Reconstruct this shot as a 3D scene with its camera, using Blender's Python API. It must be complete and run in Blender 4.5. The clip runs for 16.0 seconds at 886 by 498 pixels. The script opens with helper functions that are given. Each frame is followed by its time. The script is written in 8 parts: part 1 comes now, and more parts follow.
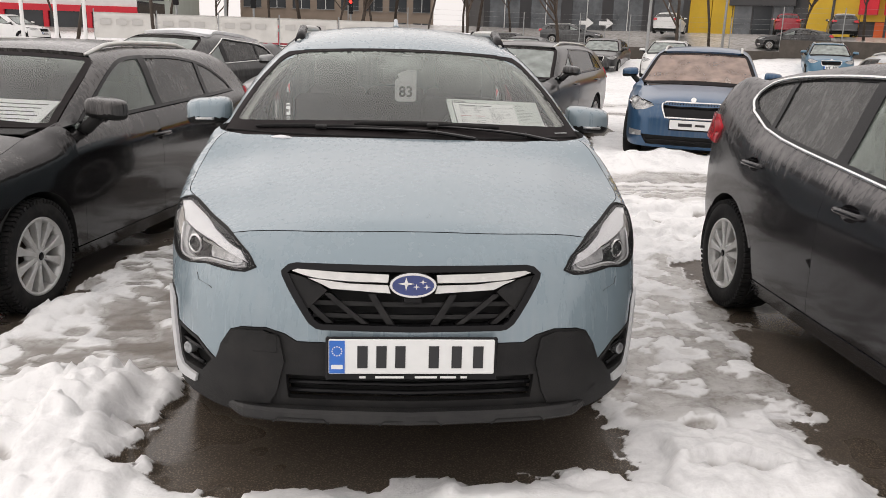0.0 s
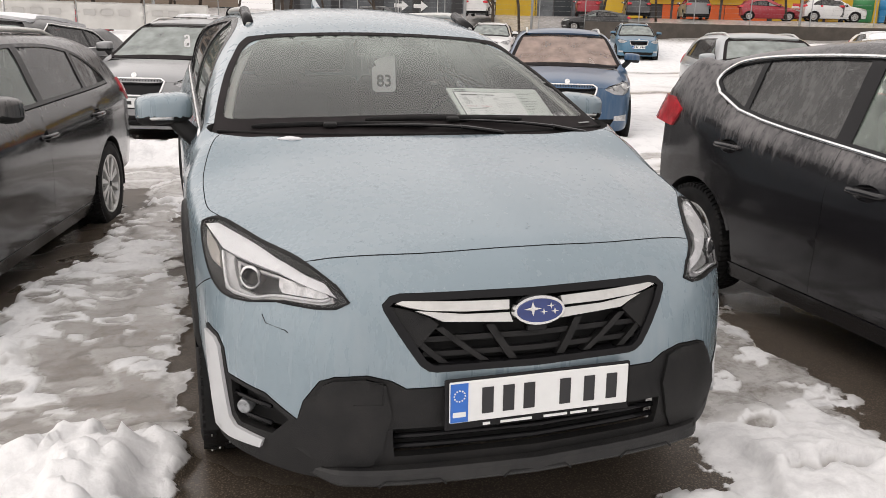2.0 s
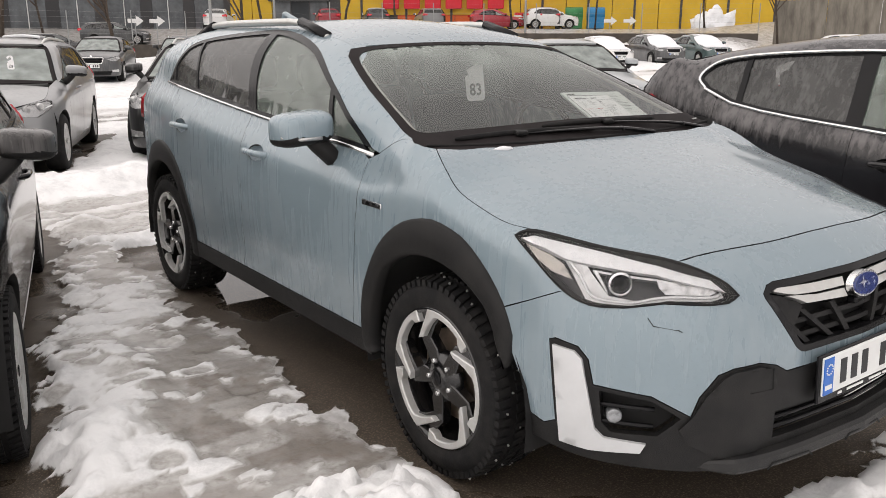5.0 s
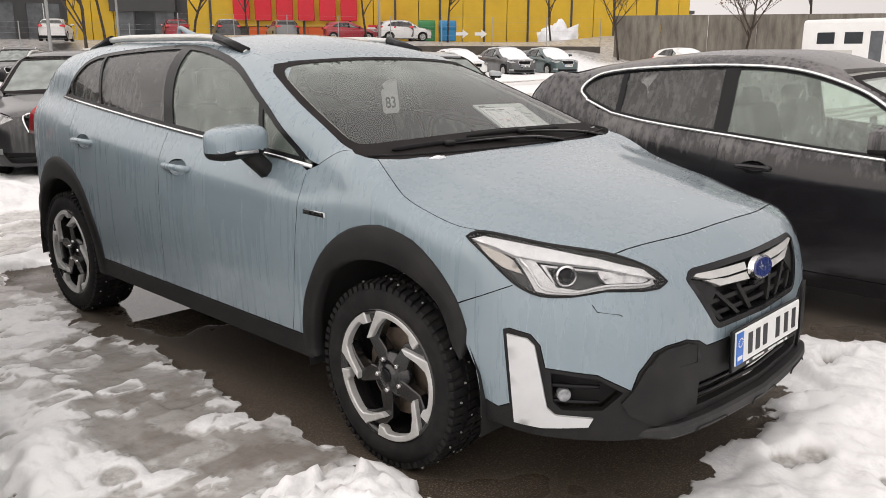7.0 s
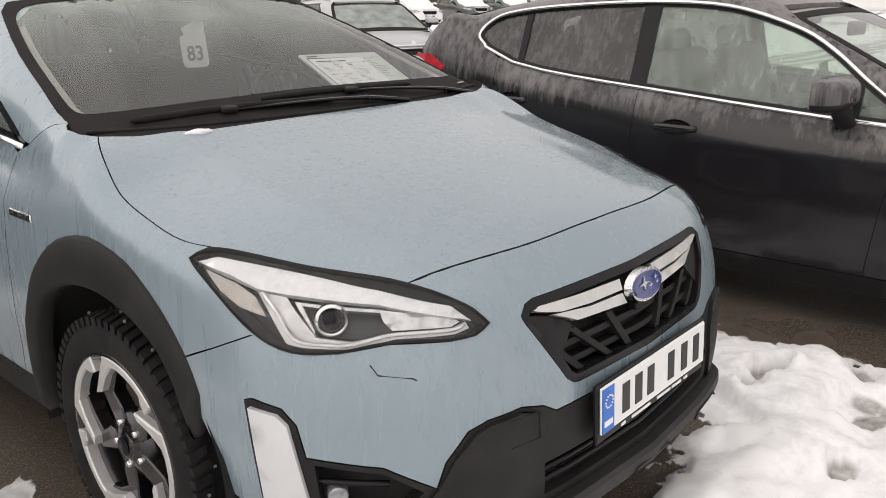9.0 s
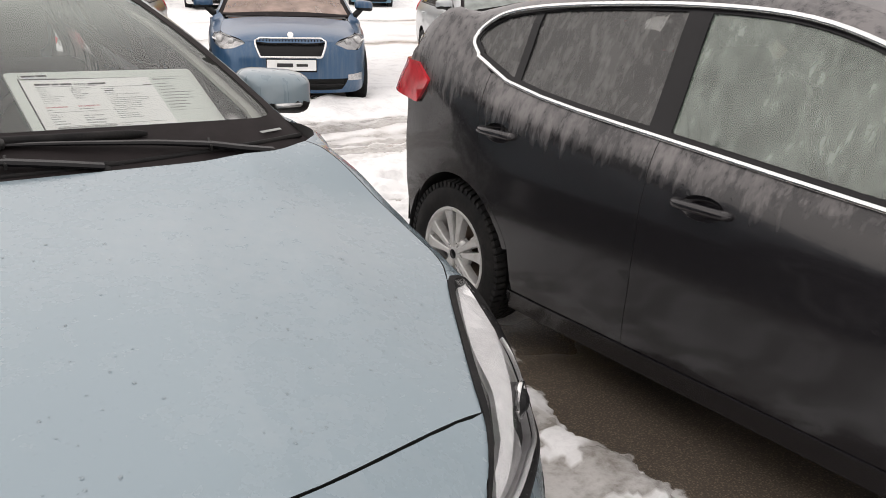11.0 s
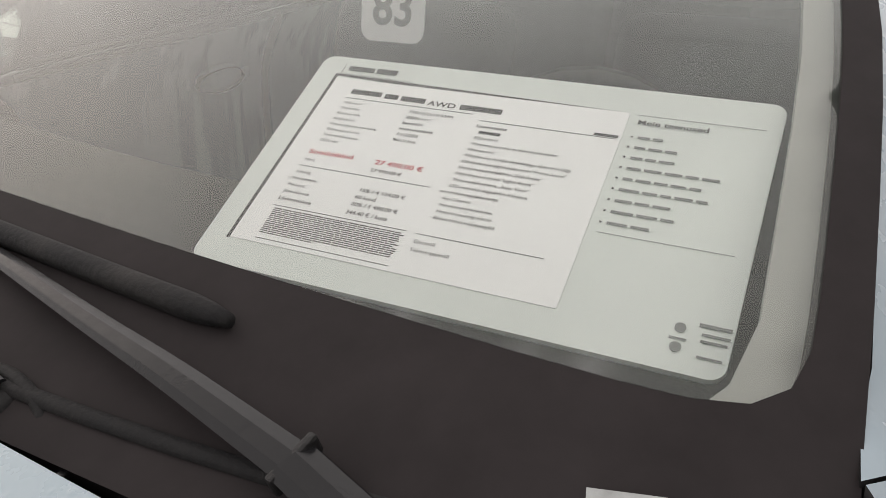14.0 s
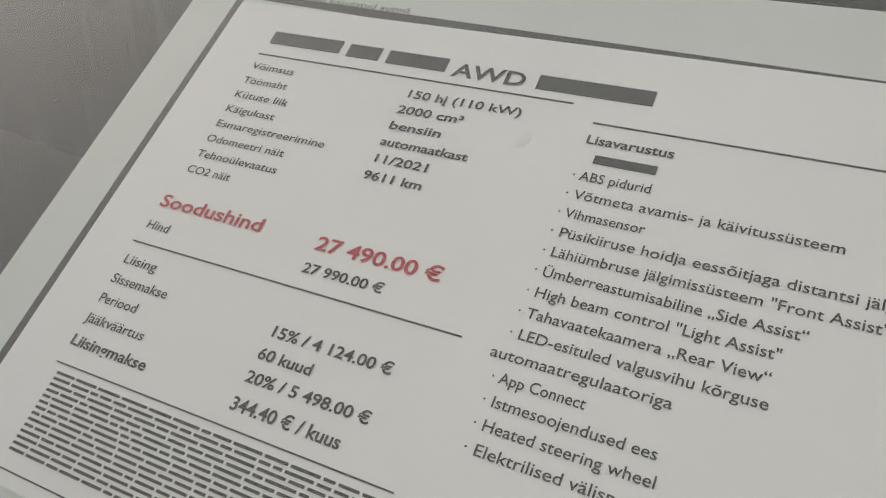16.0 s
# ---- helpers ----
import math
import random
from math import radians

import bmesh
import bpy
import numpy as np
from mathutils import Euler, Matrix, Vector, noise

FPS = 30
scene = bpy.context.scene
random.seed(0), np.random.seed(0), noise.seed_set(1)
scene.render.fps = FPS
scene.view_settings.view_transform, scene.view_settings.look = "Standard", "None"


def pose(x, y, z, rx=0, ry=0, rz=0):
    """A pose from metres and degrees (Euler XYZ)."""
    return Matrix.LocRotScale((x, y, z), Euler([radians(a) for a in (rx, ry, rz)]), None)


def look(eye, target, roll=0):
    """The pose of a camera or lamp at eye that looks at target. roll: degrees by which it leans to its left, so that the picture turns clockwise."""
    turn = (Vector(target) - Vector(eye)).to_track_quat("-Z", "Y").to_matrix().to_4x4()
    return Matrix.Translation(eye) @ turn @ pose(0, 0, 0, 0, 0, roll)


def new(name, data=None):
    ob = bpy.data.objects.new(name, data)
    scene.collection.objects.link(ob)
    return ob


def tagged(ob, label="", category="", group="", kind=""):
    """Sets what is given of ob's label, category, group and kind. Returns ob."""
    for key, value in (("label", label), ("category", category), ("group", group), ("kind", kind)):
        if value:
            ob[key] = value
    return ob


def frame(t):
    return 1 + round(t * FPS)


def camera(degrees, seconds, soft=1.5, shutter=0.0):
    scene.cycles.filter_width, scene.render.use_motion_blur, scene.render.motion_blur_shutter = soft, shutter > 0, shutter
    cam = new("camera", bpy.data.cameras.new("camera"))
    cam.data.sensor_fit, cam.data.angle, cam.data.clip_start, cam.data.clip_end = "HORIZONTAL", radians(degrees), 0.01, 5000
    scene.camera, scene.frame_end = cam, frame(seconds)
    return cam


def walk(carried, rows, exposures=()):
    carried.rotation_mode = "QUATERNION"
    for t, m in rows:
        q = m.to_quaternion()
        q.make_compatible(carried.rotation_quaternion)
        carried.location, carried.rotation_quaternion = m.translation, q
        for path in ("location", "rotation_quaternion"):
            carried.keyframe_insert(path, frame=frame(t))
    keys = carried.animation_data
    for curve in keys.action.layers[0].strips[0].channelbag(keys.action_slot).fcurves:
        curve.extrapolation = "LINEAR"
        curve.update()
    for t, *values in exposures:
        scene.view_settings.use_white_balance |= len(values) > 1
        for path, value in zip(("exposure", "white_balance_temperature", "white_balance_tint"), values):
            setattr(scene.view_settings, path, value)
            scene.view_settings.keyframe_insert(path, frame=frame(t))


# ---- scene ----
cam = camera(56.8, 16.0, soft=0.5)
PATH = [
    (0, (-0.112, -2.471, 1.516), (0.047, -0.543, 1.01), 1.9),
    (0.5, (-0.216, -2.438, 1.511), (-0.016, -0.514, 1.002), 2.3),
    (1, (-0.348, -2.225, 1.479), (-0.048, -0.312, 0.98), 2.0),
    (1.5, (-0.559, -1.987, 1.49), (-0.102, -0.108, 0.981), 1.7),
    (2, (-0.882, -1.91, 1.484), (-0.289, -0.075, 0.954), 1.5),
    (2.5, (-1.143, -1.782, 1.449), (-0.468, 0.022, 0.911), 1.8),
    (3, (-1.404, -1.612, 1.457), (-0.626, 0.149, 0.916), 1.8),
    (3.5, (-1.71, -1.565, 1.464), (-0.829, 0.147, 0.923), 1.2),
    (4, (-1.923, -1.386, 1.434), (-0.951, 0.281, 0.907), 0.5),
    (6.5, (-2.758, -1.09, 1.462), (-1.395, 0.299, 1.0), 0.3),
    (7, (-2.697, -1.101, 1.46), (-1.289, 0.24, 0.993), 0.2),
    (7.5, (-2.456, -1.12, 1.44), (-1.028, 0.19, 0.948), -0.0),
    (8, (-2.26, -1.09, 1.43), (-0.808, 0.175, 0.891), -0.2),
    (8.5, (-1.997, -0.942, 1.432), (-0.534, 0.293, 0.855), -0.1),
    (9, (-1.698, -0.882, 1.404), (-0.262, 0.383, 0.823), -0.4),
    (11.5, (0.313, -0.471, 1.459), (1.131, 1.232, 0.802), 2.0),
    (12, (0.653, -0.289, 1.418), (0.993, 1.556, 0.724), 0.9),
    (12.5, (0.935, -0.062, 1.475), (0.77, 1.79, 0.737), -0.2),
    (13, (0.968, 0.218, 1.416), (0.447, 2.007, 0.69), -0.5),
    (13.5, (0.901, 0.497, 1.393), (0.116, 2.177, 0.642), -0.2),
    (14, (0.776, 0.824, 1.365), (-0.236, 2.364, 0.588), -0.5),
    (14.5, (0.671, 0.973, 1.351), (-0.343, 2.476, 0.508), -1.4),
    (15, (0.582, 1.099, 1.339), (-0.428, 2.573, 0.441), -2.0),
    (15.5, (0.517, 1.187, 1.298), (-0.482, 2.612, 0.313), -2.2),
    (16, (0.515, 1.213, 1.289), (-0.508, 2.6, 0.275), -2.9),
]
walk(cam, [(t, look(eye, target, roll)) for t, eye, target, roll in PATH], exposures=[(0.0, -0.1), (1.5, -0.1), (2.5, -0.02), (4.0, -0.02), (6.5, 0.0), (9.0, -0.03), (11.5, 0.1), (12.0, -0.06), (12.5, -0.22), (13.5, -0.1), (14.0, 0.1), (14.6, -0.03), (15.2, -0.12), (16.0, -0.32)])

# ---- world and light: a flat overcast winter sky ----
world = bpy.data.worlds.new("overcast_sky")
scene.world = world
world.use_nodes = True
wn = world.node_tree.nodes
wl = world.node_tree.links
sky = wn.new("ShaderNodeTexSky")
sky.sky_type = "NISHITA"
sky.sun_disc = False
sky.sun_elevation = radians(34)
sky.sun_rotation = radians(283)
sky.air_density, sky.dust_density, sky.ozone_density = 1.0, 5.0, 1.0
# the cloud layer levels the colour of the clear sky out to a pale grey
grey = wn.new("ShaderNodeMix")
grey.data_type = "RGBA"
grey.inputs[0].default_value = 0.94
wl.new(sky.outputs[0], grey.inputs[6])
cloud = wn.new("ShaderNodeTexNoise")
cloud.inputs["Scale"].default_value = 2.2
cloud.inputs["Detail"].default_value = 4
ramp = wn.new("ShaderNodeValToRGB")
ramp.color_ramp.elements[0].position, ramp.color_ramp.elements[1].position = 0.3, 0.7
ramp.color_ramp.elements[0].color = (8.5, 7.9, 7.65, 1)
ramp.color_ramp.elements[1].color = (10.65, 9.95, 9.7, 1)
wl.new(cloud.outputs[0], ramp.inputs[0])
wl.new(ramp.outputs[0], grey.inputs[7])
wl.new(grey.outputs[2], wn["Background"].inputs[0])
# the cloud is brighter round the hidden sun and falls off smoothly away from it
where = wn.new("ShaderNodeTexCoord")
toward = wn.new("ShaderNodeVectorMath")
toward.operation = "DOT_PRODUCT"
toward.inputs[1].default_value = (-0.79, 0.19, 0.58)
wl.new(where.outputs["Generated"], toward.inputs[0])
glow = wn.new("ShaderNodeMapRange")
for i, v in enumerate((-1.0, 1.0, 0.082, 0.148)):
    glow.inputs[i + 1].default_value = v
wl.new(toward.outputs["Value"], glow.inputs[0])
wl.new(glow.outputs[0], wn["Background"].inputs[1])

sun = new("sun", bpy.data.lights.new("sun", "SUN"))
sun.data.energy, sun.data.angle, sun.data.color = 0.6, radians(160), (1.0, 0.96, 0.92)
sun.matrix_world = look((0, 0, 24), (34, -8, 0))


# ---- materials ----
def mat(name, colour, rough=0.5, metal=0.0, coat=0.0, spec=0.5, var=0.12, scale=6.0, bump=0.0, bscale=60.0, stretch=(1, 1, 1), second=None, smix=0.5, emit=0.0):
    """A principled surface with colour variation at two scales and fine relief."""
    m = bpy.data.materials.new(name)
    m.use_nodes = True
    n, l = m.node_tree.nodes, m.node_tree.links
    b = n["Principled BSDF"]
    b.inputs["Roughness"].default_value, b.inputs["Metallic"].default_value = rough, metal
    b.inputs["Coat Weight"].default_value, b.inputs["Specular IOR Level"].default_value = coat, spec
    b.inputs["Coat Roughness"].default_value = 0.08
    tc = n.new("ShaderNodeTexCoord")
    mp = n.new("ShaderNodeMapping")
    mp.inputs["Scale"].default_value = stretch
    l.new(tc.outputs["Object"], mp.inputs[0])
    no = n.new("ShaderNodeTexNoise")
    no.inputs["Scale"].default_value, no.inputs["Detail"].default_value, no.inputs["Roughness"].default_value = scale, 6, 0.65
    l.new(mp.outputs[0], no.inputs["Vector"])
    r = n.new("ShaderNodeValToRGB")
    c0 = [c * (1 - var) for c in colour[:3]]
    c1 = list(second) if second else [min(1, c * (1 + var)) for c in colour[:3]]
    r.color_ramp.elements[0].position, r.color_ramp.elements[1].position = max(0, smix - 0.22), min(1, smix + 0.22)
    r.color_ramp.elements[0].color, r.color_ramp.elements[1].color = (*c0, 1), (*c1, 1)
    l.new(no.outputs[0], r.inputs[0])
    l.new(r.outputs[0], b.inputs["Base Color"])
    if emit:
        l.new(r.outputs[0], b.inputs["Emission Color"])
        b.inputs["Emission Strength"].default_value = emit
    if bump:
        n2 = n.new("ShaderNodeTexNoise")
        n2.inputs["Scale"].default_value, n2.inputs["Detail"].default_value = bscale, 4
        l.new(tc.outputs["Object"], n2.inputs["Vector"])
        bp = n.new("ShaderNodeBump")
        bp.inputs["Strength"].default_value, bp.inputs["Distance"].default_value = bump, 0.01
        l.new(n2.outputs[0], bp.inputs["Height"])
        l.new(bp.outputs[0], b.inputs["Normal"])
    return m


def paint(name, colour, dirt=0.25, dirt_colour=(0.35, 0.34, 0.33), rough=0.3, metal=0.0, coat=0.5, drops=0.25, top=None, spec=0.5):
    """Wet car paint: metallic flake, dried salt streaks that run down the sides, rain drops."""
    m = bpy.data.materials.new(name)
    m.use_nodes = True
    n, l = m.node_tree.nodes, m.node_tree.links
    b = n["Principled BSDF"]
    b.inputs["Metallic"].default_value, b.inputs["Coat Weight"].default_value, b.inputs["Coat Roughness"].default_value = metal, coat, 0.06
    b.inputs["Specular IOR Level"].default_value = spec
    tc = n.new("ShaderNodeTexCoord")
    mp = n.new("ShaderNodeMapping")
    mp.inputs["Scale"].default_value = (30, 30, 1.6)
    l.new(tc.outputs["Object"], mp.inputs[0])
    streak = n.new("ShaderNodeTexNoise")
    streak.inputs["Scale"].default_value, streak.inputs["Detail"].default_value, streak.inputs["Roughness"].default_value = 1.0, 4, 0.6
    l.new(mp.outputs[0], streak.inputs["Vector"])
    broad = n.new("ShaderNodeTexNoise")
    broad.inputs["Scale"].default_value, broad.inputs["Detail"].default_value = 1.7, 3
    l.new(tc.outputs["Object"], broad.inputs["Vector"])
    mul = n.new("ShaderNodeMath")
    mul.operation = "MULTIPLY"
    l.new(streak.outputs[0], mul.inputs[0])
    l.new(broad.outputs[0], mul.inputs[1])
    last = mul.outputs[0]
    if top:
        # salt spray dries on the upper flanks; below the crease the door stays washed
        sep = n.new("ShaderNodeSeparateXYZ")
        l.new(tc.outputs["Object"], sep.inputs[0])
        mr = n.new("ShaderNodeMapRange")
        mr.inputs[1].default_value, mr.inputs[2].default_value, mr.inputs[3].default_value, mr.inputs[4].default_value = top - 0.1, top + 0.08, 0.25, 1.25
        rise = n.new("ShaderNodeMath")
        rise.operation = "MULTIPLY_ADD"
        rise.inputs[1].default_value, rise.inputs[2].default_value = -0.075, 0.18
        l.new(sep.outputs[1], rise.inputs[0])
        lift = n.new("ShaderNodeMath")
        l.new(sep.outputs[2], lift.inputs[0])
        l.new(rise.outputs[0], lift.inputs[1])
        l.new(lift.outputs[0], mr.inputs[0])
        m2 = n.new("ShaderNodeMath")
        m2.operation = "MULTIPLY"
        l.new(last, m2.inputs[0])
        l.new(mr.outputs[0], m2.inputs[1])
        last = m2.outputs[0]
    r = n.new("ShaderNodeValToRGB")
    r.color_ramp.elements[0].position, r.color_ramp.elements[1].position = 0.2, 0.42
    r.color_ramp.elements[0].color, r.color_ramp.elements[1].color = (0, 0, 0, 1), (dirt, dirt, dirt, 1)
    l.new(last, r.inputs[0])
    mix = n.new("ShaderNodeMix")
    mix.data_type = "RGBA"
    mix.inputs[6].default_value, mix.inputs[7].default_value = (*colour, 1), (*dirt_colour, 1)
    l.new(r.outputs[0], mix.inputs[0])
    l.new(mix.outputs[2], b.inputs["Base Color"])
    ro = n.new("ShaderNodeMapRange")
    ro.inputs[3].default_value, ro.inputs[4].default_value = rough, min(1, rough + 0.45)
    l.new(r.outputs[0], ro.inputs[0])
    l.new(ro.outputs[0], b.inputs["Roughness"])
    vo = n.new("ShaderNodeTexVoronoi")
    vo.inputs["Scale"].default_value, vo.inputs["Randomness"].default_value = 95, 1
    l.new(tc.outputs["Object"], vo.inputs["Vector"])
    pick = n.new("ShaderNodeSeparateColor")
    l.new(vo.outputs["Color"], pick.inputs[0])
    has = n.new("ShaderNodeMath")
    has.operation = "GREATER_THAN"
    has.inputs[1].default_value = 0.72
    l.new(pick.outputs[0], has.inputs[0])
    dome = n.new("ShaderNodeMapRange")
    dome.interpolation_type = "SMOOTHSTEP"
    dome.inputs[1].default_value, dome.inputs[2].default_value, dome.inputs[3].default_value, dome.inputs[4].default_value = 0.1, 0.38, 1, 0
    l.new(vo.outputs["Distance"], dome.inputs[0])
    dm = n.new("ShaderNodeMath")
    dm.operation = "MULTIPLY"
    l.new(dome.outputs[0], dm.inputs[0])
    l.new(has.outputs[0], dm.inputs[1])
    bp = n.new("ShaderNodeBump")
    bp.inputs["Strength"].default_value, bp.inputs["Distance"].default_value = drops, 0.003
    l.new(dm.outputs[0], bp.inputs["Height"])
    l.new(bp.outputs[0], b.inputs["Normal"])
    l.new(bp.outputs[0], b.inputs["Coat Normal"])
    return m


def glass(name, tint=(0.55, 0.6, 0.57), haze=0.25, haze_colour=(0.42, 0.46, 0.44), drops=0.3, rough=0.02, ior=1.62, clear=None, streaks=0.0):
    """A thin pane: see-through and tinted, a pale film painted in for mist and reflected sky, with a coat of gloss and
    rain drops.
    """
    m = bpy.data.materials.new(name)
    m.use_nodes = True
    n, l = m.node_tree.nodes, m.node_tree.links
    n.remove(n["Principled BSDF"])
    out = n["Material Output"]
    tr = n.new("ShaderNodeBsdfTransparent")
    tr.inputs[0].default_value = (*tint, 1)
    di = n.new("ShaderNodeBsdfDiffuse")
    di.inputs[0].default_value = (*haze_colour, 1)
    tc = n.new("ShaderNodeTexCoord")
    no = n.new("ShaderNodeTexNoise")
    no.inputs["Scale"].default_value, no.inputs["Detail"].default_value = 5, 5
    l.new(tc.outputs["Object"], no.inputs["Vector"])
    mr = n.new("ShaderNodeMapRange")
    mr.inputs[1].default_value, mr.inputs[2].default_value = 0.3, 0.7
    mr.inputs[3].default_value, mr.inputs[4].default_value = haze * 0.65, haze * 1.35
    l.new(no.outputs[0], mr.inputs[0])
    mist_and_sheen = mr.outputs[0]
    if clear:
        # the painted veil of mist and sky sheen is weaker low on the pane
        sep = n.new("ShaderNodeSeparateXYZ")
        l.new(tc.outputs["Object"], sep.inputs[0])
        up = n.new("ShaderNodeMapRange")
        up.interpolation_type = "SMOOTHSTEP"
        for i, v in enumerate((clear[0], clear[1], clear[2], 1.0)):
            up.inputs[i + 1].default_value = v
        l.new(sep.outputs[2], up.inputs[0])
        mm = n.new("ShaderNodeMath")
        mm.operation = "MULTIPLY"
        l.new(mist_and_sheen, mm.inputs[0])
        l.new(up.outputs[0], mm.inputs[1])
        mist_and_sheen = mm.outputs[0]
    if streaks:
        # dirty runs of dried salt water down the pane
        mp = n.new("ShaderNodeMapping")
        mp.inputs["Scale"].default_value = (44, 44, 1.3)
        l.new(tc.outputs["Object"], mp.inputs[0])
        run = n.new("ShaderNodeTexNoise")
        run.inputs["Scale"].default_value, run.inputs["Detail"].default_value = 1.0, 4
        l.new(mp.outputs[0], run.inputs["Vector"])
        rm = n.new("ShaderNodeMapRange")
        rm.inputs[1].default_value, rm.inputs[2].default_value, rm.inputs[3].default_value, rm.inputs[4].default_value = 0.46, 0.68, 0.0, streaks
        l.new(run.outputs[0], rm.inputs[0])
        ad = n.new("ShaderNodeMath")
        l.new(mist_and_sheen, ad.inputs[0])
        l.new(rm.outputs[0], ad.inputs[1])
        mist_and_sheen = ad.outputs[0]
    m1 = n.new("ShaderNodeMixShader")
    l.new(mist_and_sheen, m1.inputs[0])
    l.new(tr.outputs[0], m1.inputs[1])
    l.new(di.outputs[0], m1.inputs[2])
    vo = n.new("ShaderNodeTexVoronoi")
    vo.inputs["Scale"].default_value = 120
    l.new(tc.outputs["Object"], vo.inputs["Vector"])
    pick = n.new("ShaderNodeSeparateColor")
    l.new(vo.outputs["Color"], pick.inputs[0])
    has = n.new("ShaderNodeMath")
    has.operation = "GREATER_THAN"
    has.inputs[1].default_value = 0.88
    l.new(pick.outputs[0], has.inputs[0])
    dome = n.new("ShaderNodeMapRange")
    dome.interpolation_type = "SMOOTHSTEP"
    dome.inputs[1].default_value, dome.inputs[2].default_value, dome.inputs[3].default_value, dome.inputs[4].default_value = 0.1, 0.4, 1, 0
    l.new(vo.outputs["Distance"], dome.inputs[0])
    dm = n.new("ShaderNodeMath")
    dm.operation = "MULTIPLY"
    l.new(dome.outputs[0], dm.inputs[0])
    l.new(has.outputs[0], dm.inputs[1])
    bp = n.new("ShaderNodeBump")
    bp.inputs["Strength"].default_value, bp.inputs["Distance"].default_value = drops, 0.003
    l.new(dm.outputs[0], bp.inputs["Height"])
    gl = n.new("ShaderNodeBsdfGlossy")
    gl.inputs["Roughness"].default_value = rough
    l.new(bp.outputs[0], gl.inputs["Normal"])
    fr = n.new("ShaderNodeFresnel")
    fr.inputs[0].default_value = ior
    l.new(bp.outputs[0], fr.inputs["Normal"])
    m2 = n.new("ShaderNodeMixShader")
    l.new(fr.outputs[0], m2.inputs[0])
    l.new(m1.outputs[0], m2.inputs[1])
    l.new(gl.outputs[0], m2.inputs[2])
    l.new(m2.outputs[0], out.inputs[0])
    return m


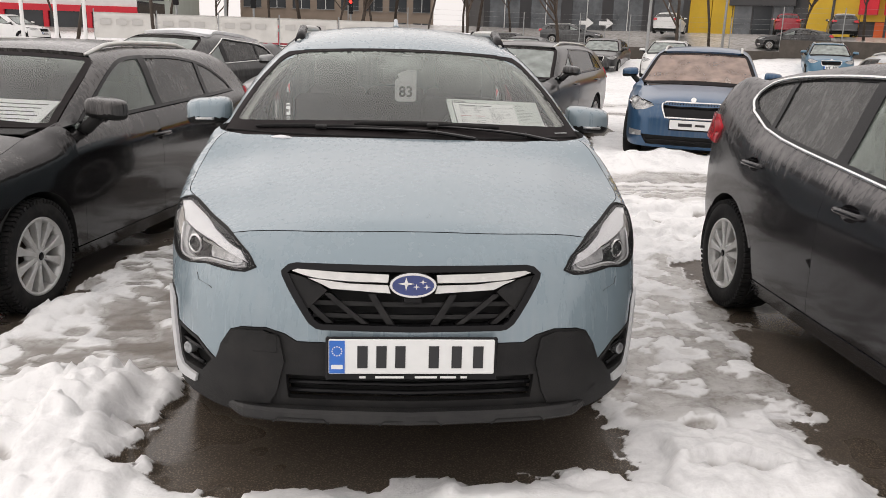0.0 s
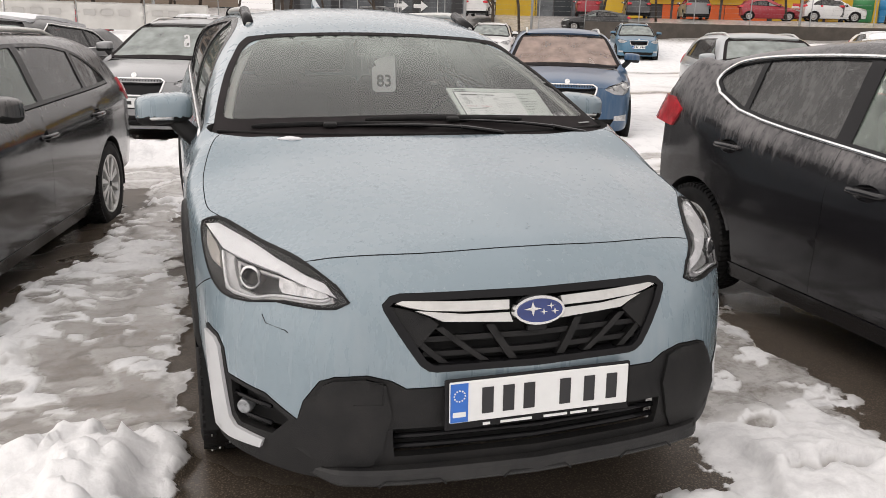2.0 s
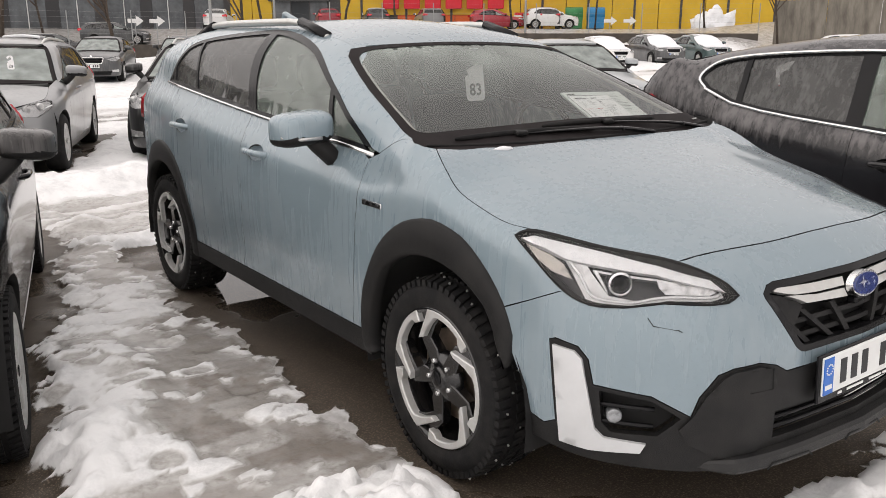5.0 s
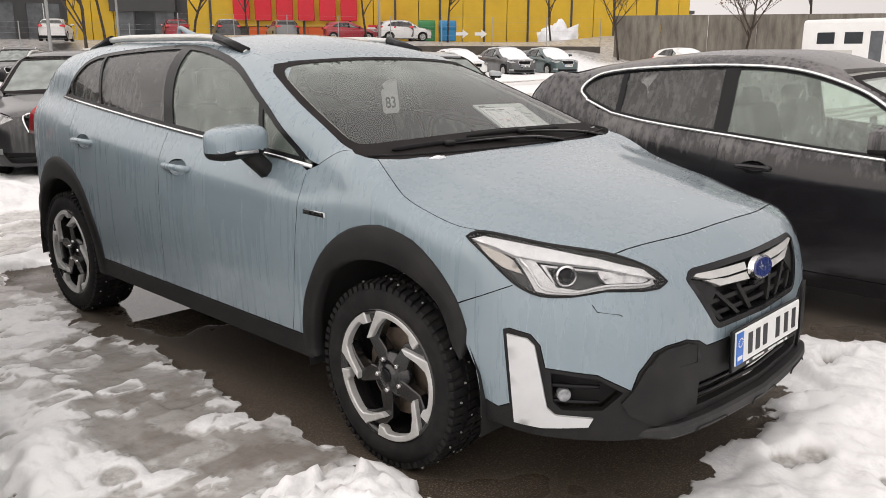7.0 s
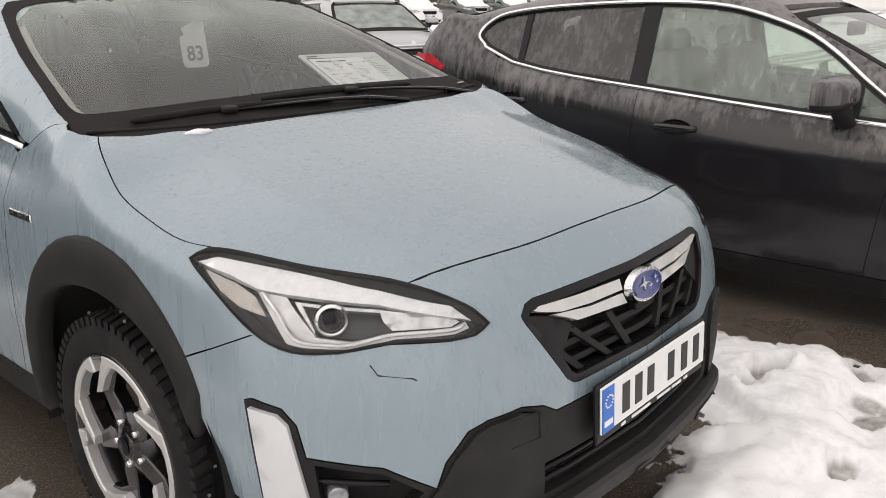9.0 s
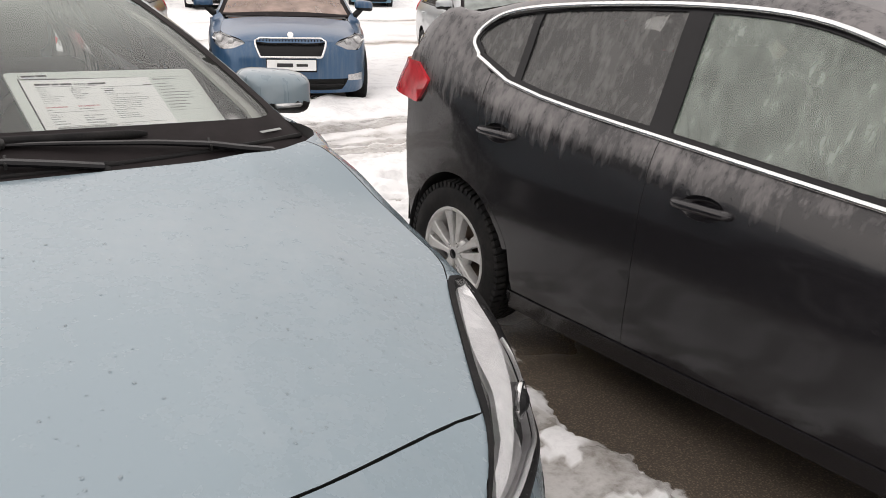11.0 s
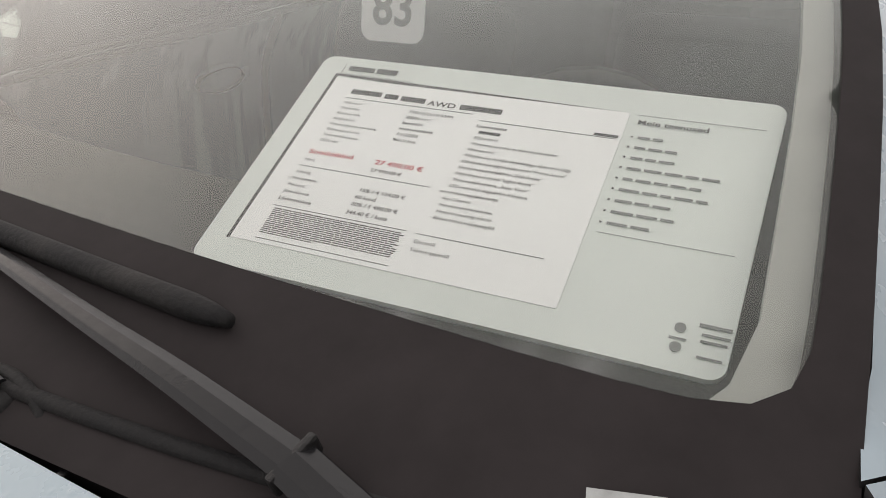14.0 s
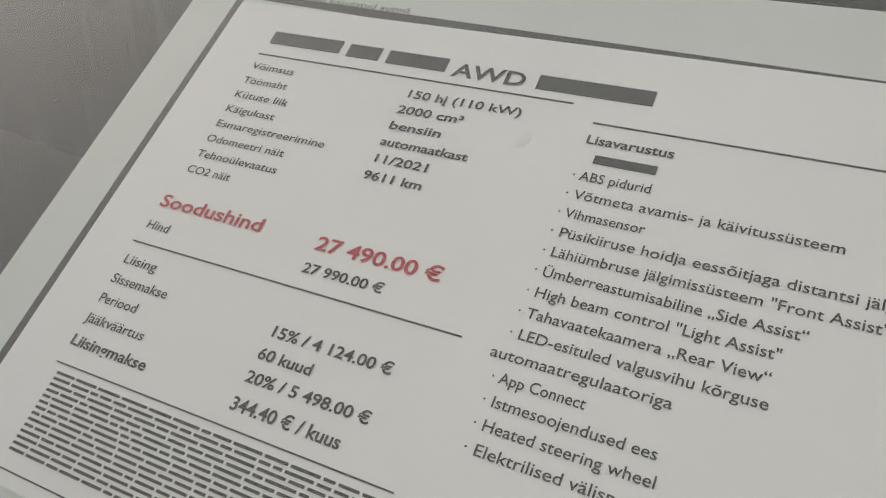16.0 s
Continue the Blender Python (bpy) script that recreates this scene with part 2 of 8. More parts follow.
M = dict(
    frit=mat("printed_glass_band", (0.024, 0.021, 0.0215), 0.62, spec=0.05, var=0.2, scale=12),
    black=mat("black_gloss_trim", (0.01, 0.01, 0.011), 0.25, spec=0.2, bump=0.05, bscale=90),
    plastic=mat("black_grained_plastic", (0.011, 0.011, 0.0115), 0.55, var=0.3, scale=9, bump=0.25, bscale=420, second=(0.022, 0.021, 0.02), smix=0.6, spec=0.3),
    lip=mat("grey_skid_plastic", (0.02, 0.02, 0.021), 0.5, var=0.3, scale=9, bump=0.2, bscale=300, second=(0.034, 0.033, 0.031), smix=0.6, spec=0.4),
    rubber=mat("tyre_rubber", (0.011, 0.011, 0.012), 0.8, var=0.4, scale=14, bump=0.2, bscale=200, second=(0.028, 0.026, 0.024), smix=0.64, spec=0.3),
    chrome=mat("wet_chrome", (0.75, 0.75, 0.75), 0.18, 1.0, var=0.06, scale=30, bump=0.08, bscale=160),
    silver=mat("satin_silver", (0.62, 0.62, 0.6), 0.38, 0.7, var=0.08, scale=20, bump=0.05, bscale=200),
    finsilver=mat("silver_paint", (0.62, 0.63, 0.64), 0.42, 0.25, var=0.05, scale=12),
    alloy=mat("machined_alloy", (0.7, 0.7, 0.69), 0.33, 0.35, var=0.16, scale=18, second=(0.42, 0.4, 0.37), smix=0.66),
    alloyblack=mat("black_alloy_paint", (0.009, 0.009, 0.01), 0.2, coat=0.6, var=0.3, scale=16, second=(0.024, 0.022, 0.02), smix=0.68),
    brake=mat("brake_disc_steel", (0.24, 0.19, 0.15), 0.45, 0.8, var=0.3, scale=20),
    dark=mat("dark_underbody_and_gaps", (0.012, 0.012, 0.012), 0.9, var=0.4, scale=5),
    interior=mat("grey_trim_plastic", (0.027, 0.0265, 0.025), 0.7, var=0.2, scale=8, bump=0.2, bscale=300),
    seat=mat("black_seat_fabric", (0.035, 0.035, 0.037), 0.9, var=0.25, scale=30, bump=0.3, bscale=500),
    beige=mat("pale_headliner", (0.4, 0.4, 0.37), 0.9, var=0.08, scale=8),
    plate=mat("white_reflective_plate", (0.78, 0.79, 0.78), 0.4, var=0.04, scale=14),
    plateblue=mat("blue_plate_band", (0.03, 0.15, 0.55), 0.4, var=0.08, scale=20),
    ink=mat("black_print", (0.02, 0.02, 0.022), 0.5, var=0.1),
    red=mat("red_tail_lens", (0.5, 0.012, 0.02), 0.16, coat=0.7, var=0.25, scale=18, second=(0.75, 0.03, 0.05)),
    amber=mat("amber_reflector", (0.55, 0.16, 0.02), 0.25, var=0.1),
    strip=mat("worn_sticker", (0.3, 0.315, 0.31), 0.5, var=0.3, scale=40),
    lampdark=mat("dark_lamp_bucket", (0.02, 0.02, 0.022), 0.3, 0.2, var=0.3, scale=20),
    lampsilver=mat("lamp_reflector", (0.55, 0.55, 0.55), 0.3, 0.75, var=0.35, scale=40, bump=0.1, bscale=90),
    lampgrain=mat("grained_reflector", (0.5, 0.47, 0.43), 0.4, 0.6, var=0.3, scale=140, bump=0.3, bscale=260),
    lampframe=mat("satin_lamp_frame", (0.6, 0.6, 0.6), 0.28, 0.35, var=0.25, scale=30, bump=0.2, bscale=120),
    lampwhite=mat("frosted_light_guide", (0.9, 0.91, 0.92), 0.18, var=0.12, scale=60, bump=0.35, bscale=230),
    fog=mat("fog_lamp_glass", (0.3, 0.31, 0.32), 0.12, 0.6, var=0.5, scale=60),
    navy=mat("navy_badge_enamel", (0.012, 0.03, 0.16), 0.15, coat=0.8, var=0.15, scale=30),
    paper=mat("white_card", (0.935, 0.93, 0.93), 0.6, var=0.03, scale=8),
    card=mat("pale_green_holder", (0.74, 0.775, 0.745), 0.55, var=0.03, scale=8),
    wsglass=glass("windscreen_glass", (0.95, 0.975, 0.955), 0.3, (0.62, 0.72, 0.65), drops=0.0, ior=1.56, clear=(1.19, 1.45, 0.12)),
    sideglass=glass("misted_side_glass", (0.76, 0.86, 0.79), 0.2, (0.5, 0.58, 0.52), ior=1.6, streaks=0.14),
    privacy=glass("dark_privacy_glass", (0.2, 0.205, 0.2), 0.25, (0.2, 0.2, 0.195), ior=1.5, streaks=0.2),
    bgglass=glass("far_car_glass", (0.5, 0.56, 0.53), 0.5, (0.46, 0.52, 0.49), drops=0.1),
    lens=glass("clear_lamp_lens", (0.985, 0.985, 0.99), 0.02, (0.75, 0.76, 0.78), drops=0.2, ior=1.42),
    water=glass("clear_rain_water", (0.97, 0.97, 0.97), 0.03, (0.7, 0.7, 0.7), drops=0.0, ior=1.36),
)


# ---- building helpers ----
PANELS = {"bonnet", "front_wing", "front_door", "rear_door", "body_side", "front_bumper", "tailgate"}


def mesh_ob(name, verts, faces, material, parent=None, label="", smooth=True):
    me = bpy.data.meshes.new(name)
    me.from_pydata([tuple(v) for v in verts], [], [tuple(f) for f in faces])
    me.validate()
    me.materials.append(material)
    if name in PANELS:
        # the folded edge inside a panel gap is coloured dark for the gap's shade
        me.materials.append(M["dark"])
        me.polygons.foreach_set("material_index", [1 if len(q.vertices) == 4 else 0 for q in me.polygons])
    if smooth:
        me.polygons.foreach_set("use_smooth", [True] * len(me.polygons))
    me.update()
    ob = new(name, me)
    ob.parent = parent
    return tagged(ob, label)


def part(name, bm, material, parent=None, label="", smooth=False):
    me = bpy.data.meshes.new(name)
    bm.to_mesh(me)
    bm.free()
    me.materials.append(material)
    if smooth:
        me.polygons.foreach_set("use_smooth", [True] * len(me.polygons))
    ob = new(name, me)
    ob.parent = parent
    return tagged(ob, label)


def empty(name, m, label, category, group=""):
    ob = new(name)
    ob.matrix_world = m
    ob.empty_display_size = 0.2
    return tagged(ob, label, category, group)


def box_bm(size, at=(0, 0, 0), bevel=0.0, seg=2, m=None):
    bm = bmesh.new()
    bmesh.ops.create_cube(bm, size=1)
    bmesh.ops.scale(bm, vec=size, verts=bm.verts)
    if bevel:
        bmesh.ops.bevel(bm, geom=bm.edges[:], offset=bevel, segments=seg, profile=0.5, affect="EDGES")
    bmesh.ops.translate(bm, vec=at, verts=bm.verts)
    if m is not None:
        bm.transform(m)
    return bm


def cyl_bm(r0, r1, depth, seg=24, m=None, bevel=0.0):
    bm = bmesh.new()
    bmesh.ops.create_cone(bm, cap_ends=True, segments=seg, radius1=r0, radius2=r1, depth=depth)
    if bevel:
        rim = [e for e in bm.edges if abs(e.verts[0].co.z - e.verts[1].co.z) < 1e-6]
        bmesh.ops.bevel(bm, geom=rim, offset=bevel, segments=2, profile=0.5, affect="EDGES")
    if m is not None:
        bm.transform(m)
    return bm


def tube(points, radius, seg=8, flat=1.0, taper=None):
    """Verts and faces of a tube along points; flat squashes it in z."""
    pts = np.array(points, float)
    n = len(pts)
    tan = np.gradient(pts, axis=0)
    tan /= np.linalg.norm(tan, axis=1)[:, None] + 1e-9
    up = np.array([0, 0, 1.0])
    side = np.cross(tan, up)
    bad = np.linalg.norm(side, axis=1) < 0.1
    side[bad] = np.cross(tan[bad], np.array([0, 1.0, 0]))
    side /= np.linalg.norm(side, axis=1)[:, None]
    nor = np.cross(side, tan)
    r = np.full(n, radius) if taper is None else radius * np.array(taper)
    verts, faces = [], []
    for i in range(n):
        for k in range(seg):
            a = 2 * math.pi * k / seg
            verts.append(pts[i] + r[i] * (math.cos(a) * side[i] + flat * math.sin(a) * nor[i]))
    for i in range(n - 1):
        for k in range(seg):
            k2 = (k + 1) % seg
            faces.append((i * seg + k, i * seg + k2, (i + 1) * seg + k2, (i + 1) * seg + k))
    faces.append(tuple(range(seg))[::-1])
    faces.append(tuple((n - 1) * seg + k for k in range(seg)))
    return verts, faces


def smooth_line(points, n=8):
    """A Catmull-Rom line through the points."""
    p = np.array(points, float)
    p = np.vstack([2 * p[0] - p[1], p, 2 * p[-1] - p[-2]])
    out = []
    for i in range(1, len(p) - 2):
        for t in np.linspace(0, 1, n, endpoint=False):
            out.append(0.5 * (2 * p[i] + (p[i + 1] - p[i - 1]) * t + (2 * p[i - 1] - 5 * p[i] + 4 * p[i + 1] - p[i + 2]) * t * t + (3 * p[i] - p[i - 1] - 3 * p[i + 1] + p[i + 2]) * t ** 3))
    out.append(p[-2])
    return np.array(out)


def curve1(knots):
    """A shape-keeping cubic through (x, y) knots, as a function."""
    x, y = np.array(knots, float).T
    h, d = np.diff(x), np.diff(y) / np.diff(x)
    m = np.zeros(len(x))
    for i in range(1, len(x) - 1):
        if d[i - 1] * d[i] > 0:
            m[i] = 2 / (1 / d[i - 1] + 1 / d[i]) if len(x) > 2 else d[i]
    m[0], m[-1] = d[0], d[-1]

    def f(q):
        q = np.asarray(q, float)
        c = np.clip(q, x[0], x[-1])
        i = np.clip(np.searchsorted(x, c) - 1, 0, len(x) - 2)
        t = (c - x[i]) / h[i]
        v = (1 + 2 * t) * (1 - t) ** 2 * y[i] + t * (1 - t) ** 2 * h[i] * m[i] + t * t * (3 - 2 * t) * y[i + 1] + t * t * (t - 1) * h[i] * m[i + 1]
        return v + np.where(q < x[0], (q - x[0]) * m[0], 0) + np.where(q > x[-1], (q - x[-1]) * m[-1], 0)

    return f


def smax(a, b, k):
    h = np.maximum(k - np.abs(a - b), 0) / k
    return np.maximum(a, b) + h * h * k / 4


def in_poly(pts, poly):
    """Which points lie in a closed outline."""
    x, y = pts[:, 0][:, None], pts[:, 1][:, None]
    a, b = poly, np.roll(poly, -1, 0)
    cross = ((a[:, 1] > y) != (b[:, 1] > y)) & (x < (b[:, 0] - a[:, 0]) * (y - a[:, 1]) / (b[:, 1] - a[:, 1] + 1e-12) + a[:, 0])
    return cross.sum(1) % 2 == 1


def dense(loop, step):
    out = []
    for a, b in zip(loop, np.roll(loop, -1, 0)):
        n = max(1, int(math.ceil(np.linalg.norm(b - a) / step)))
        for i in range(n):
            out.append(a + (b - a) * i / n)
    out = np.array(out)
    keep = np.linalg.norm(out - np.roll(out, 1, 0), axis=1) > step * 0.08
    return out[keep]


def rounded(loop, n=400, turns=70):
    """A closed outline with its corners worn round."""
    ring = np.vstack([loop, loop[:1]])
    run = np.concatenate([[0], np.cumsum(np.linalg.norm(np.diff(ring, axis=0), axis=1))])
    at = np.linspace(0, run[-1], n, endpoint=False)
    q = np.stack([np.interp(at, run, ring[:, k]) for k in (0, 1)], 1)
    for _ in range(turns):
        q = 0.5 * q + 0.25 * (np.roll(q, 1, 0) + np.roll(q, -1, 0))
    return q[::4]


def shrunk(loop, d):
    """An outline moved inwards by d."""
    area = np.sum(loop[:, 0] * np.roll(loop[:, 1], -1) - np.roll(loop[:, 0], -1) * loop[:, 1])
    t = np.roll(loop, -1, 0) - np.roll(loop, 1, 0)
    t /= np.linalg.norm(t, axis=1)[:, None] + 1e-9
    nrm = np.stack([-t[:, 1], t[:, 0]], 1) * (1 if area > 0 else -1)
    return loop + nrm * d


from mathutils.geometry import delaunay_2d_cdt


def fill(loop, holes, step):
    """Triangles of a flat outline with holes, with points inside at about the step."""
    rings = [dense(np.asarray(r, float), step) for r in [loop, *holes]]
    lo, hi = rings[0].min(0), rings[0].max(0)
    gx, gy = np.meshgrid(np.arange(lo[0], hi[0], step), np.arange(lo[1], hi[1], step * 0.87))
    gx = gx + (np.arange(gx.shape[0]) % 2)[:, None] * step * 0.5
    grid = np.stack([gx.ravel(), gy.ravel()], 1)
    if len(grid):
        ok = in_poly(grid, rings[0])
        for r in rings[1:]:
            ok &= ~in_poly(grid, r)
        allb = np.vstack(rings)
        grid = grid[ok]
        if len(grid):
            d = np.sqrt(((grid[:, None] - allb[None]) ** 2).sum(2)).min(1)
            grid = grid[d > step * 0.5]
    pts, edges = [], []
    for r in rings:
        o = len(pts)
        pts += [Vector(p) for p in r]
        edges += [(o + i, o + (i + 1) % len(r)) for i in range(len(r))]
    pts += [Vector(p) for p in grid]
    vs, _, fs, *_ = delaunay_2d_cdt(pts, edges, [], 0, 1e-6)
    uv = np.array([tuple(v) for v in vs])
    f = np.array([tuple(t) for t in fs if len(t) == 3])
    c = uv[f].mean(1)
    ok = in_poly(c, rings[0])
    for r in rings[1:]:
        ok &= ~in_poly(c, r)
    return uv, f[ok]


class Shape:
    """The outer form of a car as smooth surfaces: flank, top, nose, roof, screen and tail. Nose at y = 0, facing -y."""

    def __init__(self, s):
        self.s = s
        self.W, self.inset, self.belt = curve1(s["W"]), curve1(s["inset"]), curve1(s["belt"])
        self.F0, self.lean, self.Tc, self.drop = curve1(s["F0"]), curve1(s["lean"]), curve1(s["Tc"]), curve1(s["drop"])
        self.R, self.rear = curve1(s["R"]), curve1(s["rear"])
        self.shoulder = curve1(s.get("shoulder", s["belt"]))
        self.crease = s.get("crease", 0.0)

    def S(self, y, z):
        b = self.shoulder(np.clip(y, 0.9, 4.2)) - self.s["belt_ref"]
        t = np.clip((z - 0.72) / 0.28, 0, 1)
        t = t * t * (3 - 2 * t)
        z2 = z - b * t
        w = self.W(y) - self.inset(z2)
        if self.crease:
            # a pressed crease along the doors, and a hollow over the sill
            w = w + self.crease * np.exp(-((z2 - self.s["crease_z"]) / 0.045) ** 2) - self.crease * 1.2 * np.exp(-((z - 0.52) / 0.1) ** 2) * np.exp(-((y - 2.2) / 0.8) ** 2)
        return w

    def T(self, x, y):
        a = np.abs(x)
        z = self.Tc(y) - self.drop(y) * (a / 0.8) ** 2.4
        r = self.s.get("hood_ridge", 0.0)
        return z + r * np.exp(-((a - 0.52 - 0.06 * y) / 0.06) ** 2) * np.clip((y - 0.1) / 0.4, 0, 1)

    def front(self, x, z):
        return self.F0(np.abs(x)) + self.lean(z)

    def on_top(self, points):
        """The places on the form under the given (x, y)."""
        o = np.array([(q[0], q[1], 2.0) for q in points], float)
        p = cast(self.lower, o, np.tile((0.0, 0.0, -1.0), (len(o), 1)), 2.0, 90)
        return [tuple(v) for v in p]

    def on_side(self, points):
        """The places on the left flank at the given (y, z)."""
        o = np.array([(-1.3, q[-2], q[-1]) for q in points], float)
        p = cast(self.lower, o, np.tile((1.0, 0.0, 0.0), (len(o), 1)), 0.9, 90)
        return [tuple(v) for v in p]

    def screen(self, x, z):
        yb, zb, sl, cu = self.s["ws"]
        return yb + (z - zb) * sl + cu * x * x

    def lower(self, p):
        x, y, z = p[..., 0], p[..., 1], p[..., 2]
        g = smax(np.abs(x) - self.S(y, z), (z - self.T(x, y)) * 0.97, self.s.get("k", 0.12))
        g = smax(g, self.front(x, z) - y, 0.05)
        return smax(g, y - self.rear(z) - 0.0 + 0.12 * (np.abs(x) / 0.85) ** 4, 0.16)

    def blend(self, p):
        """Body and cabin run into one another with a fillet."""
        y, z = p[..., 1], p[..., 2]
        lo, up = self.lower(p), self.upper(p)
        y0 = self.s["ws"][0]
        near = (1 - np.clip((y - y0 - 0.12) / 0.3, 0, 1)) * np.clip((np.abs(p[..., 0]) - 0.735) / 0.05, 0, 1) * np.clip((y - y0 - 0.04) / 0.08, 0, 1)
        low = np.clip((self.s["belt_ref"] - 0.06 - z) / 0.06, 0, 1)
        return np.where(y < y0 + 0.42, -smax(-lo, -(up + 0.1 * low), 0.004 + 0.08 * near), np.minimum(lo, up))

    def upper(self, p):
        x, y, z = p[..., 0], p[..., 1], p[..., 2]
        sl = self.s["ws"][2]
        g = smax(np.abs(x) - self.S(y, z), z - self.R(y) + self.s["crown"] * (x / 0.6) ** 2, 0.09)
        g = smax(g, (self.screen(x, z) - y) / math.sqrt(1 + sl * sl), 0.05)
        return smax(g, y - self.rear(z) + 0.12 * (np.abs(x) / 0.85) ** 4, 0.12)


def cast(g, o, d, far, n=40):
    """Where rays that come in from outside meet a form."""
    ts = np.linspace(0, far, n)
    val = g(o[:, None] + d[:, None] * ts[None, :, None])
    inside = val < 0
    first = np.where(inside.any(1), inside.argmax(1), np.maximum(val.argmin(1), 1))
    first = np.maximum(first, 1)
    a, b = ts[first - 1], ts[first]
    miss = ~inside.any(1)
    for _ in range(22):
        m = (a + b) / 2
        i = g(o + d * m[:, None]) < 0
        a, b = np.where(i, a, m), np.where(i, m, b)
    t = np.where(miss, ts[first], (a + b) / 2)
    return o + d * t[:, None]


def normals(g, p):
    e, out = 0.004, []
    for k in range(3):
        q = np.zeros(3)
        q[k] = e
        out.append(g(p + q) - g(p - q))
    n = np.stack(out, -1)
    return n / (np.linalg.norm(n, axis=-1, keepdims=True) + 1e-9)


class Chart:
    """A way to spread a part of the form flat: 'side' from the left (x < 0), 'oblique', 'top', 'screen', or 'polar' round an upright axis at y = c."""

    def __init__(self, kind, c=1.0, d=None):
        self.kind, self.c = kind, c
        dirs = dict(side=(-1, 0, 0), oblique=(-0.8, 0, 0.6), top=(0, 0, 1), screen=(0, -0.82, 0.57), tail=(0, 1, 0))
        if kind != "polar":
            self.d = np.array(d or dirs[kind], float)
            self.d /= np.linalg.norm(self.d)
            helper = np.array([0, 1.0, 0]) if abs(self.d[1]) < 0.5 else np.array([1.0, 0, 0])
            self.u = np.cross(helper, self.d)
            self.u /= np.linalg.norm(self.u)
            self.v = np.cross(self.d, self.u)

    def flat(self, p):
        p = np.asarray(p, float)
        if self.kind == "polar":
            return np.stack([np.arctan2(p[:, 0], self.c - p[:, 1]) * 0.95, p[:, 2]], 1)
        return np.stack([p @ self.u, p @ self.v], 1)

    def rays(self, uv):
        if self.kind == "polar":
            a = uv[:, 0] / 0.95
            out = np.stack([np.sin(a), -np.cos(a), np.zeros(len(a))], 1)
            o = np.stack([np.zeros(len(a)), np.full(len(a), self.c), uv[:, 1]], 1) + out * 1.5
            return o, -out, 1.45
        o = uv[:, :1] * self.u + uv[:, 1:] * self.v
        o = o + self.d * 4.0
        return o, np.tile(-self.d, (len(o), 1)), 8.0


def skin(g, chart, loop, holes=(), step=0.04, gap=0.0013, rim=0.025, offset=0.0, both=False):
    """Verts and faces of a panel that lies on a form within an outline, with folded-in edges. both: outlines are flat already."""
    fl = np.asarray(loop, float) if both else chart.flat(loop)
    hs = [np.asarray(h, float) if both else chart.flat(h) for h in holes]
    fl = dense(fl, step)
    if gap:
        fl = shrunk(fl, gap)
        hs = [shrunk(dense(h, step), -gap) for h in hs]
    uv, f = fill(fl, hs, step)
    o, d, far = chart.rays(uv)
    if chart.kind != "polar":
        p = cast(g, o, d, far, 110)
    else:
        p = cast(g, o, d, far, 40)
    n = normals(g, p)
    if offset:
        p = p + n * offset
    tri = p[f]
    fn = np.cross(tri[:, 1] - tri[:, 0], tri[:, 2] - tri[:, 0])
    flip = (fn * n[f[:, 0]]).sum(1) < 0
    f = np.where(flip[:, None], f[:, ::-1], f)
    verts, faces = [tuple(v) for v in p], [tuple(t) for t in f]
    if rim:
        count = {}
        for t in faces:
            for a, b in ((t[0], t[1]), (t[1], t[2]), (t[2], t[0])):
                count[(a, b)] = count.get((a, b), 0) + 1
        edge = [(a, b) for (a, b) in count if (b, a) not in count]
        top, low = {}, {}
        for a in {v for e in edge for v in e}:
            top[a] = len(verts)
            verts.append(tuple(p[a]))
            low[a] = len(verts)
            verts.append(tuple(p[a] - n[a] * rim))
        faces += [(top[b], top[a], low[a], low[b]) for a, b in edge]
    return np.array(verts), faces


def mirrored(vf):
    v, f = vf
    v = np.array(v) * np.array([-1, 1, 1])
    return v, [tuple(reversed(t)) for t in f]


def join(*vfs):
    verts, faces = [], []
    for v, f in vfs:
        o = len(verts)
        verts += [tuple(q) for q in v]
        faces += [tuple(i + o for i in t) for t in f]
    return verts, faces


def mir(points):
    return [(-x, y, z) for x, y, z in points]


def revolve(profile, seg=48):
    """A ring about the x axis from (x, r) points; verts and faces."""
    verts, faces, n = [], [], len(profile)
    for i in range(seg):
        a = 2 * math.pi * i / seg
        for x, r in profile:
            verts.append((x, r * math.sin(a), r * math.cos(a)))
    for i in range(seg):
        j = (i + 1) % seg
        for k in range(n - 1):
            faces.append((i * n + k, i * n + k + 1, j * n + k + 1, j * n + k))
    return verts, faces


def plate_prism(poly, x0, x1, wrap=None):
    """A slab in the y-z plane from an outline, from x0 (outer) to x1, with a bevel on its outer edge."""
    poly = np.array(poly, float)
    n = len(poly)
    inner = shrunk(poly, 0.004)
    v = [(x0, *p) for p in inner] + [(x0 + 0.004 * np.sign(x1 - x0), *p) for p in poly] + [(x1, *p) for p in poly]
    f = [tuple(range(n)), tuple(range(2 * n, 3 * n))[::-1]]
    for k in range(2):
        f += [(k * n + i, k * n + (i + 1) % n, (k + 1) * n + (i + 1) % n, (k + 1) * n + i) for i in range(n)]
    return v, f


# ---- cars ----
def clip(poly, a, b):
    """The part of a flat outline on the left of the line from a to b."""
    out = []
    side = lambda p: (b[0] - a[0]) * (p[1] - a[1]) - (b[1] - a[1]) * (p[0] - a[0])
    for p, q in zip(poly, np.roll(poly, -1, 0)):
        sp, sq = side(p), side(q)
        if sp >= 0:
            out.append(p)
        if sp * sq < 0:
            out.append(p + (q - p) * sp / (sp - sq))
    return np.array(out)


def arc(cy, cz, r, a0, a1, n=18):
    """Points (y, z) on an arch; 0 degrees is ahead (-y), 90 up, 180 behind."""
    return [(cy - r * math.cos(radians(a)), cz + r * math.sin(radians(a))) for a in np.linspace(a0, a1, n)]


WHEELS = {}


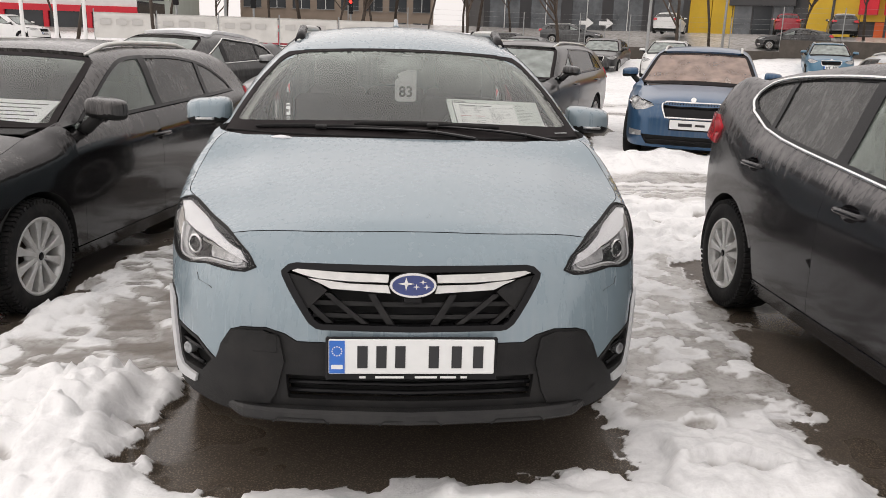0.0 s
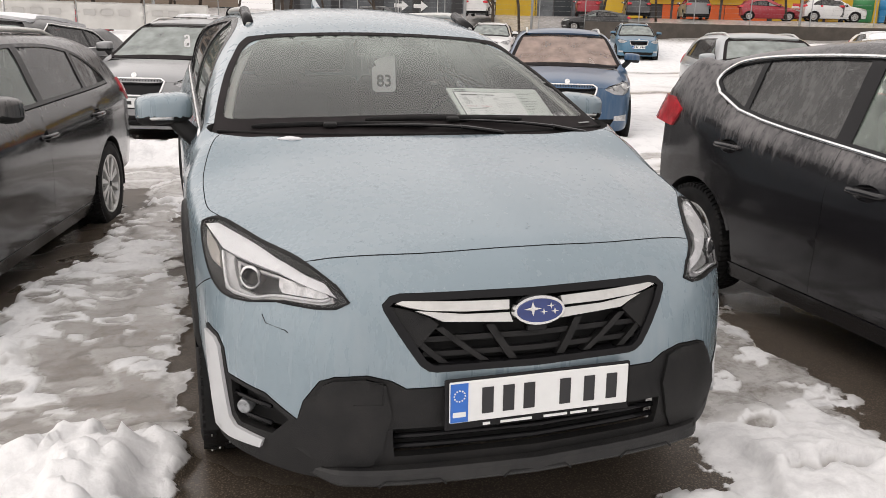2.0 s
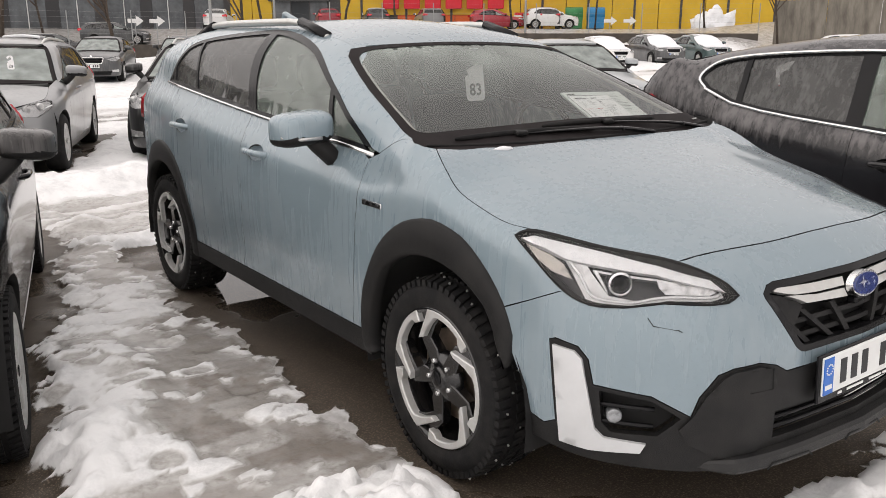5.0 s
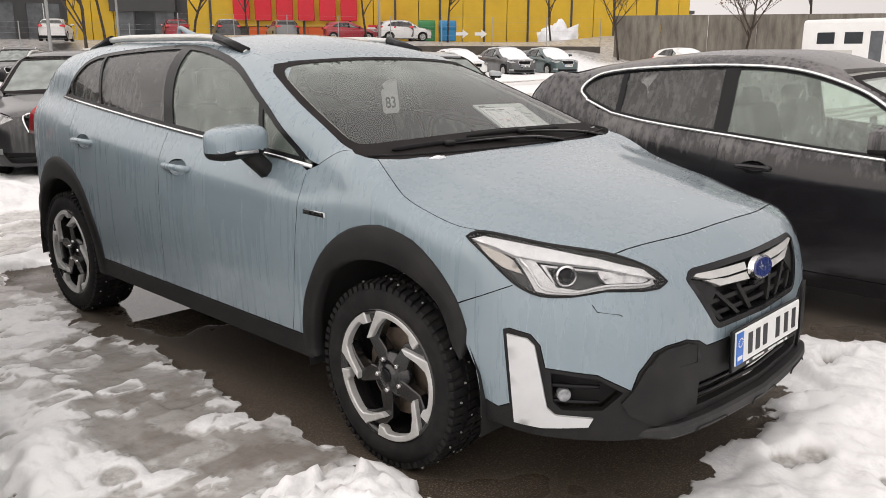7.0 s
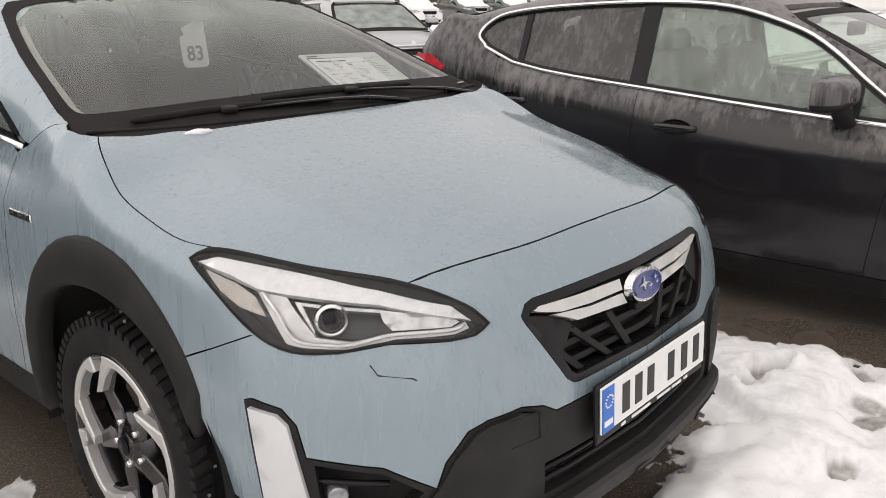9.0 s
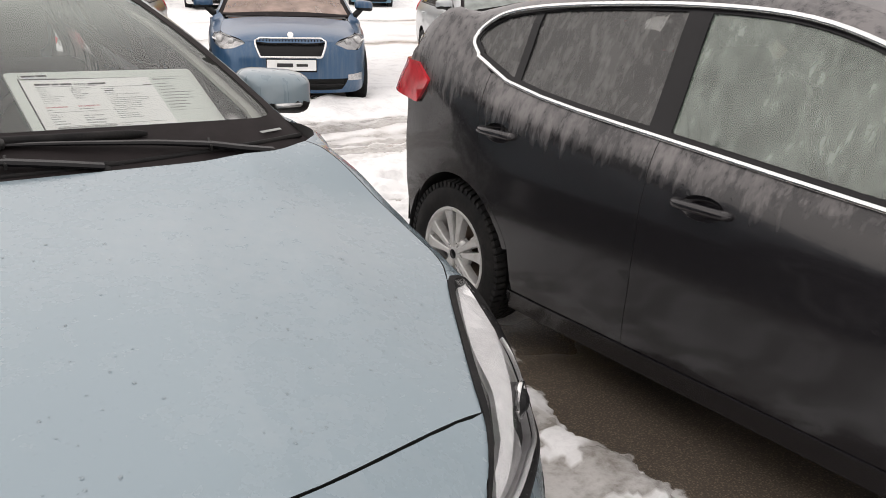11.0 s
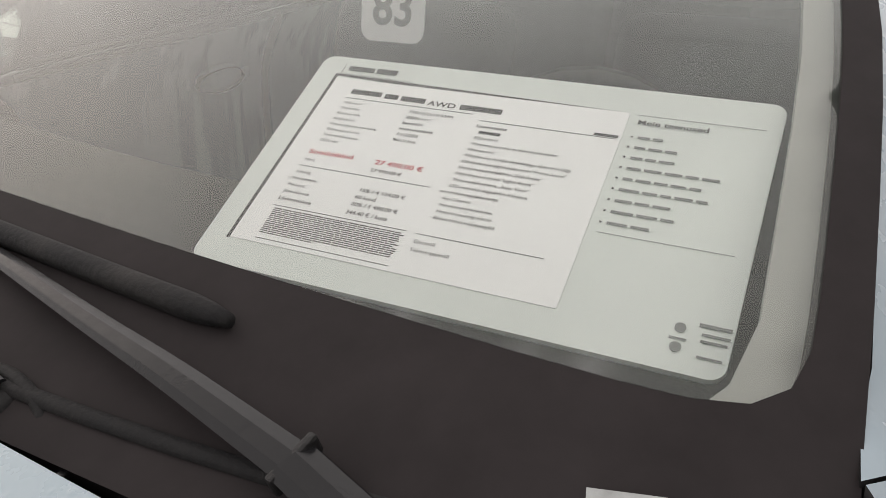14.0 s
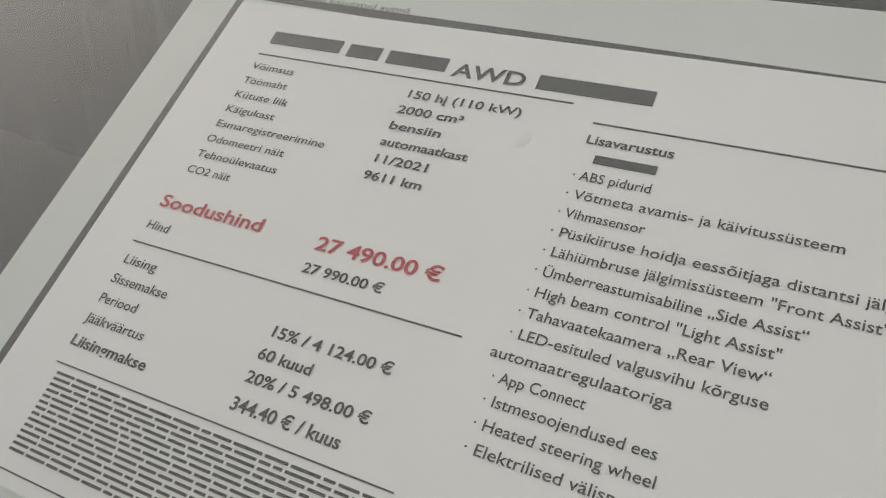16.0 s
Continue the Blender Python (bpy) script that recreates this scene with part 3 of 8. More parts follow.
def wheel_parts(style, R, rr, width=0.2, blocks=True):
    """The meshes of a wheel whose outer face looks to -x: name -> (verts, faces, material, smooth)."""
    key = (style, R, rr)
    if key in WHEELS:
        return WHEELS[key]
    h = width / 2
    out = {}
    out["wheel"] = (*revolve([(h, rr - 0.03), (h * 0.9, rr - 0.01), (0, rr - 0.045), (-h * 0.7, rr - 0.02), (-h - 0.003, rr - 0.012), (-h - 0.006, rr), (-h + 0.004, rr + 0.006)], 40), M["alloyblack"] if style == "xv" else M["alloy"], True)
    out["tyre"] = (*revolve([(h, rr - 0.005), (h + 0.012, rr + 0.03), (h + 0.01, R - 0.035), (h - 0.005, R - 0.012), (h - 0.03, R - 0.004), (0, R), (-h + 0.03, R - 0.004), (-h + 0.005, R - 0.012), (-h - 0.01, R - 0.035), (-h - 0.014, rr + 0.035), (-h - 0.006, rr + 0.008), (-h + 0.01, rr - 0.01)], 56), M["rubber"], True)
    if blocks:
        vs, fs = [], []
        for i in range(64):
            a = 2 * math.pi * i / 64
            for x0, x1, w in ((-h - 0.006, -h + 0.035, 0.62), (-0.045, -0.008, 0.66), (0.008, 0.045, 0.66), (h - 0.035, h + 0.006, 0.62)):
                o = len(vs)
                sh = 0.3 * (x0 > -0.06) * 2 * math.pi / 64
                for rad in (R - 0.016, R + 0.006):
                    for x, da in ((x0, 0), (x1, 0.25), (x1, 0.25 + w), (x0, w)):
                        aa = a + sh + da * 2 * math.pi / 64
                        r2 = rad - (0.008 if abs(x) > h - 0.01 else 0)
                        vs.append((x, r2 * math.sin(aa), r2 * math.cos(aa)))
                fs += [(o + 4, o + 5, o + 6, o + 7)] + [(o + k, o + (k + 1) % 4, o + 4 + (k + 1) % 4, o + 4 + k) for k in range(4)]
        out["tread"] = (vs, fs, M["rubber"], False)
        sv, sf = [], []
        for i in range(70):
            a, x = 2 * math.pi * i / 70, (-h + 0.02, h - 0.02, -0.03, 0.03, -h + 0.045, h - 0.045)[i * 5 % 6]
            o = len(sv)
            for rad, w in ((R + 0.003, 0.003), (R + 0.009, 0.0022)):
                for dx, da in ((-1, -1), (1, -1), (1, 1), (-1, 1)):
                    sv.append((x + dx * w, rad * math.sin(a + da * w / R), rad * math.cos(a + da * w / R)))
            sf += [(o + 4, o + 5, o + 6, o + 7)] + [(o + k, o + (k + 1) % 4, o + 4 + (k + 1) % 4, o + 4 + k) for k in range(4)]
        if style == "xv":
            out["studs"] = (sv, sf, M["silver"], False)
    out["brake_disc"] = (*revolve([(-h + 0.075, 0.02), (-h + 0.075, rr * 0.66), (-h + 0.095, rr * 0.66), (-h + 0.095, 0.02)], 32), M["brake"], False)

    def polar(pts):
        return [(r * math.sin(radians(a)), r * math.cos(radians(a))) for r, a in pts]

    def ring(r, a0, a1, n=7):
        return [(r, a) for a in np.linspace(a0, a1, n)]

    k = rr / 0.228
    if style == "xv":
        spokes, tips = [], []
        for i in range(5):
            b = 72 * i
            q = lambda pts: polar([(r * rr, a + b) for r, a in pts])
            spokes.append(plate_prism(q([(0.16, 4), (0.4, 16), (0.57, 30), (0.74, 17), *ring(0.96, 4, 36, 6), (0.86, 36), (0.66, 50), (0.42, 54), (0.16, 68)]), -h + 0.014, -h + 0.05))
            tips.append(plate_prism(q([*ring(0.99, -38, 18, 9), (0.86, 24), (0.64, 45), (0.605, 36), (0.755, 20), (0.88, 9), *ring(0.895, 4, -26, 6), (0.83, -30), (0.82, -38)]), -h - 0.008, -h + 0.022))
            out["spoke.%d" % i] = (*spokes[-1], M["alloyblack"], False)
            out["spoke_tip.%d" % i] = (*tips[-1], M["alloy"], False)
        hub = M["alloyblack"]
    else:
        for i in range(10):
            b = 36 * i + (6 if i % 2 else -6) * (style == "pairs")
            pr = plate_prism(polar([(0.035 * k, b - 22), (0.09 * k, b - 9), (0.16 * k, b - 7.5), (0.222 * k, b - 9), *ring(0.226 * k, b - 9, b + 9, 4), (0.16 * k, b + 7.5), (0.09 * k, b + 9), (0.035 * k, b + 22)]), -h + 0.006 if i % 2 else -h + 0.002, -h + 0.045)
            out["spoke.%d" % i] = (*pr, M["alloy"], False)
        hub = M["alloy"]
    out["hub"] = (*revolve([(-h + 0.05, 0.085 * k), (-h + 0.02, 0.08 * k), (-h + 0.012, 0.045 * k), (-h + 0.006, 0.034 * k), (-h + 0.002, 0.03 * k), (-h + 0.001, 0.0)], 24), hub, True)
    vs, fs = [], []
    for i in range(5):
        a = 2 * math.pi * (i + 0.5) / 5
        v, f = revolve([(-h + 0.035, 0.009), (-h + 0.008, 0.009), (-h + 0.006, 0.007), (-h + 0.006, 0)], 6)
        out["wheel_nut.%d" % i] = ([(x, y + 0.056 * k * math.sin(a), z + 0.056 * k * math.cos(a)) for x, y, z in v], f, M["chrome"], True)
    cap = revolve([(-h - 0.001, 0.024 * k), (-h - 0.004, 0.02 * k), (-h - 0.0045, 0)], 20)
    out["hub_cap"] = (*cap, M["black"], True)
    made = {}
    for name, (v, f, material, sm) in out.items():
        me = bpy.data.meshes.new(name.split(".")[0])
        me.from_pydata([tuple(q) for q in v], [], [tuple(t) for t in f])
        me.materials.append(material)
        if sm:
            me.polygons.foreach_set("use_smooth", [True] * len(me.polygons))
        made[name] = me
    WHEELS[key] = made
    return made


def add_wheels(car, s, style, blocks=True):
    R, rr, xo = s["tyre"], s["rim"], s["track"]
    w = s.get("tyre_w", 0.2)
    made = wheel_parts(style, R, rr, w, blocks)
    for y in (s["yf"], s["yr"]):
        for sgn in (-1, 1):
            base = new("wheel", made["wheel"])
            base.parent = car
            base.matrix_local = pose(sgn * (xo - w / 2), y, R, s.get("spin", 20) + 31 * (y > 2), 0, (0 if sgn < 0 else 180) + s.get("steer", 0) * (y < 2))
            for name, me in made.items():
                if name != "wheel":
                    o = new(name.split(".")[0], me)
                    o.parent = base
                    if name in ("tread", "studs"):
                        tagged(o, kind="stuff")


def sided(car, name, vf, material, label="", smooth=True):
    """A part on the left flank and its mirror on the right."""
    a = mesh_ob(name, *vf, material, car, label, smooth)
    b = mesh_ob(name, *mirrored(vf), material, car, label, smooth)
    return a, b


def base_spec(L=4.4, W=0.9, H=1.46, wb=2.65, fo=0.88, hood=0.98, wsy=1.15, wst=2.0, roof_end=3.75, belt0=0.95, belt1=1.04, tyre=0.316, rim=0.205, tip=3.7, rake=0.45, ride=0.0):
    """The form of an everyday hatchback or estate from its main measures."""
    k = W / 0.9
    s = dict(L=L, yf=fo, yr=fo + wb, tyre=tyre, rim=rim, track=W - 0.03, arch=tyre + 0.045, sill=0.27 + ride, belt_ref=belt0)
    s["W"] = [(0.3, 0.84 * k), (0.7, 0.885 * k), (1.6, 0.895 * k), (L - 1.3, 0.9 * k), (L - 0.5, 0.86 * k), (L, 0.78 * k)]
    b = belt0
    s["inset"] = [(0.2, 0.07), (0.3, 0.035), (0.45, 0.014), (0.6, 0.0), (b - 0.25, 0.0), (b - 0.12, 0.014), (b - 0.04, 0.045), (b + 0.02, 0.085), (b + 0.1, 0.125), (b + 0.3, 0.215), (b + 0.42, 0.29), (b + 0.5, 0.4)]
    s["belt"] = [(1.0, belt0), (2.3, belt0 + (belt1 - belt0) * 0.5), (tip, belt1)]
    s["F0"] = [(0, 0), (0.3, 0.015), (0.5, 0.055), (0.65, 0.13), (0.75, 0.24), (0.82, 0.4), (0.86, 0.6), (0.9, 0.9)]
    s["lean"] = [(0.2, 0.06), (0.35, 0.0), (0.55, 0.0), (hood - 0.28, 0.03), (hood - 0.2, 0.09), (hood - 0.1, 0.24)]
    s["Tc"] = [(-0.05, hood - 0.25), (0.08, hood - 0.19), (0.3, hood - 0.12), (0.6, hood - 0.065), (wsy, hood), (wsy + 0.4, hood + 0.03)]
    s["drop"] = [(0, 0.1), (0.6, 0.1), (wsy, 0.05)]
    s["R"] = [(wst - 0.3, H - 0.13), (wst, H - 0.045), (wst + 0.6, H), (roof_end - 0.4, H - 0.03), (roof_end, H - 0.09), (L, H - 0.3)]
    s["crown"], s["crease"], s["crease_z"] = 0.05, 0.006, b - 0.13
    s["rear"] = [(0.25, L - 0.14), (0.45, L - 0.01), (0.7, L), (belt1 - 0.1, L - 0.05), (belt1 + 0.05, L - 0.12), (H, L - 0.12 - rake)]
    s["ws"] = (wsy, hood - 0.01, (wst - wsy) / (H - 0.065 - hood), 0.2)
    s["hood"] = [(-0.50, 0.13), (-0.64, 0.3), (-0.735, 0.55), (-0.745, 0.8), (-0.72, wsy - 0.06)]
    s["hoodc"] = [(0, 0.06), (-0.25, 0.07)]
    s["hood_rear"] = wsy - 0.12
    z = hood - 0.24
    s["hl"] = [(-0.46, 0.13, z - 0.005), (-0.5, 0.14, z + 0.045), (-0.64, 0.31, z + 0.085), (-0.745, 0.56, z + 0.11), (-0.84, 0.62, z + 0.09), (-0.83, 0.45, z), (-0.72, 0.24, z - 0.075), (-0.6, 0.13, z - 0.06)]
    s["grille"] = [(-0.40, 0.04, z + 0.02), (-0.36, 0.04, z + 0.05), (0.36, 0.04, z + 0.05), (0.40, 0.04, z + 0.02), (0.33, 0, z - 0.14), (-0.33, 0, z - 0.14)]
    s["intake"] = [(-0.62, 0.1, 0.36 + ride), (0.62, 0.1, 0.36 + ride), (0.55, 0.1, 0.24 + ride), (-0.55, 0.1, 0.24 + ride)]
    s["plate_z"], s["bottom"] = z - 0.22, 0.2 + ride
    s["doors"] = (1.3, fo + 0.55 * wb, fo + 0.98 * wb)
    top = [(wsy + 0.42, belt0 + 0.06)]
    for zz in (0.45, 0.75):
        top.append((wsy + 0.42 + (wst - wsy) * zz, belt0 + (H - 0.13 - belt0) * zz))
    top += [(wst + 0.42, H - 0.125), (fo + 0.6 * wb, H - 0.1), (roof_end - 0.75, H - 0.125), (tip - 0.28, H - 0.2), (tip, belt1 + 0.05)]
    s["dlo_top"] = top
    s["panes"] = [(wsy + 0.2, fo + 0.53 * wb, "sideglass"), (fo + 0.57 * wb, tip - 0.5, "privacy"), (tip - 0.46, tip + 0.2, "privacy")]
    s["tail"] = [(-0.6, L, belt1 - 0.12), (-0.6, L, belt1 - 0.02), (-0.78, L - 0.3, belt1 + 0.02), (-0.84, L - 0.38, belt1 - 0.07), (-0.82, L - 0.2, belt1 - 0.16)]
    s["mirror"] = (wsy + 0.42, belt0 + 0.1)
    s["rail"] = None
    return s


def car_body(name, label, m, s, body, glassy=("wsglass", "sideglass"), style="ten", step=0.055, trim="black", chrome_dlo=None, detail=2, group="", steel=None, snow=0.0):
    """A car: panels, panes, lamps, wheels and cabin. The nose looks along -y of its pose m."""
    sh = Shape(s)
    s = dict(s)
    hl = list(s["hl"])
    hl[1], hl[2], hl[3] = sh.on_top([s["hood"][0], hl[2][:2], hl[3][:2]])
    s["hl"] = hl
    car = empty(name, m, label, "car", group)
    lo, up = sh.lower, sh.upper
    side, obl, pol, scr, top = Chart("side"), Chart("oblique"), Chart("polar"), Chart("screen"), Chart("top")
    L, sill, yf, yr, R, ra = s["L"], s["sill"], s["yf"], s["yr"], s["tyre"], s["arch"]
    cz = R - 0.005
    yA, yB, yC = s["doors"]
    belt = lambda y: float(sh.belt(y))
    on = lambda y, z: (-float(sh.S(y, z)), y, z)
    # bonnet
    hoodl = sh.on_top(smooth_line(s["hood"], 6))
    front = sh.on_top(smooth_line([s["hood"][0], *s["hoodc"][::-1]], 5))
    nose = front + mir(front[:-1])[::-1]
    rear = [(s["hood"][-1][0], s["hood"][-1][1]), *s.get("hood_back", [(-0.4, s["hood_rear"] + 0.02)]), (0, s["hood_rear"])]
    back = sh.on_top(smooth_line(rear, 5))
    back = back + mir(back[:-1])[::-1]
    loop = nose + mir(hoodl)[1:] + back[::-1][1:-1] + hoodl[::-1][:-1]
    mesh_ob("bonnet", *skin(lo, top, loop, step=step * 1.1), body, car)
    # wing: bonnet gap, screen pillar, door gap, arch, bumper seam, lamp
    hl = s["hl"]
    corner = sh.on_side(s.get("seam", [(-0.86, 0.5, hl[5][2] - 0.03)]))
    if "seam" in s:
        corner = sh.on_side([(a * s["seam"][0][1] + (1 - a) * hl[5][1], a * s["seam"][0][2] + (1 - a) * hl[5][2]) for a in np.linspace(1, 0.1, 7)])
    farch = sh.on_side(arc(yf, cz, ra, s.get("seam_a", 38), 165))
    doorA = [(yA, belt(yA) - 0.015), (yA - 0.01, belt(yA) - 0.15), (yA + 0.02, 0.6), (yA + 0.06, sill)]
    doorA3 = [on(y, z) for y, z in smooth_line(doorA, 4)]
    pil = s.get("pillar_foot", [(-0.80, yA - 0.02, belt(yA) + 0.0), (-0.76, s["ws"][0] + 0.17, s["ws"][1] + 0.02)])
    wing = hoodl[-1:] + s.get("wing_top", []) + pil[::-1] + doorA3 + [on(yf + ra + 0.02, sill)] + farch[::-1] + corner + [hl[5], hl[4]] + ([hl[3]] if "hl_top_at" not in s else []) + [h for h in hoodl if h[1] > hl[3][1] + 0.02]
    sided(car, "front_wing", skin(sh.blend, obl, wing, step=step), body)
    # doors under the belt
    lineB = [(yB, belt(yB)), (yB - 0.005, 0.75), (yB + 0.02, 0.5), (yB + 0.05, sill)]
    fd = [on(y, z) for y, z in smooth_line(doorA[::-1], 4)] + [on(y, belt(y)) for y in np.linspace(yA + 0.05, yB, 8)] + [on(y, z) for y, z in smooth_line(lineB, 4)[1:]]
    hand = s.get("handles", [(yB - 0.16, belt(yB) - 0.13), (yC - 0.06, belt(yC) - 0.13)])
    cup = lambda h: [on(h[0] + 0.078 * math.cos(a), h[1] + 0.036 * math.sin(a)) for a in np.linspace(0, 2 * math.pi, 21)[:-1]]
    cups = [[cup(h)] if detail > 1 else [] for h in hand]
    doors = [sided(car, "front_door", skin(lo, side, fd, cups[0], step=step), body)]
    rarch = arc(yr, cz, ra + 0.03, 20, 62, 8)
    lineC = [(yC + 0.02, belt(yC)), (yC + 0.01, belt(yC) - 0.12), *rarch[::-1]]
    rd = [on(y, z) for y, z in smooth_line(lineB[::-1], 4)] + [on(y, belt(y)) for y in np.linspace(yB + 0.06, yC, 7)] + [on(y, z) for y, z in lineC] + [on(yr - ra - 0.02, sill)]
    doors.append(sided(car, "rear_door", skin(lo, side, rd, cups[1], step=step), body))
    # sill
    sz = sill - 0.09
    rk = [on(y, z) for y, z in [(yf + ra - 0.01, sill), (yr - ra + 0.01, sill), (yr - ra + 0.03, sz), (yf + ra - 0.03, sz)]]
    sided(car, "sill", skin(lo, side, rk, step=step * 1.3, offset=0.006), M["plastic"] if s.get("clad") else body)
    # body side over the belt: screen pillar, roof edge, quarter
    dlo = smooth_line(s["dlo_top"], 6)
    ws_edge = []
    for z in np.linspace(s.get("edge_z0", s["ws"][1] + 0.03), float(sh.R(s["ws"][0] + 0.8)) - 0.07, 8):
        y = float(sh.screen(0.68, z))
        x = float(sh.S(y, z)) - s.get("edge_in", 0.032)
        ws_edge.append((-x, float(sh.screen(x, z)) + 0.005, z))
    redge = []
    for y in np.linspace(ws_edge[-1][1] + 0.12, L - s.get("roof_back", 0.75), 9):
        redge.append((-(0.545 if "roof_x" not in s else s["roof_x"]), y, float(sh.R(y)) - 0.03))
    back_y = float(sh.rear(belt(yC))) - 0.17
    q = [(-0.62, L - s.get("roof_back", 0.75) + 0.1, redge[-1][2] - 0.06), (-0.74, back_y, belt(yC) + 0.04), (-0.8, back_y + 0.02, 0.7), (-0.8, back_y + 0.01, 0.35)]
    ra2 = [on(y, z) for y, z in arc(yr, cz, ra, 175, 20, 16)]
    quarter = [pil[0]] + [pil[-1]] + ws_edge + redge + q + ra2 + [on(y, z) for y, z in lineC[::-1]] + [on(y, belt(y)) for y in np.linspace(yC + 0.1, s["dlo_top"][-1][0], 3)] + [on(y, z) for y, z in dlo[::-1]]
    sided(car, "body_side", skin(sh.blend, obl, quarter, step=step), body)
    # window band: frame and panes
    yT = s["dlo_top"][-1][0]
    bott = [(y, belt(y) + 0.004) for y in np.linspace(yT, s.get("belt_y0", s["dlo_top"][0][0] - 0.2), 12)]
    outline = np.array([tuple(p) for p in dlo] + bott)
    if np.sum(outline[:, 0] * np.roll(outline[:, 1], -1) - np.roll(outline[:, 0], -1) * outline[:, 1]) < 0:
        outline = outline[::-1]
    inner = shrunk(dense(outline, 0.03), 0.022)
    panes = []
    for y0, y1, kind in s["panes"]:
        k = s.get("pane_slant", 0.0)
        p = clip(inner, (y0 + k, 2.0), (y0, 0.5))
        if len(p) > 2:
            p = clip(p, (y1, 0.5), (y1 + k, 2.0))
        if len(p) > 2:
            panes.append((p, kind))
    to3 = lambda pl: [on(y, z) for y, z in pl]
    sided(car, "window_frame", skin(up, side, to3(outline), [to3(p) for p, _ in panes], step=step * 0.9, gap=0.001, rim=0.02, offset=0.001), M[trim])
    for p, kind in panes:
        for o in sided(car, "side_window", skin(up, side, to3(p), step=step * 1.5, gap=-0.004, rim=0, offset=-0.006), M[kind if kind == "privacy" else glassy[1]]):
            o.visible_shadow = False
    if chrome_dlo:
        line = bott if chrome_dlo == "belt" else list(map(tuple, outline)) + [tuple(outline[0])]
        pts = np.array([(on(y, z)[0] - 0.004, y, z) for y, z in line])
        sided(car, "chrome_strip", tube(pts, 0.009 if chrome_dlo == "belt" else 0.011, 6, 1.0), M["chrome"])
    # screen
    yb, zb, sl, cu = s["ws"]
    zt = float(sh.R(yb + sl * 0.38)) - 0.028
    prof = []
    for z in np.linspace(zb + 0.012, zt - 0.04, 9):
        y = float(sh.screen(0.68, z))
        prof.append((-(float(sh.S(y, z)) - s.get("glass_in", 0.036)), z))
    prof = [(prof[0][0] + 0.03, prof[0][1] - 0.01)] + prof
    wl_ = [(x, float(sh.screen(x, z)), z) for x, z in prof]
    topc = [(x, float(sh.screen(x, zt)), zt - 0.045 * (abs(x) / 0.6) ** 2) for x in np.linspace(prof[-1][0] + 0.04, -prof[-1][0] - 0.04, 9)]
    botc = [(x, float(sh.screen(x, zb)), zb - 0.0) for x in np.linspace(-prof[0][0], prof[0][0], 11)]
    wsloop = wl_ + topc + mir(wl_)[::-1] + botc[1:-1]
    flatw = scr.flat(wsloop)
    frit = s.get("frit", 0.045)
    hole = shrunk(dense(flatw, 0.04), frit)
    lowband = s.get("lowband", 0.05)
    hole[:, 0] = np.minimum(hole[:, 0], flatw[:, 0].max() - frit - lowband)
    if "frit_z" in s:
        zl = s["frit_z"]
        zls = zl - 0.022 * np.abs(hole[:, 1]) ** 1.3
        lim = scr.flat([(0, float(sh.screen(x, z)), z) for x, z in zip(np.abs(hole[:, 1]), zls)])[:, 0]
        hole[:, 0] = np.minimum(hole[:, 0], lim)
        hole = rounded(hole)
    mesh_ob("windscreen_frit", *skin(up, scr, dense(flatw, 0.03), [hole], step=step * 0.8, gap=0.002, rim=0.02, offset=s.get("glass_off", 0.0), both=True), M["frit"], car, "black printed band round the windscreen")
    gl = mesh_ob("windscreen", *skin(up, scr, shrunk(hole, -0.004), step=step * 0.9, gap=0, rim=0, offset=s.get("glass_off", 0.0) - 0.003, both=True), M[glassy[0]], car)
    gl.visible_shadow = False
    # cowl under the wipers
    cw = [(x, s["hood_rear"] - s.get("cowl_in", 0.0) + 0.16 * abs(x) ** 2, zb - 0.02) for x in np.linspace(-0.7, 0.7, 9)]
    cwv = cw + [(x, y + 0.16, z + 0.018) for x, y, z in cw]
    mesh_ob("cowl", cwv, [(i, i + 1, i + 10, i + 9) for i in range(8)], M["plastic"], car)
    # roof
    rl = [(-0.535 if "roof_x" not in s else -s["roof_x"] + 0.004, y, 1.5) for y in np.linspace(ws_edge[-1][1] + 0.1, L - s.get("roof_back", 0.75), 8)]
    rf = [(x, float(sh.screen(x, zt)) + s.get("roof_front", 0.05), 1.5) for x in np.linspace(0.5, -0.5, 7)]
    rb = [(x, L - s.get("roof_back", 0.75) + 0.04 * (1 - (x / 0.5) ** 2), 1.5) for x in np.linspace(-0.5, 0.5, 5)]
    mesh_ob("roof", *skin(up, top, rl + rb + mir(rl)[::-1] + rf, step=step * 1.4), body, car)
    # tail
    both = lambda p: np.minimum(lo(p), up(p))
    tail_y = lambda z: float(sh.rear(z))
    zr = float(sh.R(L - 0.8)) - 0.06
    tl = [(-0.80, tail_y(z) - 0.19, z) for z in np.linspace(0.35, belt(yC), 5)] + [(-0.6, tail_y(zr) - 0.06, zr)]
    tchart = Chart("tail")
    mesh_ob("tailgate", *skin(both, tchart, tl + mir(tl)[::-1], step=step * 1.6), body, car)
    gz0, gz1 = belt(yC) + 0.08, zr - 0.05
    rg = [(-0.66, 0, gz0), (-0.54, 0, gz1), (0.54, 0, gz1), (0.66, 0, gz0)]
    mesh_ob("rear_window", *skin(both, tchart, rg, step=step * 1.6, gap=0, offset=0.004, rim=0.004), M["privacy"], car)
    quarter_view = Chart("quarter", d=(-0.75, 0.65, 0.12))
    for sg, lamp in zip((-1, 1), (skin(both, quarter_view, s["tail"], step=0.05, gap=0, rim=0.04, offset=0.014),) * 2):
        mesh_ob("tail_light", *(lamp if sg < 0 else mirrored(lamp)), M["red"], car)
    # nose
    (s.get("nose") or nose_parts)(car, sh, s, body, step, detail)
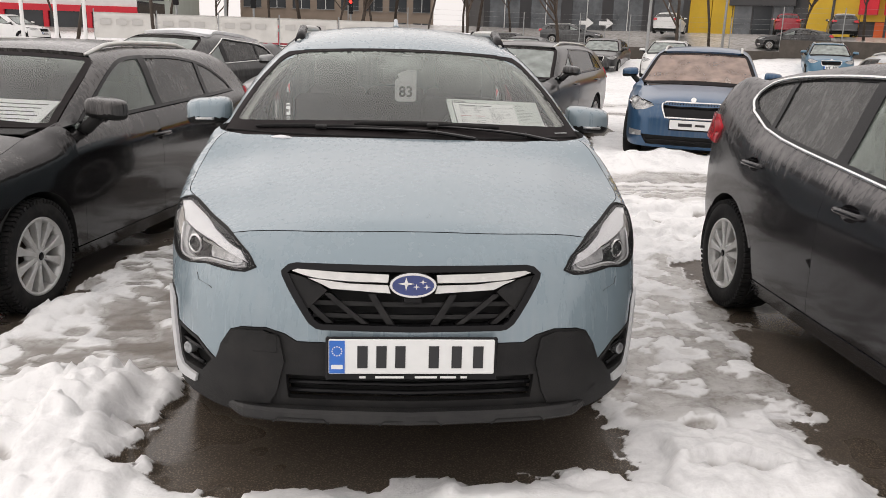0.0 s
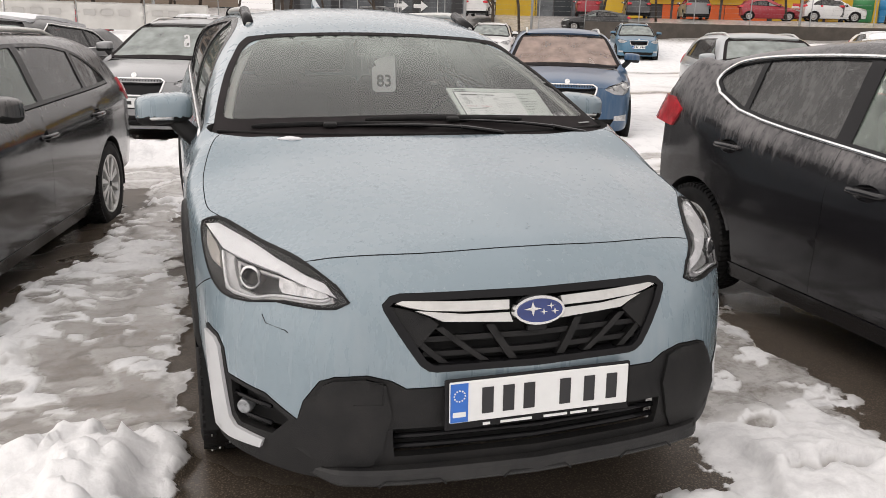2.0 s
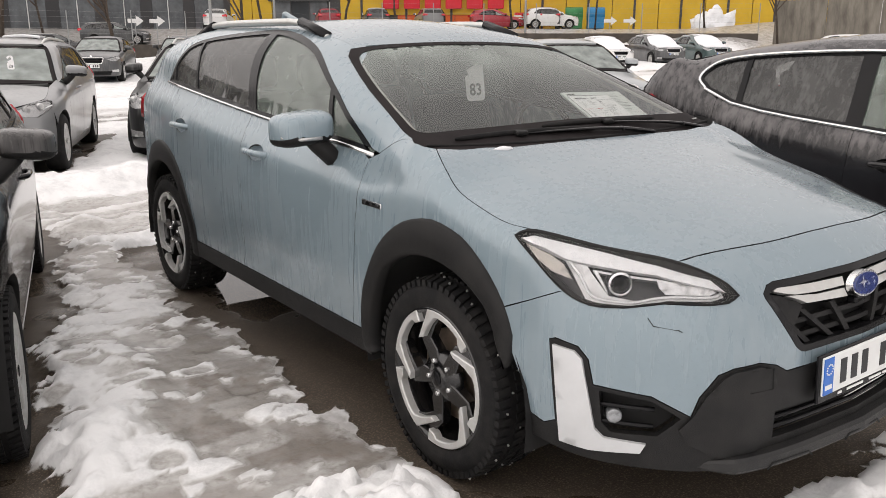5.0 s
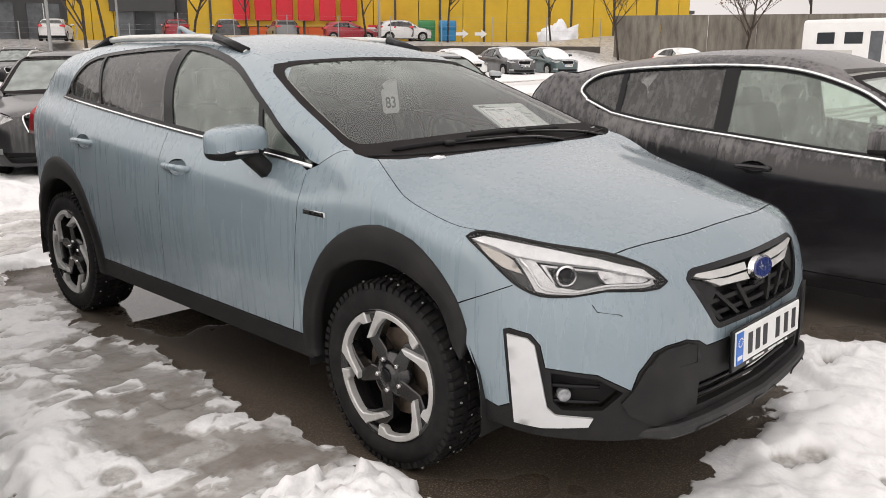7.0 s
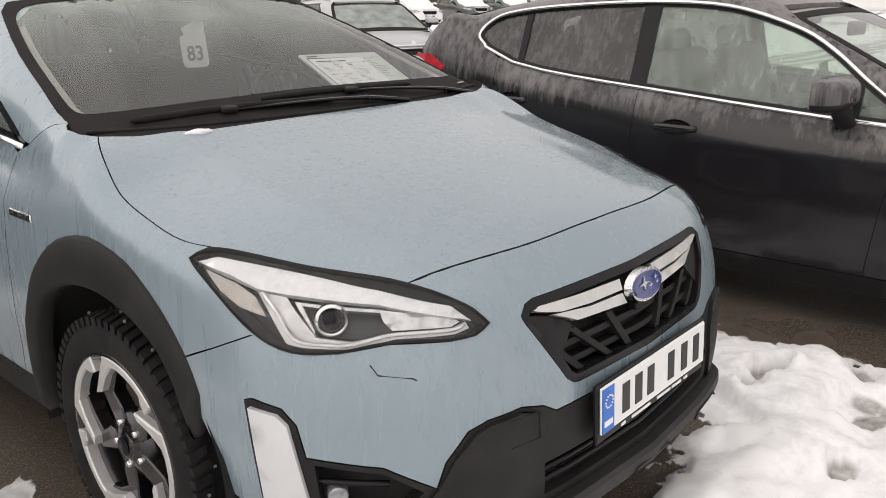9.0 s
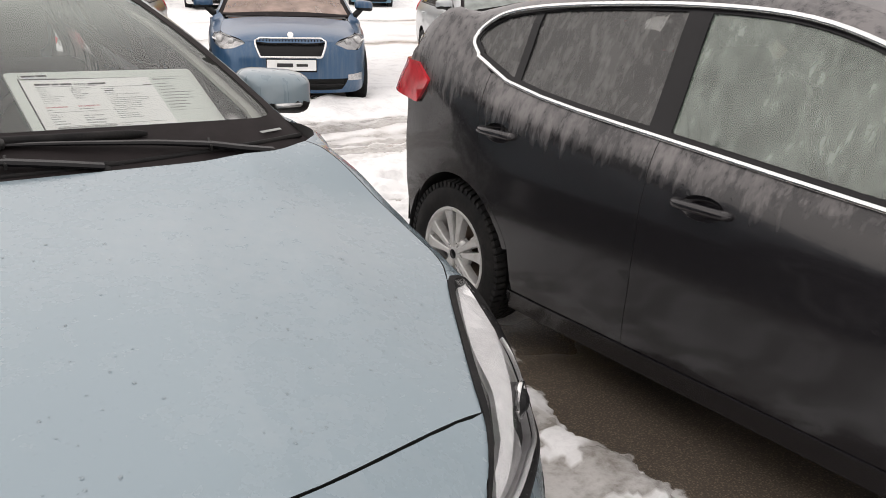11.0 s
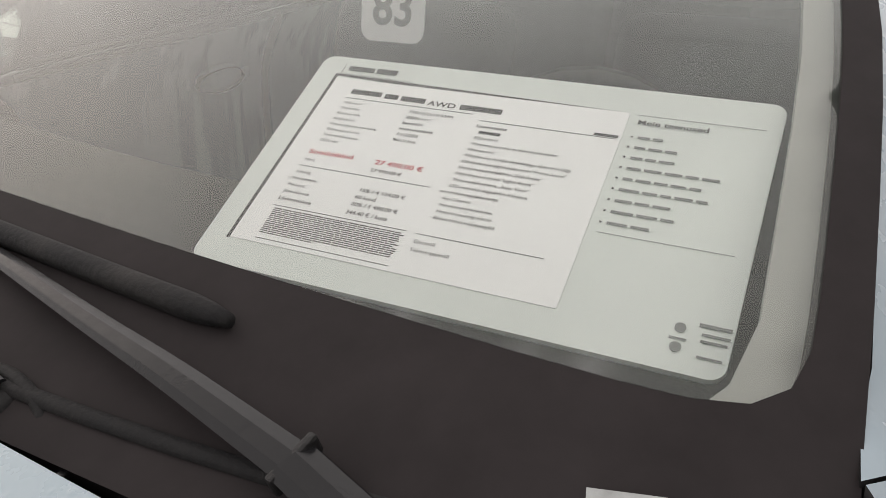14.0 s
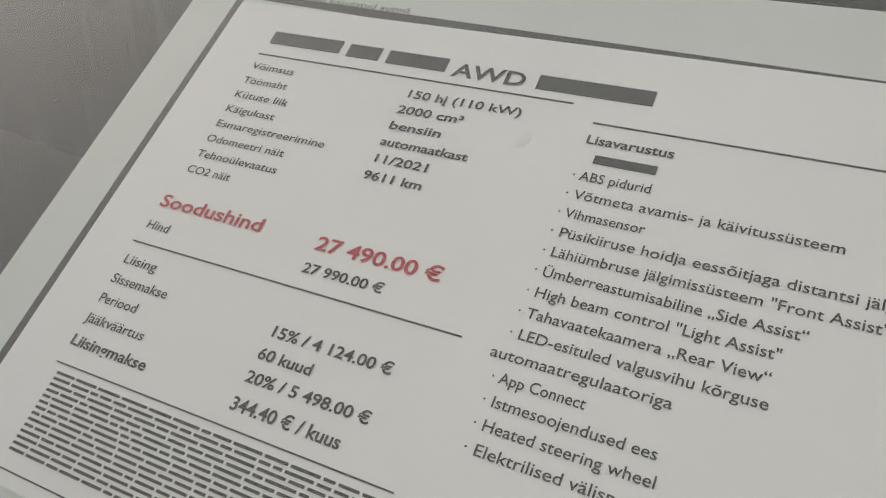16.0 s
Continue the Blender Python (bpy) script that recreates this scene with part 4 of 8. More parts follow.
    add_wheels(car, s, style, detail > 1)
    # wheel wells and floor
    for y in (yf, yr):
        pts = arc(y, cz, ra + 0.012, -10, 190, 16)
        v = [(-float(sh.S(y, 0.55)) + 0.02, *p) for p in pts] + [(-0.5, *p) for p in pts]
        n = len(pts)
        sided(car, "wheel_housing", (v, [(i, i + 1, n + i + 1, n + i) for i in range(n - 1)] + [tuple(range(n, 2 * n))]), M["dark"])
    part("underbody", box_bm((1.5, L - 0.8, 0.12), (0, L / 2, sill - 0.02), 0.03), M["dark"], car)
    part("firewall", box_bm((1.3, 0.5, 0.5), (0, yf - 0.05, 0.55), 0.05), M["dark"], car)
    cabin(car, sh, s, detail)
    # mirrors, handles
    my, mz = s["mirror"]
    mirror_parts(car, s, body, float(sh.S(my, belt(my))), my, mz)
    for (hy, hz), pair in zip(hand, doors):
        for sgn, door in zip((-1, 1), pair):
            handle(door, sgn, hy, hz, s.get("handle_mat", body), body, sh, detail)
    if s.get("rail"):
        roof_rail(car, sh, s)
    return car, sh


def nose_parts(car, sh, s, body, step, detail):
    """Bumper, grille, lamps and plate of an ordinary car."""
    lo, pol = sh.lower, Chart("polar")
    hl, gr, ik = s["hl"], s["grille"], s["intake"]
    hood = sh.on_top(smooth_line([s["hood"][0], *s["hoodc"][::-1]], 5))
    yf, R, ra, b = s["yf"], s["tyre"], s["arch"], s["bottom"]
    xs = -float(sh.S(yf - ra, 0.5))
    corner = s.get("seam", [(-0.86, 0.5, hl[5][2] - 0.03)])
    left = [hood[0], hl[1], hl[0], hl[7], hl[6], hl[5], *corner, (xs, yf - ra - 0.0, R + 0.16), (xs, yf - ra - 0.01, R), (xs + 0.02, yf - ra, b + 0.03), (-0.7, 0.25, b), (-0.3, 0.05, b)]
    loop = left + mir(left)[::-1] + hood[1:] + mir(hood[1:-1])[::-1]
    loop = [hood[-1]] + mir(hood[:-1])[::-1] + mir(left[1:]) + left[1:][::-1] + hood[:-1]
    mesh_ob("front_bumper", *skin(lo, pol, loop, [gr, ik], step=step), body, car)
    gob = mesh_ob("grille", *skin(lo, pol, gr, step=step, gap=-0.004, rim=0, offset=-0.035), M["black"], car)
    ring = pol.flat(gr)
    o, d, far = pol.rays(dense(np.vstack([ring, ring[:1]]), 0.03))
    p = cast(lo, o, d, far)
    mesh_ob("grille_frame", *tube(np.vstack([p, p[:1]]) + (0, -0.004, 0), 0.014, 6), M["chrome"], gob)
    n = s.get("slats", 20)
    z0, z1 = min(q[2] for q in gr) + 0.012, max(q[2] for q in gr) - 0.012
    wtop = max(abs(q[0]) for q in gr)
    wbot = abs(gr[-1][0])
    if s.get("slat_kind") == "bars":
        for i in range(3):
            z = z0 + (z1 - z0) * (i + 0.5) / 3
            w = wbot + (wtop - wbot) * (z - z0) / (z1 - z0) - 0.03
            xs2 = np.linspace(-w, w, 9)
            mesh_ob("grille_bar", *tube([(x, float(sh.front(x, z)) + 0.012, z) for x in xs2], 0.012, 6), M["chrome"] if s.get("bar_chrome") else M["black"], gob)
    else:
        for i in range(n):
            x = -wbot + 2 * wbot * (i + 0.5) / n
            part("grille_slat", box_bm((0.012, 0.03, z1 - z0), (x * 1.03, float(sh.front(x, z1)) + 0.004, (z0 + z1) / 2), 0.003, 1), M["black"], gob)
    mesh_ob("lower_intake", *skin(lo, pol, ik, step=step, gap=-0.004, rim=0, offset=-0.03), M["dark"], car)
    bz = sum(q[2] for q in ik) / len(ik)
    mesh_ob("intake_bar", *tube([(x, float(sh.front(x, bz)) + 0.01, bz) for x in np.linspace(-0.56, 0.56, 9)], 0.012, 6), M["black"], car)
    # badge, plate, lamps
    bzz = max(q[2] for q in gr) + 0.035
    yb = float(sh.front(0, bzz))
    part("badge", cyl_bm(0.035, 0.033, 0.014, 20, pose(0, yb - 0.004, bzz, 70, 0, 0)), M["chrome"], car)
    number_plate(car, 0, float(sh.front(0, s["plate_z"])) - 0.018, s["plate_z"], s.get("plate", "bars"))
    for sgn in (-1, 1):
        pts = hl if sgn < 0 else mir(hl)
        lens = mesh_ob("headlight", *skin(lo, pol, pts, step=step * 0.8, gap=0.001, rim=0.03, offset=0.001), M["lens"], car)
        lens.visible_shadow = False
        mesh_ob("lamp_bucket", *skin(lo, pol, pts, step=step, gap=0.004, rim=0, offset=-0.02), M["lampframe"] if detail < 2 else M["lampdark"], lens)
        c = np.array(hl).mean(0)
        for k, (ax, az) in enumerate(((0.62, -0.012), (0.74, 0.012))):
            y = float(sh.front(ax, c[2])) + 0.05
            part("projector", cyl_bm(0.042, 0.036, 0.05, 20, pose(sgn * ax, y - 0.012, c[2] + az, 90, 0, sgn * 28), 0.006), M["lampsilver"], lens, smooth=True)
        line = smooth_line([hl[0], (hl[6][0] * 0.9, hl[6][1] - 0.02, hl[6][2] + 0.03), (hl[5][0], hl[5][1], hl[5][2] + 0.03)], 6)
        line = np.array([(sgn * -1 * x if sgn > 0 else x, y + 0.02, z) for x, y, z in line])
        mesh_ob("light_guide", *tube(line, 0.009, 6), M["lampwhite"], lens)
        f = [(sgn * 0.62, 0.1, b + 0.2), (sgn * 0.79, 0.3, b + 0.21), (sgn * 0.78, 0.3, b + 0.13), (sgn * 0.62, 0.1, b + 0.14)]
        mesh_ob("fog_light", *skin(lo, pol, f, step=step, gap=0, rim=0.01, offset=0.004), M["lampsilver"] if s.get("fog", True) else M["black"], car)


def number_plate(car, x, y, z, kind="bars"):
    pl = part("number_plate", box_bm((0.52, 0.008, 0.113), (x, y, z), 0.003, 1), M["plate"], car, "white number plate" if kind == "bars" else "white dealer plate")
    part("plate_frame", box_bm((0.536, 0.006, 0.135), (x, y + 0.007, z - 0.006), 0.003, 1), M["black"], pl)
    if kind == "bars":
        part("country_band", box_bm((0.045, 0.003, 0.105), (x - 0.235, y - 0.0045, z)), M["plateblue"], pl)
        for i, w in enumerate((0.036, 0.036, 0.036, 0, 0.042, 0.042, 0.042)):
            if w:
                part("plate_bar", box_bm((w, 0.002, 0.072), (x - 0.165 + i * 0.062, y - 0.0048, z), 0.0), M["ink"], pl)
    else:
        part("plate_bar", box_bm((0.17, 0.002, 0.04), (x - 0.07, y - 0.0048, z)), M["ink"], pl)
        part("plate_bar", box_bm((0.12, 0.002, 0.028), (x + 0.11, y - 0.0048, z)), M["interior"], pl)
    return pl


def mirror_parts(car, s, body, w, y, z, scale=1.0):
    """Door mirrors: painted shell over a black lower half, black foot, glass."""
    for sgn in (-1, 1):
        bm = bmesh.new()
        bmesh.ops.create_uvsphere(bm, u_segments=28, v_segments=18, radius=1)
        bmesh.ops.rotate(bm, cent=(0, 0, 0), matrix=Matrix.Rotation(radians(90), 3, "X"), verts=bm.verts)
        for v in bm.verts:
            x, yy, zz = v.co
            q = lambda c, e: math.copysign(abs(c) ** e, c)
            x, yy, zz = q(x, 0.5), q(yy, 0.85), q(zz, 0.5)
            yy = min(yy, 0.3)
            out = (x * sgn + 1) / 2
            zz = zz * (0.78 + 0.22 * (1 - out)) if zz > 0 else zz * (0.72 + 0.28 * out)
            zz += 0.06 * (1 - out)
            v.co = (x * 0.112, yy * 0.105 + 0.03 * out, zz * 0.073)
        low = bm.copy()
        bmesh.ops.delete(bm, geom=[f for f in bm.faces if f.calc_center_median().z < -0.022], context="FACES")
        bmesh.ops.delete(low, geom=[f for f in low.faces if f.calc_center_median().z >= -0.022], context="FACES")
        m = pose(sgn * (w + 0.135), y, z + 0.03, 0, 0, sgn * -6)
        bm.transform(m)
        low.transform(m)
        o = part("door_mirror", bm, body, car, smooth=True)
        part("mirror_underside", low, M["plastic"], o, smooth=True)
        part("mirror_glass", box_bm((0.17, 0.004, 0.1), (0, 0, 0), 0.0, 1, pose(sgn * (w + 0.135), y + 0.04, z + 0.03, 0, 0, sgn * -6)), M["chrome"], o)
        mesh_ob("mirror_foot", *tube([(sgn * (w - 0.025), y - 0.03, z - 0.105), (sgn * (w + 0.02), y - 0.03, z - 0.085), (sgn * (w + 0.075), y - 0.02, z - 0.03), (sgn * (w + 0.1), y - 0.01, z - 0.0)], 0.042, 8, 0.9), M["plastic"], o)


def handle(door, sgn, y, z, material, body, sh, detail):
    x = sgn * float(sh.S(y, z))
    pts = smooth_line([(x - sgn * 0.012, y - 0.1, z), (x + sgn * 0.016, y - 0.082, z + 0.002), (x + sgn * 0.026, y, z + 0.004), (x + sgn * 0.02, y + 0.082, z + 0.002), (x - sgn * 0.012, y + 0.1, z)], 4)
    mesh_ob("door_handle", *tube(pts, 0.015, 8, 1.0), material, door)
    if detail > 1:
        v, f, n = [], [], 20
        for r, d in ((1.03, 0.004), (1.0, 0.006), (0.85, 0.022), (0.45, 0.032), (0.02, 0.034)):
            for k in range(n):
                a = 2 * math.pi * k / n
                yy, zz = y + 0.078 * r * math.cos(a), z + 0.036 * r * math.sin(a)
                v.append((sgn * (float(sh.S(yy, zz)) - d), yy, zz))
        for i in range(4):
            f += [(i * n + k, i * n + (k + 1) % n, (i + 1) * n + (k + 1) % n, (i + 1) * n + k) for k in range(n)]
        mesh_ob("handle_recess", v, f, body, door)


def roof_rail(car, sh, s):
    y0, y1, kind = s["rail"]
    for sgn in (-1, 1):
        ys = np.linspace(y0, y1, 14)
        pts = []
        for i, y in enumerate(ys):
            e = min(1, min(i, 13 - i) / 2)
            x = s.get("roof_x", 0.545) - 0.01
            pts.append((sgn * x, y, float(sh.R(y)) - s["crown"] * (x / 0.6) ** 2 + (0.035 if kind != "low" else 0.028) * e - 0.012))
        mesh_ob("roof_rail", *tube(pts, 0.02, 8, 0.9, [0.8 + 0.2 * math.sin(math.pi * i / 13) for i in range(14)]), M["silver"] if kind == "silver" else M["finsilver"], car)
        if s.get("rail_tips"):
            for a, b_ in ((0, 3), (11, 14)):
                mesh_ob("rail_end", *tube([(p[0] - sgn * 0.0, p[1], p[2] + 0.004) for p in pts[a:b_]], 0.026, 8, 0.9), M["black"], car)


def cabin(car, sh, s, detail):
    """Dashboard, seats, wheel and headlining."""
    yb, zb, sl, cu = s["ws"]
    belt = float(sh.belt(2.0))
    xs = np.linspace(-0.68, 0.68, 9)
    v, f = [], []
    for x in xs:
        y0 = float(sh.screen(x, zb)) + 0.05
        hump = 0.03 * math.exp(-((x - s.get("driver", 1) * 0.36) / 0.2) ** 2)
        v += [(x, y0, zb - 0.05), (x, y0 + 0.3, zb - 0.03 + hump), (x, y0 + 0.48, zb - 0.04 + hump), (x, y0 + 0.56, zb - 0.14), (x, y0 + 0.5, zb - 0.5)]
    for i in range(8):
        for k in range(4):
            f.append((i * 5 + k, (i + 1) * 5 + k, (i + 1) * 5 + k + 1, i * 5 + k + 1))
    mesh_ob("dashboard", v, f, M["interior"], car)
    rows = [(yb + 1.25, (-0.37, 0.37)), (yb + 2.05, (-0.4, 0, 0.4))]
    for ry, cols in rows:
        for cx in cols:
            sx = 0.5 if len(cols) == 2 else 0.42
            se = part("seat", box_bm((sx, 0.5, 0.2), (cx, ry - 0.15, 0.5), 0.06, 3), M["seat"], car, smooth=True)
            part("backrest", box_bm((sx - 0.02, 0.13, 0.62), (0, 0, 0.31), 0.055, 3, pose(cx, ry + 0.08, 0.56, -16, 0, 0)), M["seat"], se, smooth=True)
            part("head_restraint", box_bm((0.26, 0.1, 0.19), (0, 0, 0), 0.045, 3, pose(cx, ry + 0.28, min(1.27, belt + 0.22), -10, 0, 0)), M["seat"], se, smooth=True)
    dx = s.get("driver", 1) * 0.37
    a = np.linspace(0, 2 * math.pi, 25)
    ringp = [(dx + 0.18 * math.cos(t), yb + 0.72 + 0.08 * math.sin(t), zb - 0.07 + 0.16 * math.sin(t)) for t in a]
    st = mesh_ob("steering_wheel", *tube(ringp, 0.015, 8), M["black"], car)
    part("wheel_boss", box_bm((0.16, 0.05, 0.12), (dx, yb + 0.7, zb - 0.07), 0.02), M["black"], st)
    rx = s.get("roof_x", 0.545) - 0.06
    hv = [(x, y, float(sh.R(y)) - 0.05 - 0.03 * (x / 0.5) ** 2) for y in np.linspace(yb + sl * 0.38 + 0.03, s["L"] - 0.9, 6) for x in np.linspace(-rx, rx, 5)]
    mesh_ob("headlining", hv, [(i * 5 + k, i * 5 + k + 1, (i + 1) * 5 + k + 1, (i + 1) * 5 + k) for i in range(5) for k in range(4)], M["beige"], car)
    if detail > 0:
        part("interior_mirror", box_bm((0.22, 0.035, 0.07), (0, float(sh.screen(0, zb + 0.3)) + 0.12, zb + 0.3), 0.015), M["black"], car)


# ---- the pale blue crossover ----
XV = dict(
    L=4.43, yf=0.925, yr=3.59, tyre=0.34, rim=0.243, tyre_w=0.215, track=0.862, arch=0.44, sill=0.385, belt_ref=1.08, clad=True, upq=True, k=0.05,
    W=[(0.3, 0.84), (0.6, 0.868), (1.0, 0.885), (2.2, 0.888), (3.2, 0.89), (3.9, 0.86), (4.43, 0.76)],
    inset=[(0.2, 0.06), (0.3, 0.028), (0.45, 0.012), (0.6, 0.0), (0.8, 0.0), (0.9, 0.01), (1.0, 0.038), (1.05, 0.066), (1.1, 0.086), (1.2, 0.113), (1.3, 0.158), (1.4, 0.236), (1.48, 0.31), (1.55, 0.42)],
    belt=[(1.0, 1.0), (1.33, 1.033), (2.46, 1.112), (3.6, 1.207)],
    shoulder=[(0.9, 1.10), (1.1, 1.085), (1.35, 1.05), (1.8, 1.068), (2.46, 1.112), (3.6, 1.207)],
    F0=[(0, -0.055), (0.3, -0.035), (0.46, -0.01), (0.55, 0.02), (0.63, 0.075), (0.71, 0.155), (0.79, 0.27), (0.84, 0.37), (0.868, 0.53), (0.89, 0.75)],
    lean=[(0.22, 0.035), (0.32, 0.012), (0.45, 0.0), (0.62, 0.008), (0.72, 0.03), (0.79, 0.06), (0.84, 0.09), (0.9, 0.15), (0.96, 0.26)],
    Tc=[(-0.05, 0.815), (0.04, 0.865), (0.13, 0.904), (0.2, 0.924), (0.5, 0.99), (0.8, 1.043), (1.05, 1.09), (1.3, 1.12), (2.0, 1.25), (5.0, 1.27)],
    drop=[(0.1, 0.12), (0.3, 0.12), (0.57, 0.09), (0.85, 0.065), (1.07, 0.005), (1.3, 0.02), (1.8, 0.0), (5.0, 0.0)],
    R=[(1.8, 1.42), (2.04, 1.493), (2.6, 1.55), (3.3, 1.55), (3.9, 1.49), (4.35, 1.36)],
    crown=0.055, crease=0.007, crease_z=0.93, hood_ridge=0.006,
    rear=[(0.28, 4.2), (0.5, 4.38), (0.8, 4.4), (1.0, 4.3), (1.1, 4.22), (1.2, 4.13), (1.35, 3.99), (1.5, 3.86)],
    ws=(1.005, 1.07, 2.45, 0.10), frit=0.03, lowband=0.0, frit_z=1.141, edge_z0=1.15, edge_in=0.003, glass_in=0.024, glass_off=0.003,
    tail_in=0.125, hood=[(-0.588, 0.192), (-0.683, 0.372), (-0.782, 0.552), (-0.818, 0.635), (-0.824, 0.75), (-0.82, 0.86), (-0.798, 0.96), (-0.774, 1.03), (-0.75, 1.077)],
    hoodc=[(0, 0.114), (-0.3, 0.127)], hood_rear=1.008, hood_back=[(-0.657, 1.037), (-0.52, 1.018), (-0.3, 1.011)],
    hl=[(-0.493, 0.057, 0.786), (-0.588, 0.192, 0.861), (-0.683, 0.372, 0.888), (-0.782, 0.552, 0.91), (-0.832, 0.575, 0.899), (-0.824, 0.385, 0.778), (-0.742, 0.235, 0.751), (-0.582, 0.084, 0.767)],
    seam=[(-0.852, 0.49, 0.728)], seam_a=48, bottom=0.25,
    doors=(1.40, 2.45, 3.4), pillar_foot=[(-0.80, 1.335, 1.04), (-0.797, 1.19, 1.135)], wing_top=[(-0.772, 1.1, 1.088), (-0.793, 1.143, 1.105)], belt_y0=1.37,
    dlo_top=[(1.40, 1.06), (1.6, 1.165), (1.776, 1.265), (2.106, 1.41), (2.5, 1.485), (2.9, 1.482), (3.333, 1.44), (3.5, 1.36), (3.61, 1.225)],
    panes=[(0.6, 1.455, "sideglass"), (1.485, 2.155, "sideglass"), (2.235, 2.86, "privacy"), (2.885, 3.2, "privacy"), (3.235, 4.2, "privacy")], pane_slant=0.63,
    tail=[(-0.55, 4.43, 0.98), (-0.55, 4.4, 1.1), (-0.74, 4.12, 1.15), (-0.79, 4.05, 1.09), (-0.8, 4.2, 0.97)],
    mirror=(1.68, 1.085), handles=[(2.28, 0.955), (3.23, 1.0)], rail=(2.18, 3.75, "silver"), rail_tips=True, roof_back=0.62, roof_front=0.0, cowl_in=0.03, roof_x=0.56, driver=1, steer=0, spin=8,
)


def flat_piece(sh, pol, poly, offset, thick, step=0.03):
    """A slab set on the nose from (x, z) points."""
    pts = [(x, float(sh.front(x, z)), z) for x, z in poly]
    return skin(sh.lower, pol, pts, step=step, gap=0, rim=thick, offset=offset)


def evenly(points, n=31):
    q = np.array(smooth_line(points, 6))
    d = np.concatenate([[0], np.cumsum(np.linalg.norm(np.diff(q, axis=0), axis=1))])
    return np.stack([np.interp(np.linspace(0, d[-1], n), d, q[:, k]) for k in range(3)], 1)


def nose_xv(car, sh, s, body, step, detail):
    lo, pol = sh.lower, Chart("polar")
    hl = s["hl"]
    seam = sh.on_top(smooth_line([s["hood"][0], *s["hoodc"][::-1]], 5))
    grille = [(-0.372, 0.03, 0.806), (-0.396, 0.035, 0.8), (-0.412, 0.04, 0.781), (-0.406, 0.04, 0.768), (-0.32, -0.01, 0.628), (-0.3, -0.02, 0.612), (-0.28, -0.02, 0.608), (0.28, -0.02, 0.608), (0.3, -0.02, 0.612), (0.32, -0.01, 0.628), (0.406, 0.04, 0.768), (0.412, 0.04, 0.781), (0.396, 0.035, 0.8), (0.372, 0.03, 0.806)]
    edge = [(-0.862, 0.486, 0.39), (-0.846, 0.42, 0.372), (-0.838, 0.38, 0.395), (-0.852, 0.402, 0.636), (-0.843, 0.385, 0.643), (-0.815, 0.325, 0.632), (-0.803, 0.297, 0.6), (-0.797, 0.28, 0.53), (-0.706, 0.153, 0.517), (-0.632, 0.077, 0.466), (-0.617, 0.066, 0.522), (-0.577, 0.041, 0.585), (-0.54, 0.022, 0.6), (-0.46, 0.0, 0.606), (-0.40, -0.015, 0.59), (-0.36, -0.02, 0.567)]
    out = [hl[1], (-0.522, 0.096, 0.825), hl[0], (-0.53, 0.06, 0.77), hl[7], (-0.672, 0.161, 0.769), hl[6], (-0.791, 0.313, 0.748), hl[5], *sh.on_side([(a * s["seam"][0][1] + (1 - a) * hl[5][1], a * s["seam"][0][2] + (1 - a) * hl[5][2]) for a in np.linspace(0.1, 1, 7)] + [(0.925 - 0.44 * math.cos(radians(a)), 0.335 + 0.44 * math.sin(radians(a))) for a in (48, 38, 30, 20)])]
    left = out + edge
    loop = [*seam[1:-1][::-1], *left, *mir(left)[::-1], *mir(seam[1:])]
    mesh_ob("front_bumper", *skin(lo, pol, loop, [grille], step=step), body, car)
    # black lower bumper
    intake = [(-0.40, -0.03, 0.455), (0.40, -0.03, 0.455), (0.395, -0.03, 0.375), (-0.395, -0.03, 0.375)]
    fog = [(-0.787, 0.265, 0.515), (-0.706, 0.153, 0.503), (-0.652, 0.095, 0.46), (-0.695, 0.135, 0.405), (-0.766, 0.234, 0.4), (-0.782, 0.255, 0.425)]
    low = edge[::-1] + [(-0.866, 0.485, 0.37), (-0.864, 0.487, 0.315), (-0.8, 0.28, 0.302), (-0.72, 0.2, 0.3), (-0.616, 0.09, 0.298), (-0.3, 0.0, 0.31)]
    lower = mesh_ob("lower_bumper", *skin(lo, pol, low + mir(low)[::-1], [intake, fog, mir(fog)], step=step, offset=0.002), M["plastic"], car, "grained black plastic lower bumper")
    mesh_ob("intake_mesh", *skin(lo, pol, intake, step=step, gap=-0.004, rim=0, offset=-0.05), M["dark"], lower)
    for z in (0.395, 0.425):
        mesh_ob("intake_bar", *tube([(x, float(sh.front(x, z)) + 0.02, z) for x in np.linspace(-0.39, 0.39, 9)], 0.008, 6), M["black"], lower)
    # raised tusks beside the intake, each with a chamfered edge
    for sg in (-1, 1):
        tusk = [(-0.628, 0.472), (-0.603, 0.53), (-0.567, 0.578), (-0.54, 0.592), (-0.465, 0.598), (-0.415, 0.582), (-0.4, 0.5), (-0.425, 0.4), (-0.45, 0.352), (-0.56, 0.346), (-0.635, 0.39), (-0.655, 0.43)]
        mesh_ob("bumper_tusk", *flat_piece(sh, pol, [(-sg * x, z) for x, z in tusk], 0.012, 0.02), M["plastic"], lower)
    # skid lip under the intake: a flat-faced blade with cut-back ends and three shallow pockets
    prof = [(0.07, 0.306), (-0.012, 0.296), (-0.037, 0.303), (-0.043, 0.312), (-0.04, 0.336), (-0.03, 0.345), (0.04, 0.35)]
    v, f = [], []
    xs = np.concatenate([np.linspace(-0.635, -0.5, 8), np.linspace(-0.45, 0.45, 13), np.linspace(0.5, 0.635, 8)])
    for x in xs:
        cut = float(np.clip((abs(x) - 0.545) / 0.09, 0, 1))
        y0 = float(sh.F0(min(abs(x), 0.6))) + 0.012 + 0.05 * cut
        for a, b in prof:
            v.append((x, y0 + a * (1 - 0.5 * cut), 0.3 + (b - 0.3) * (1 - 0.75 * cut) + 0.008 * cut))
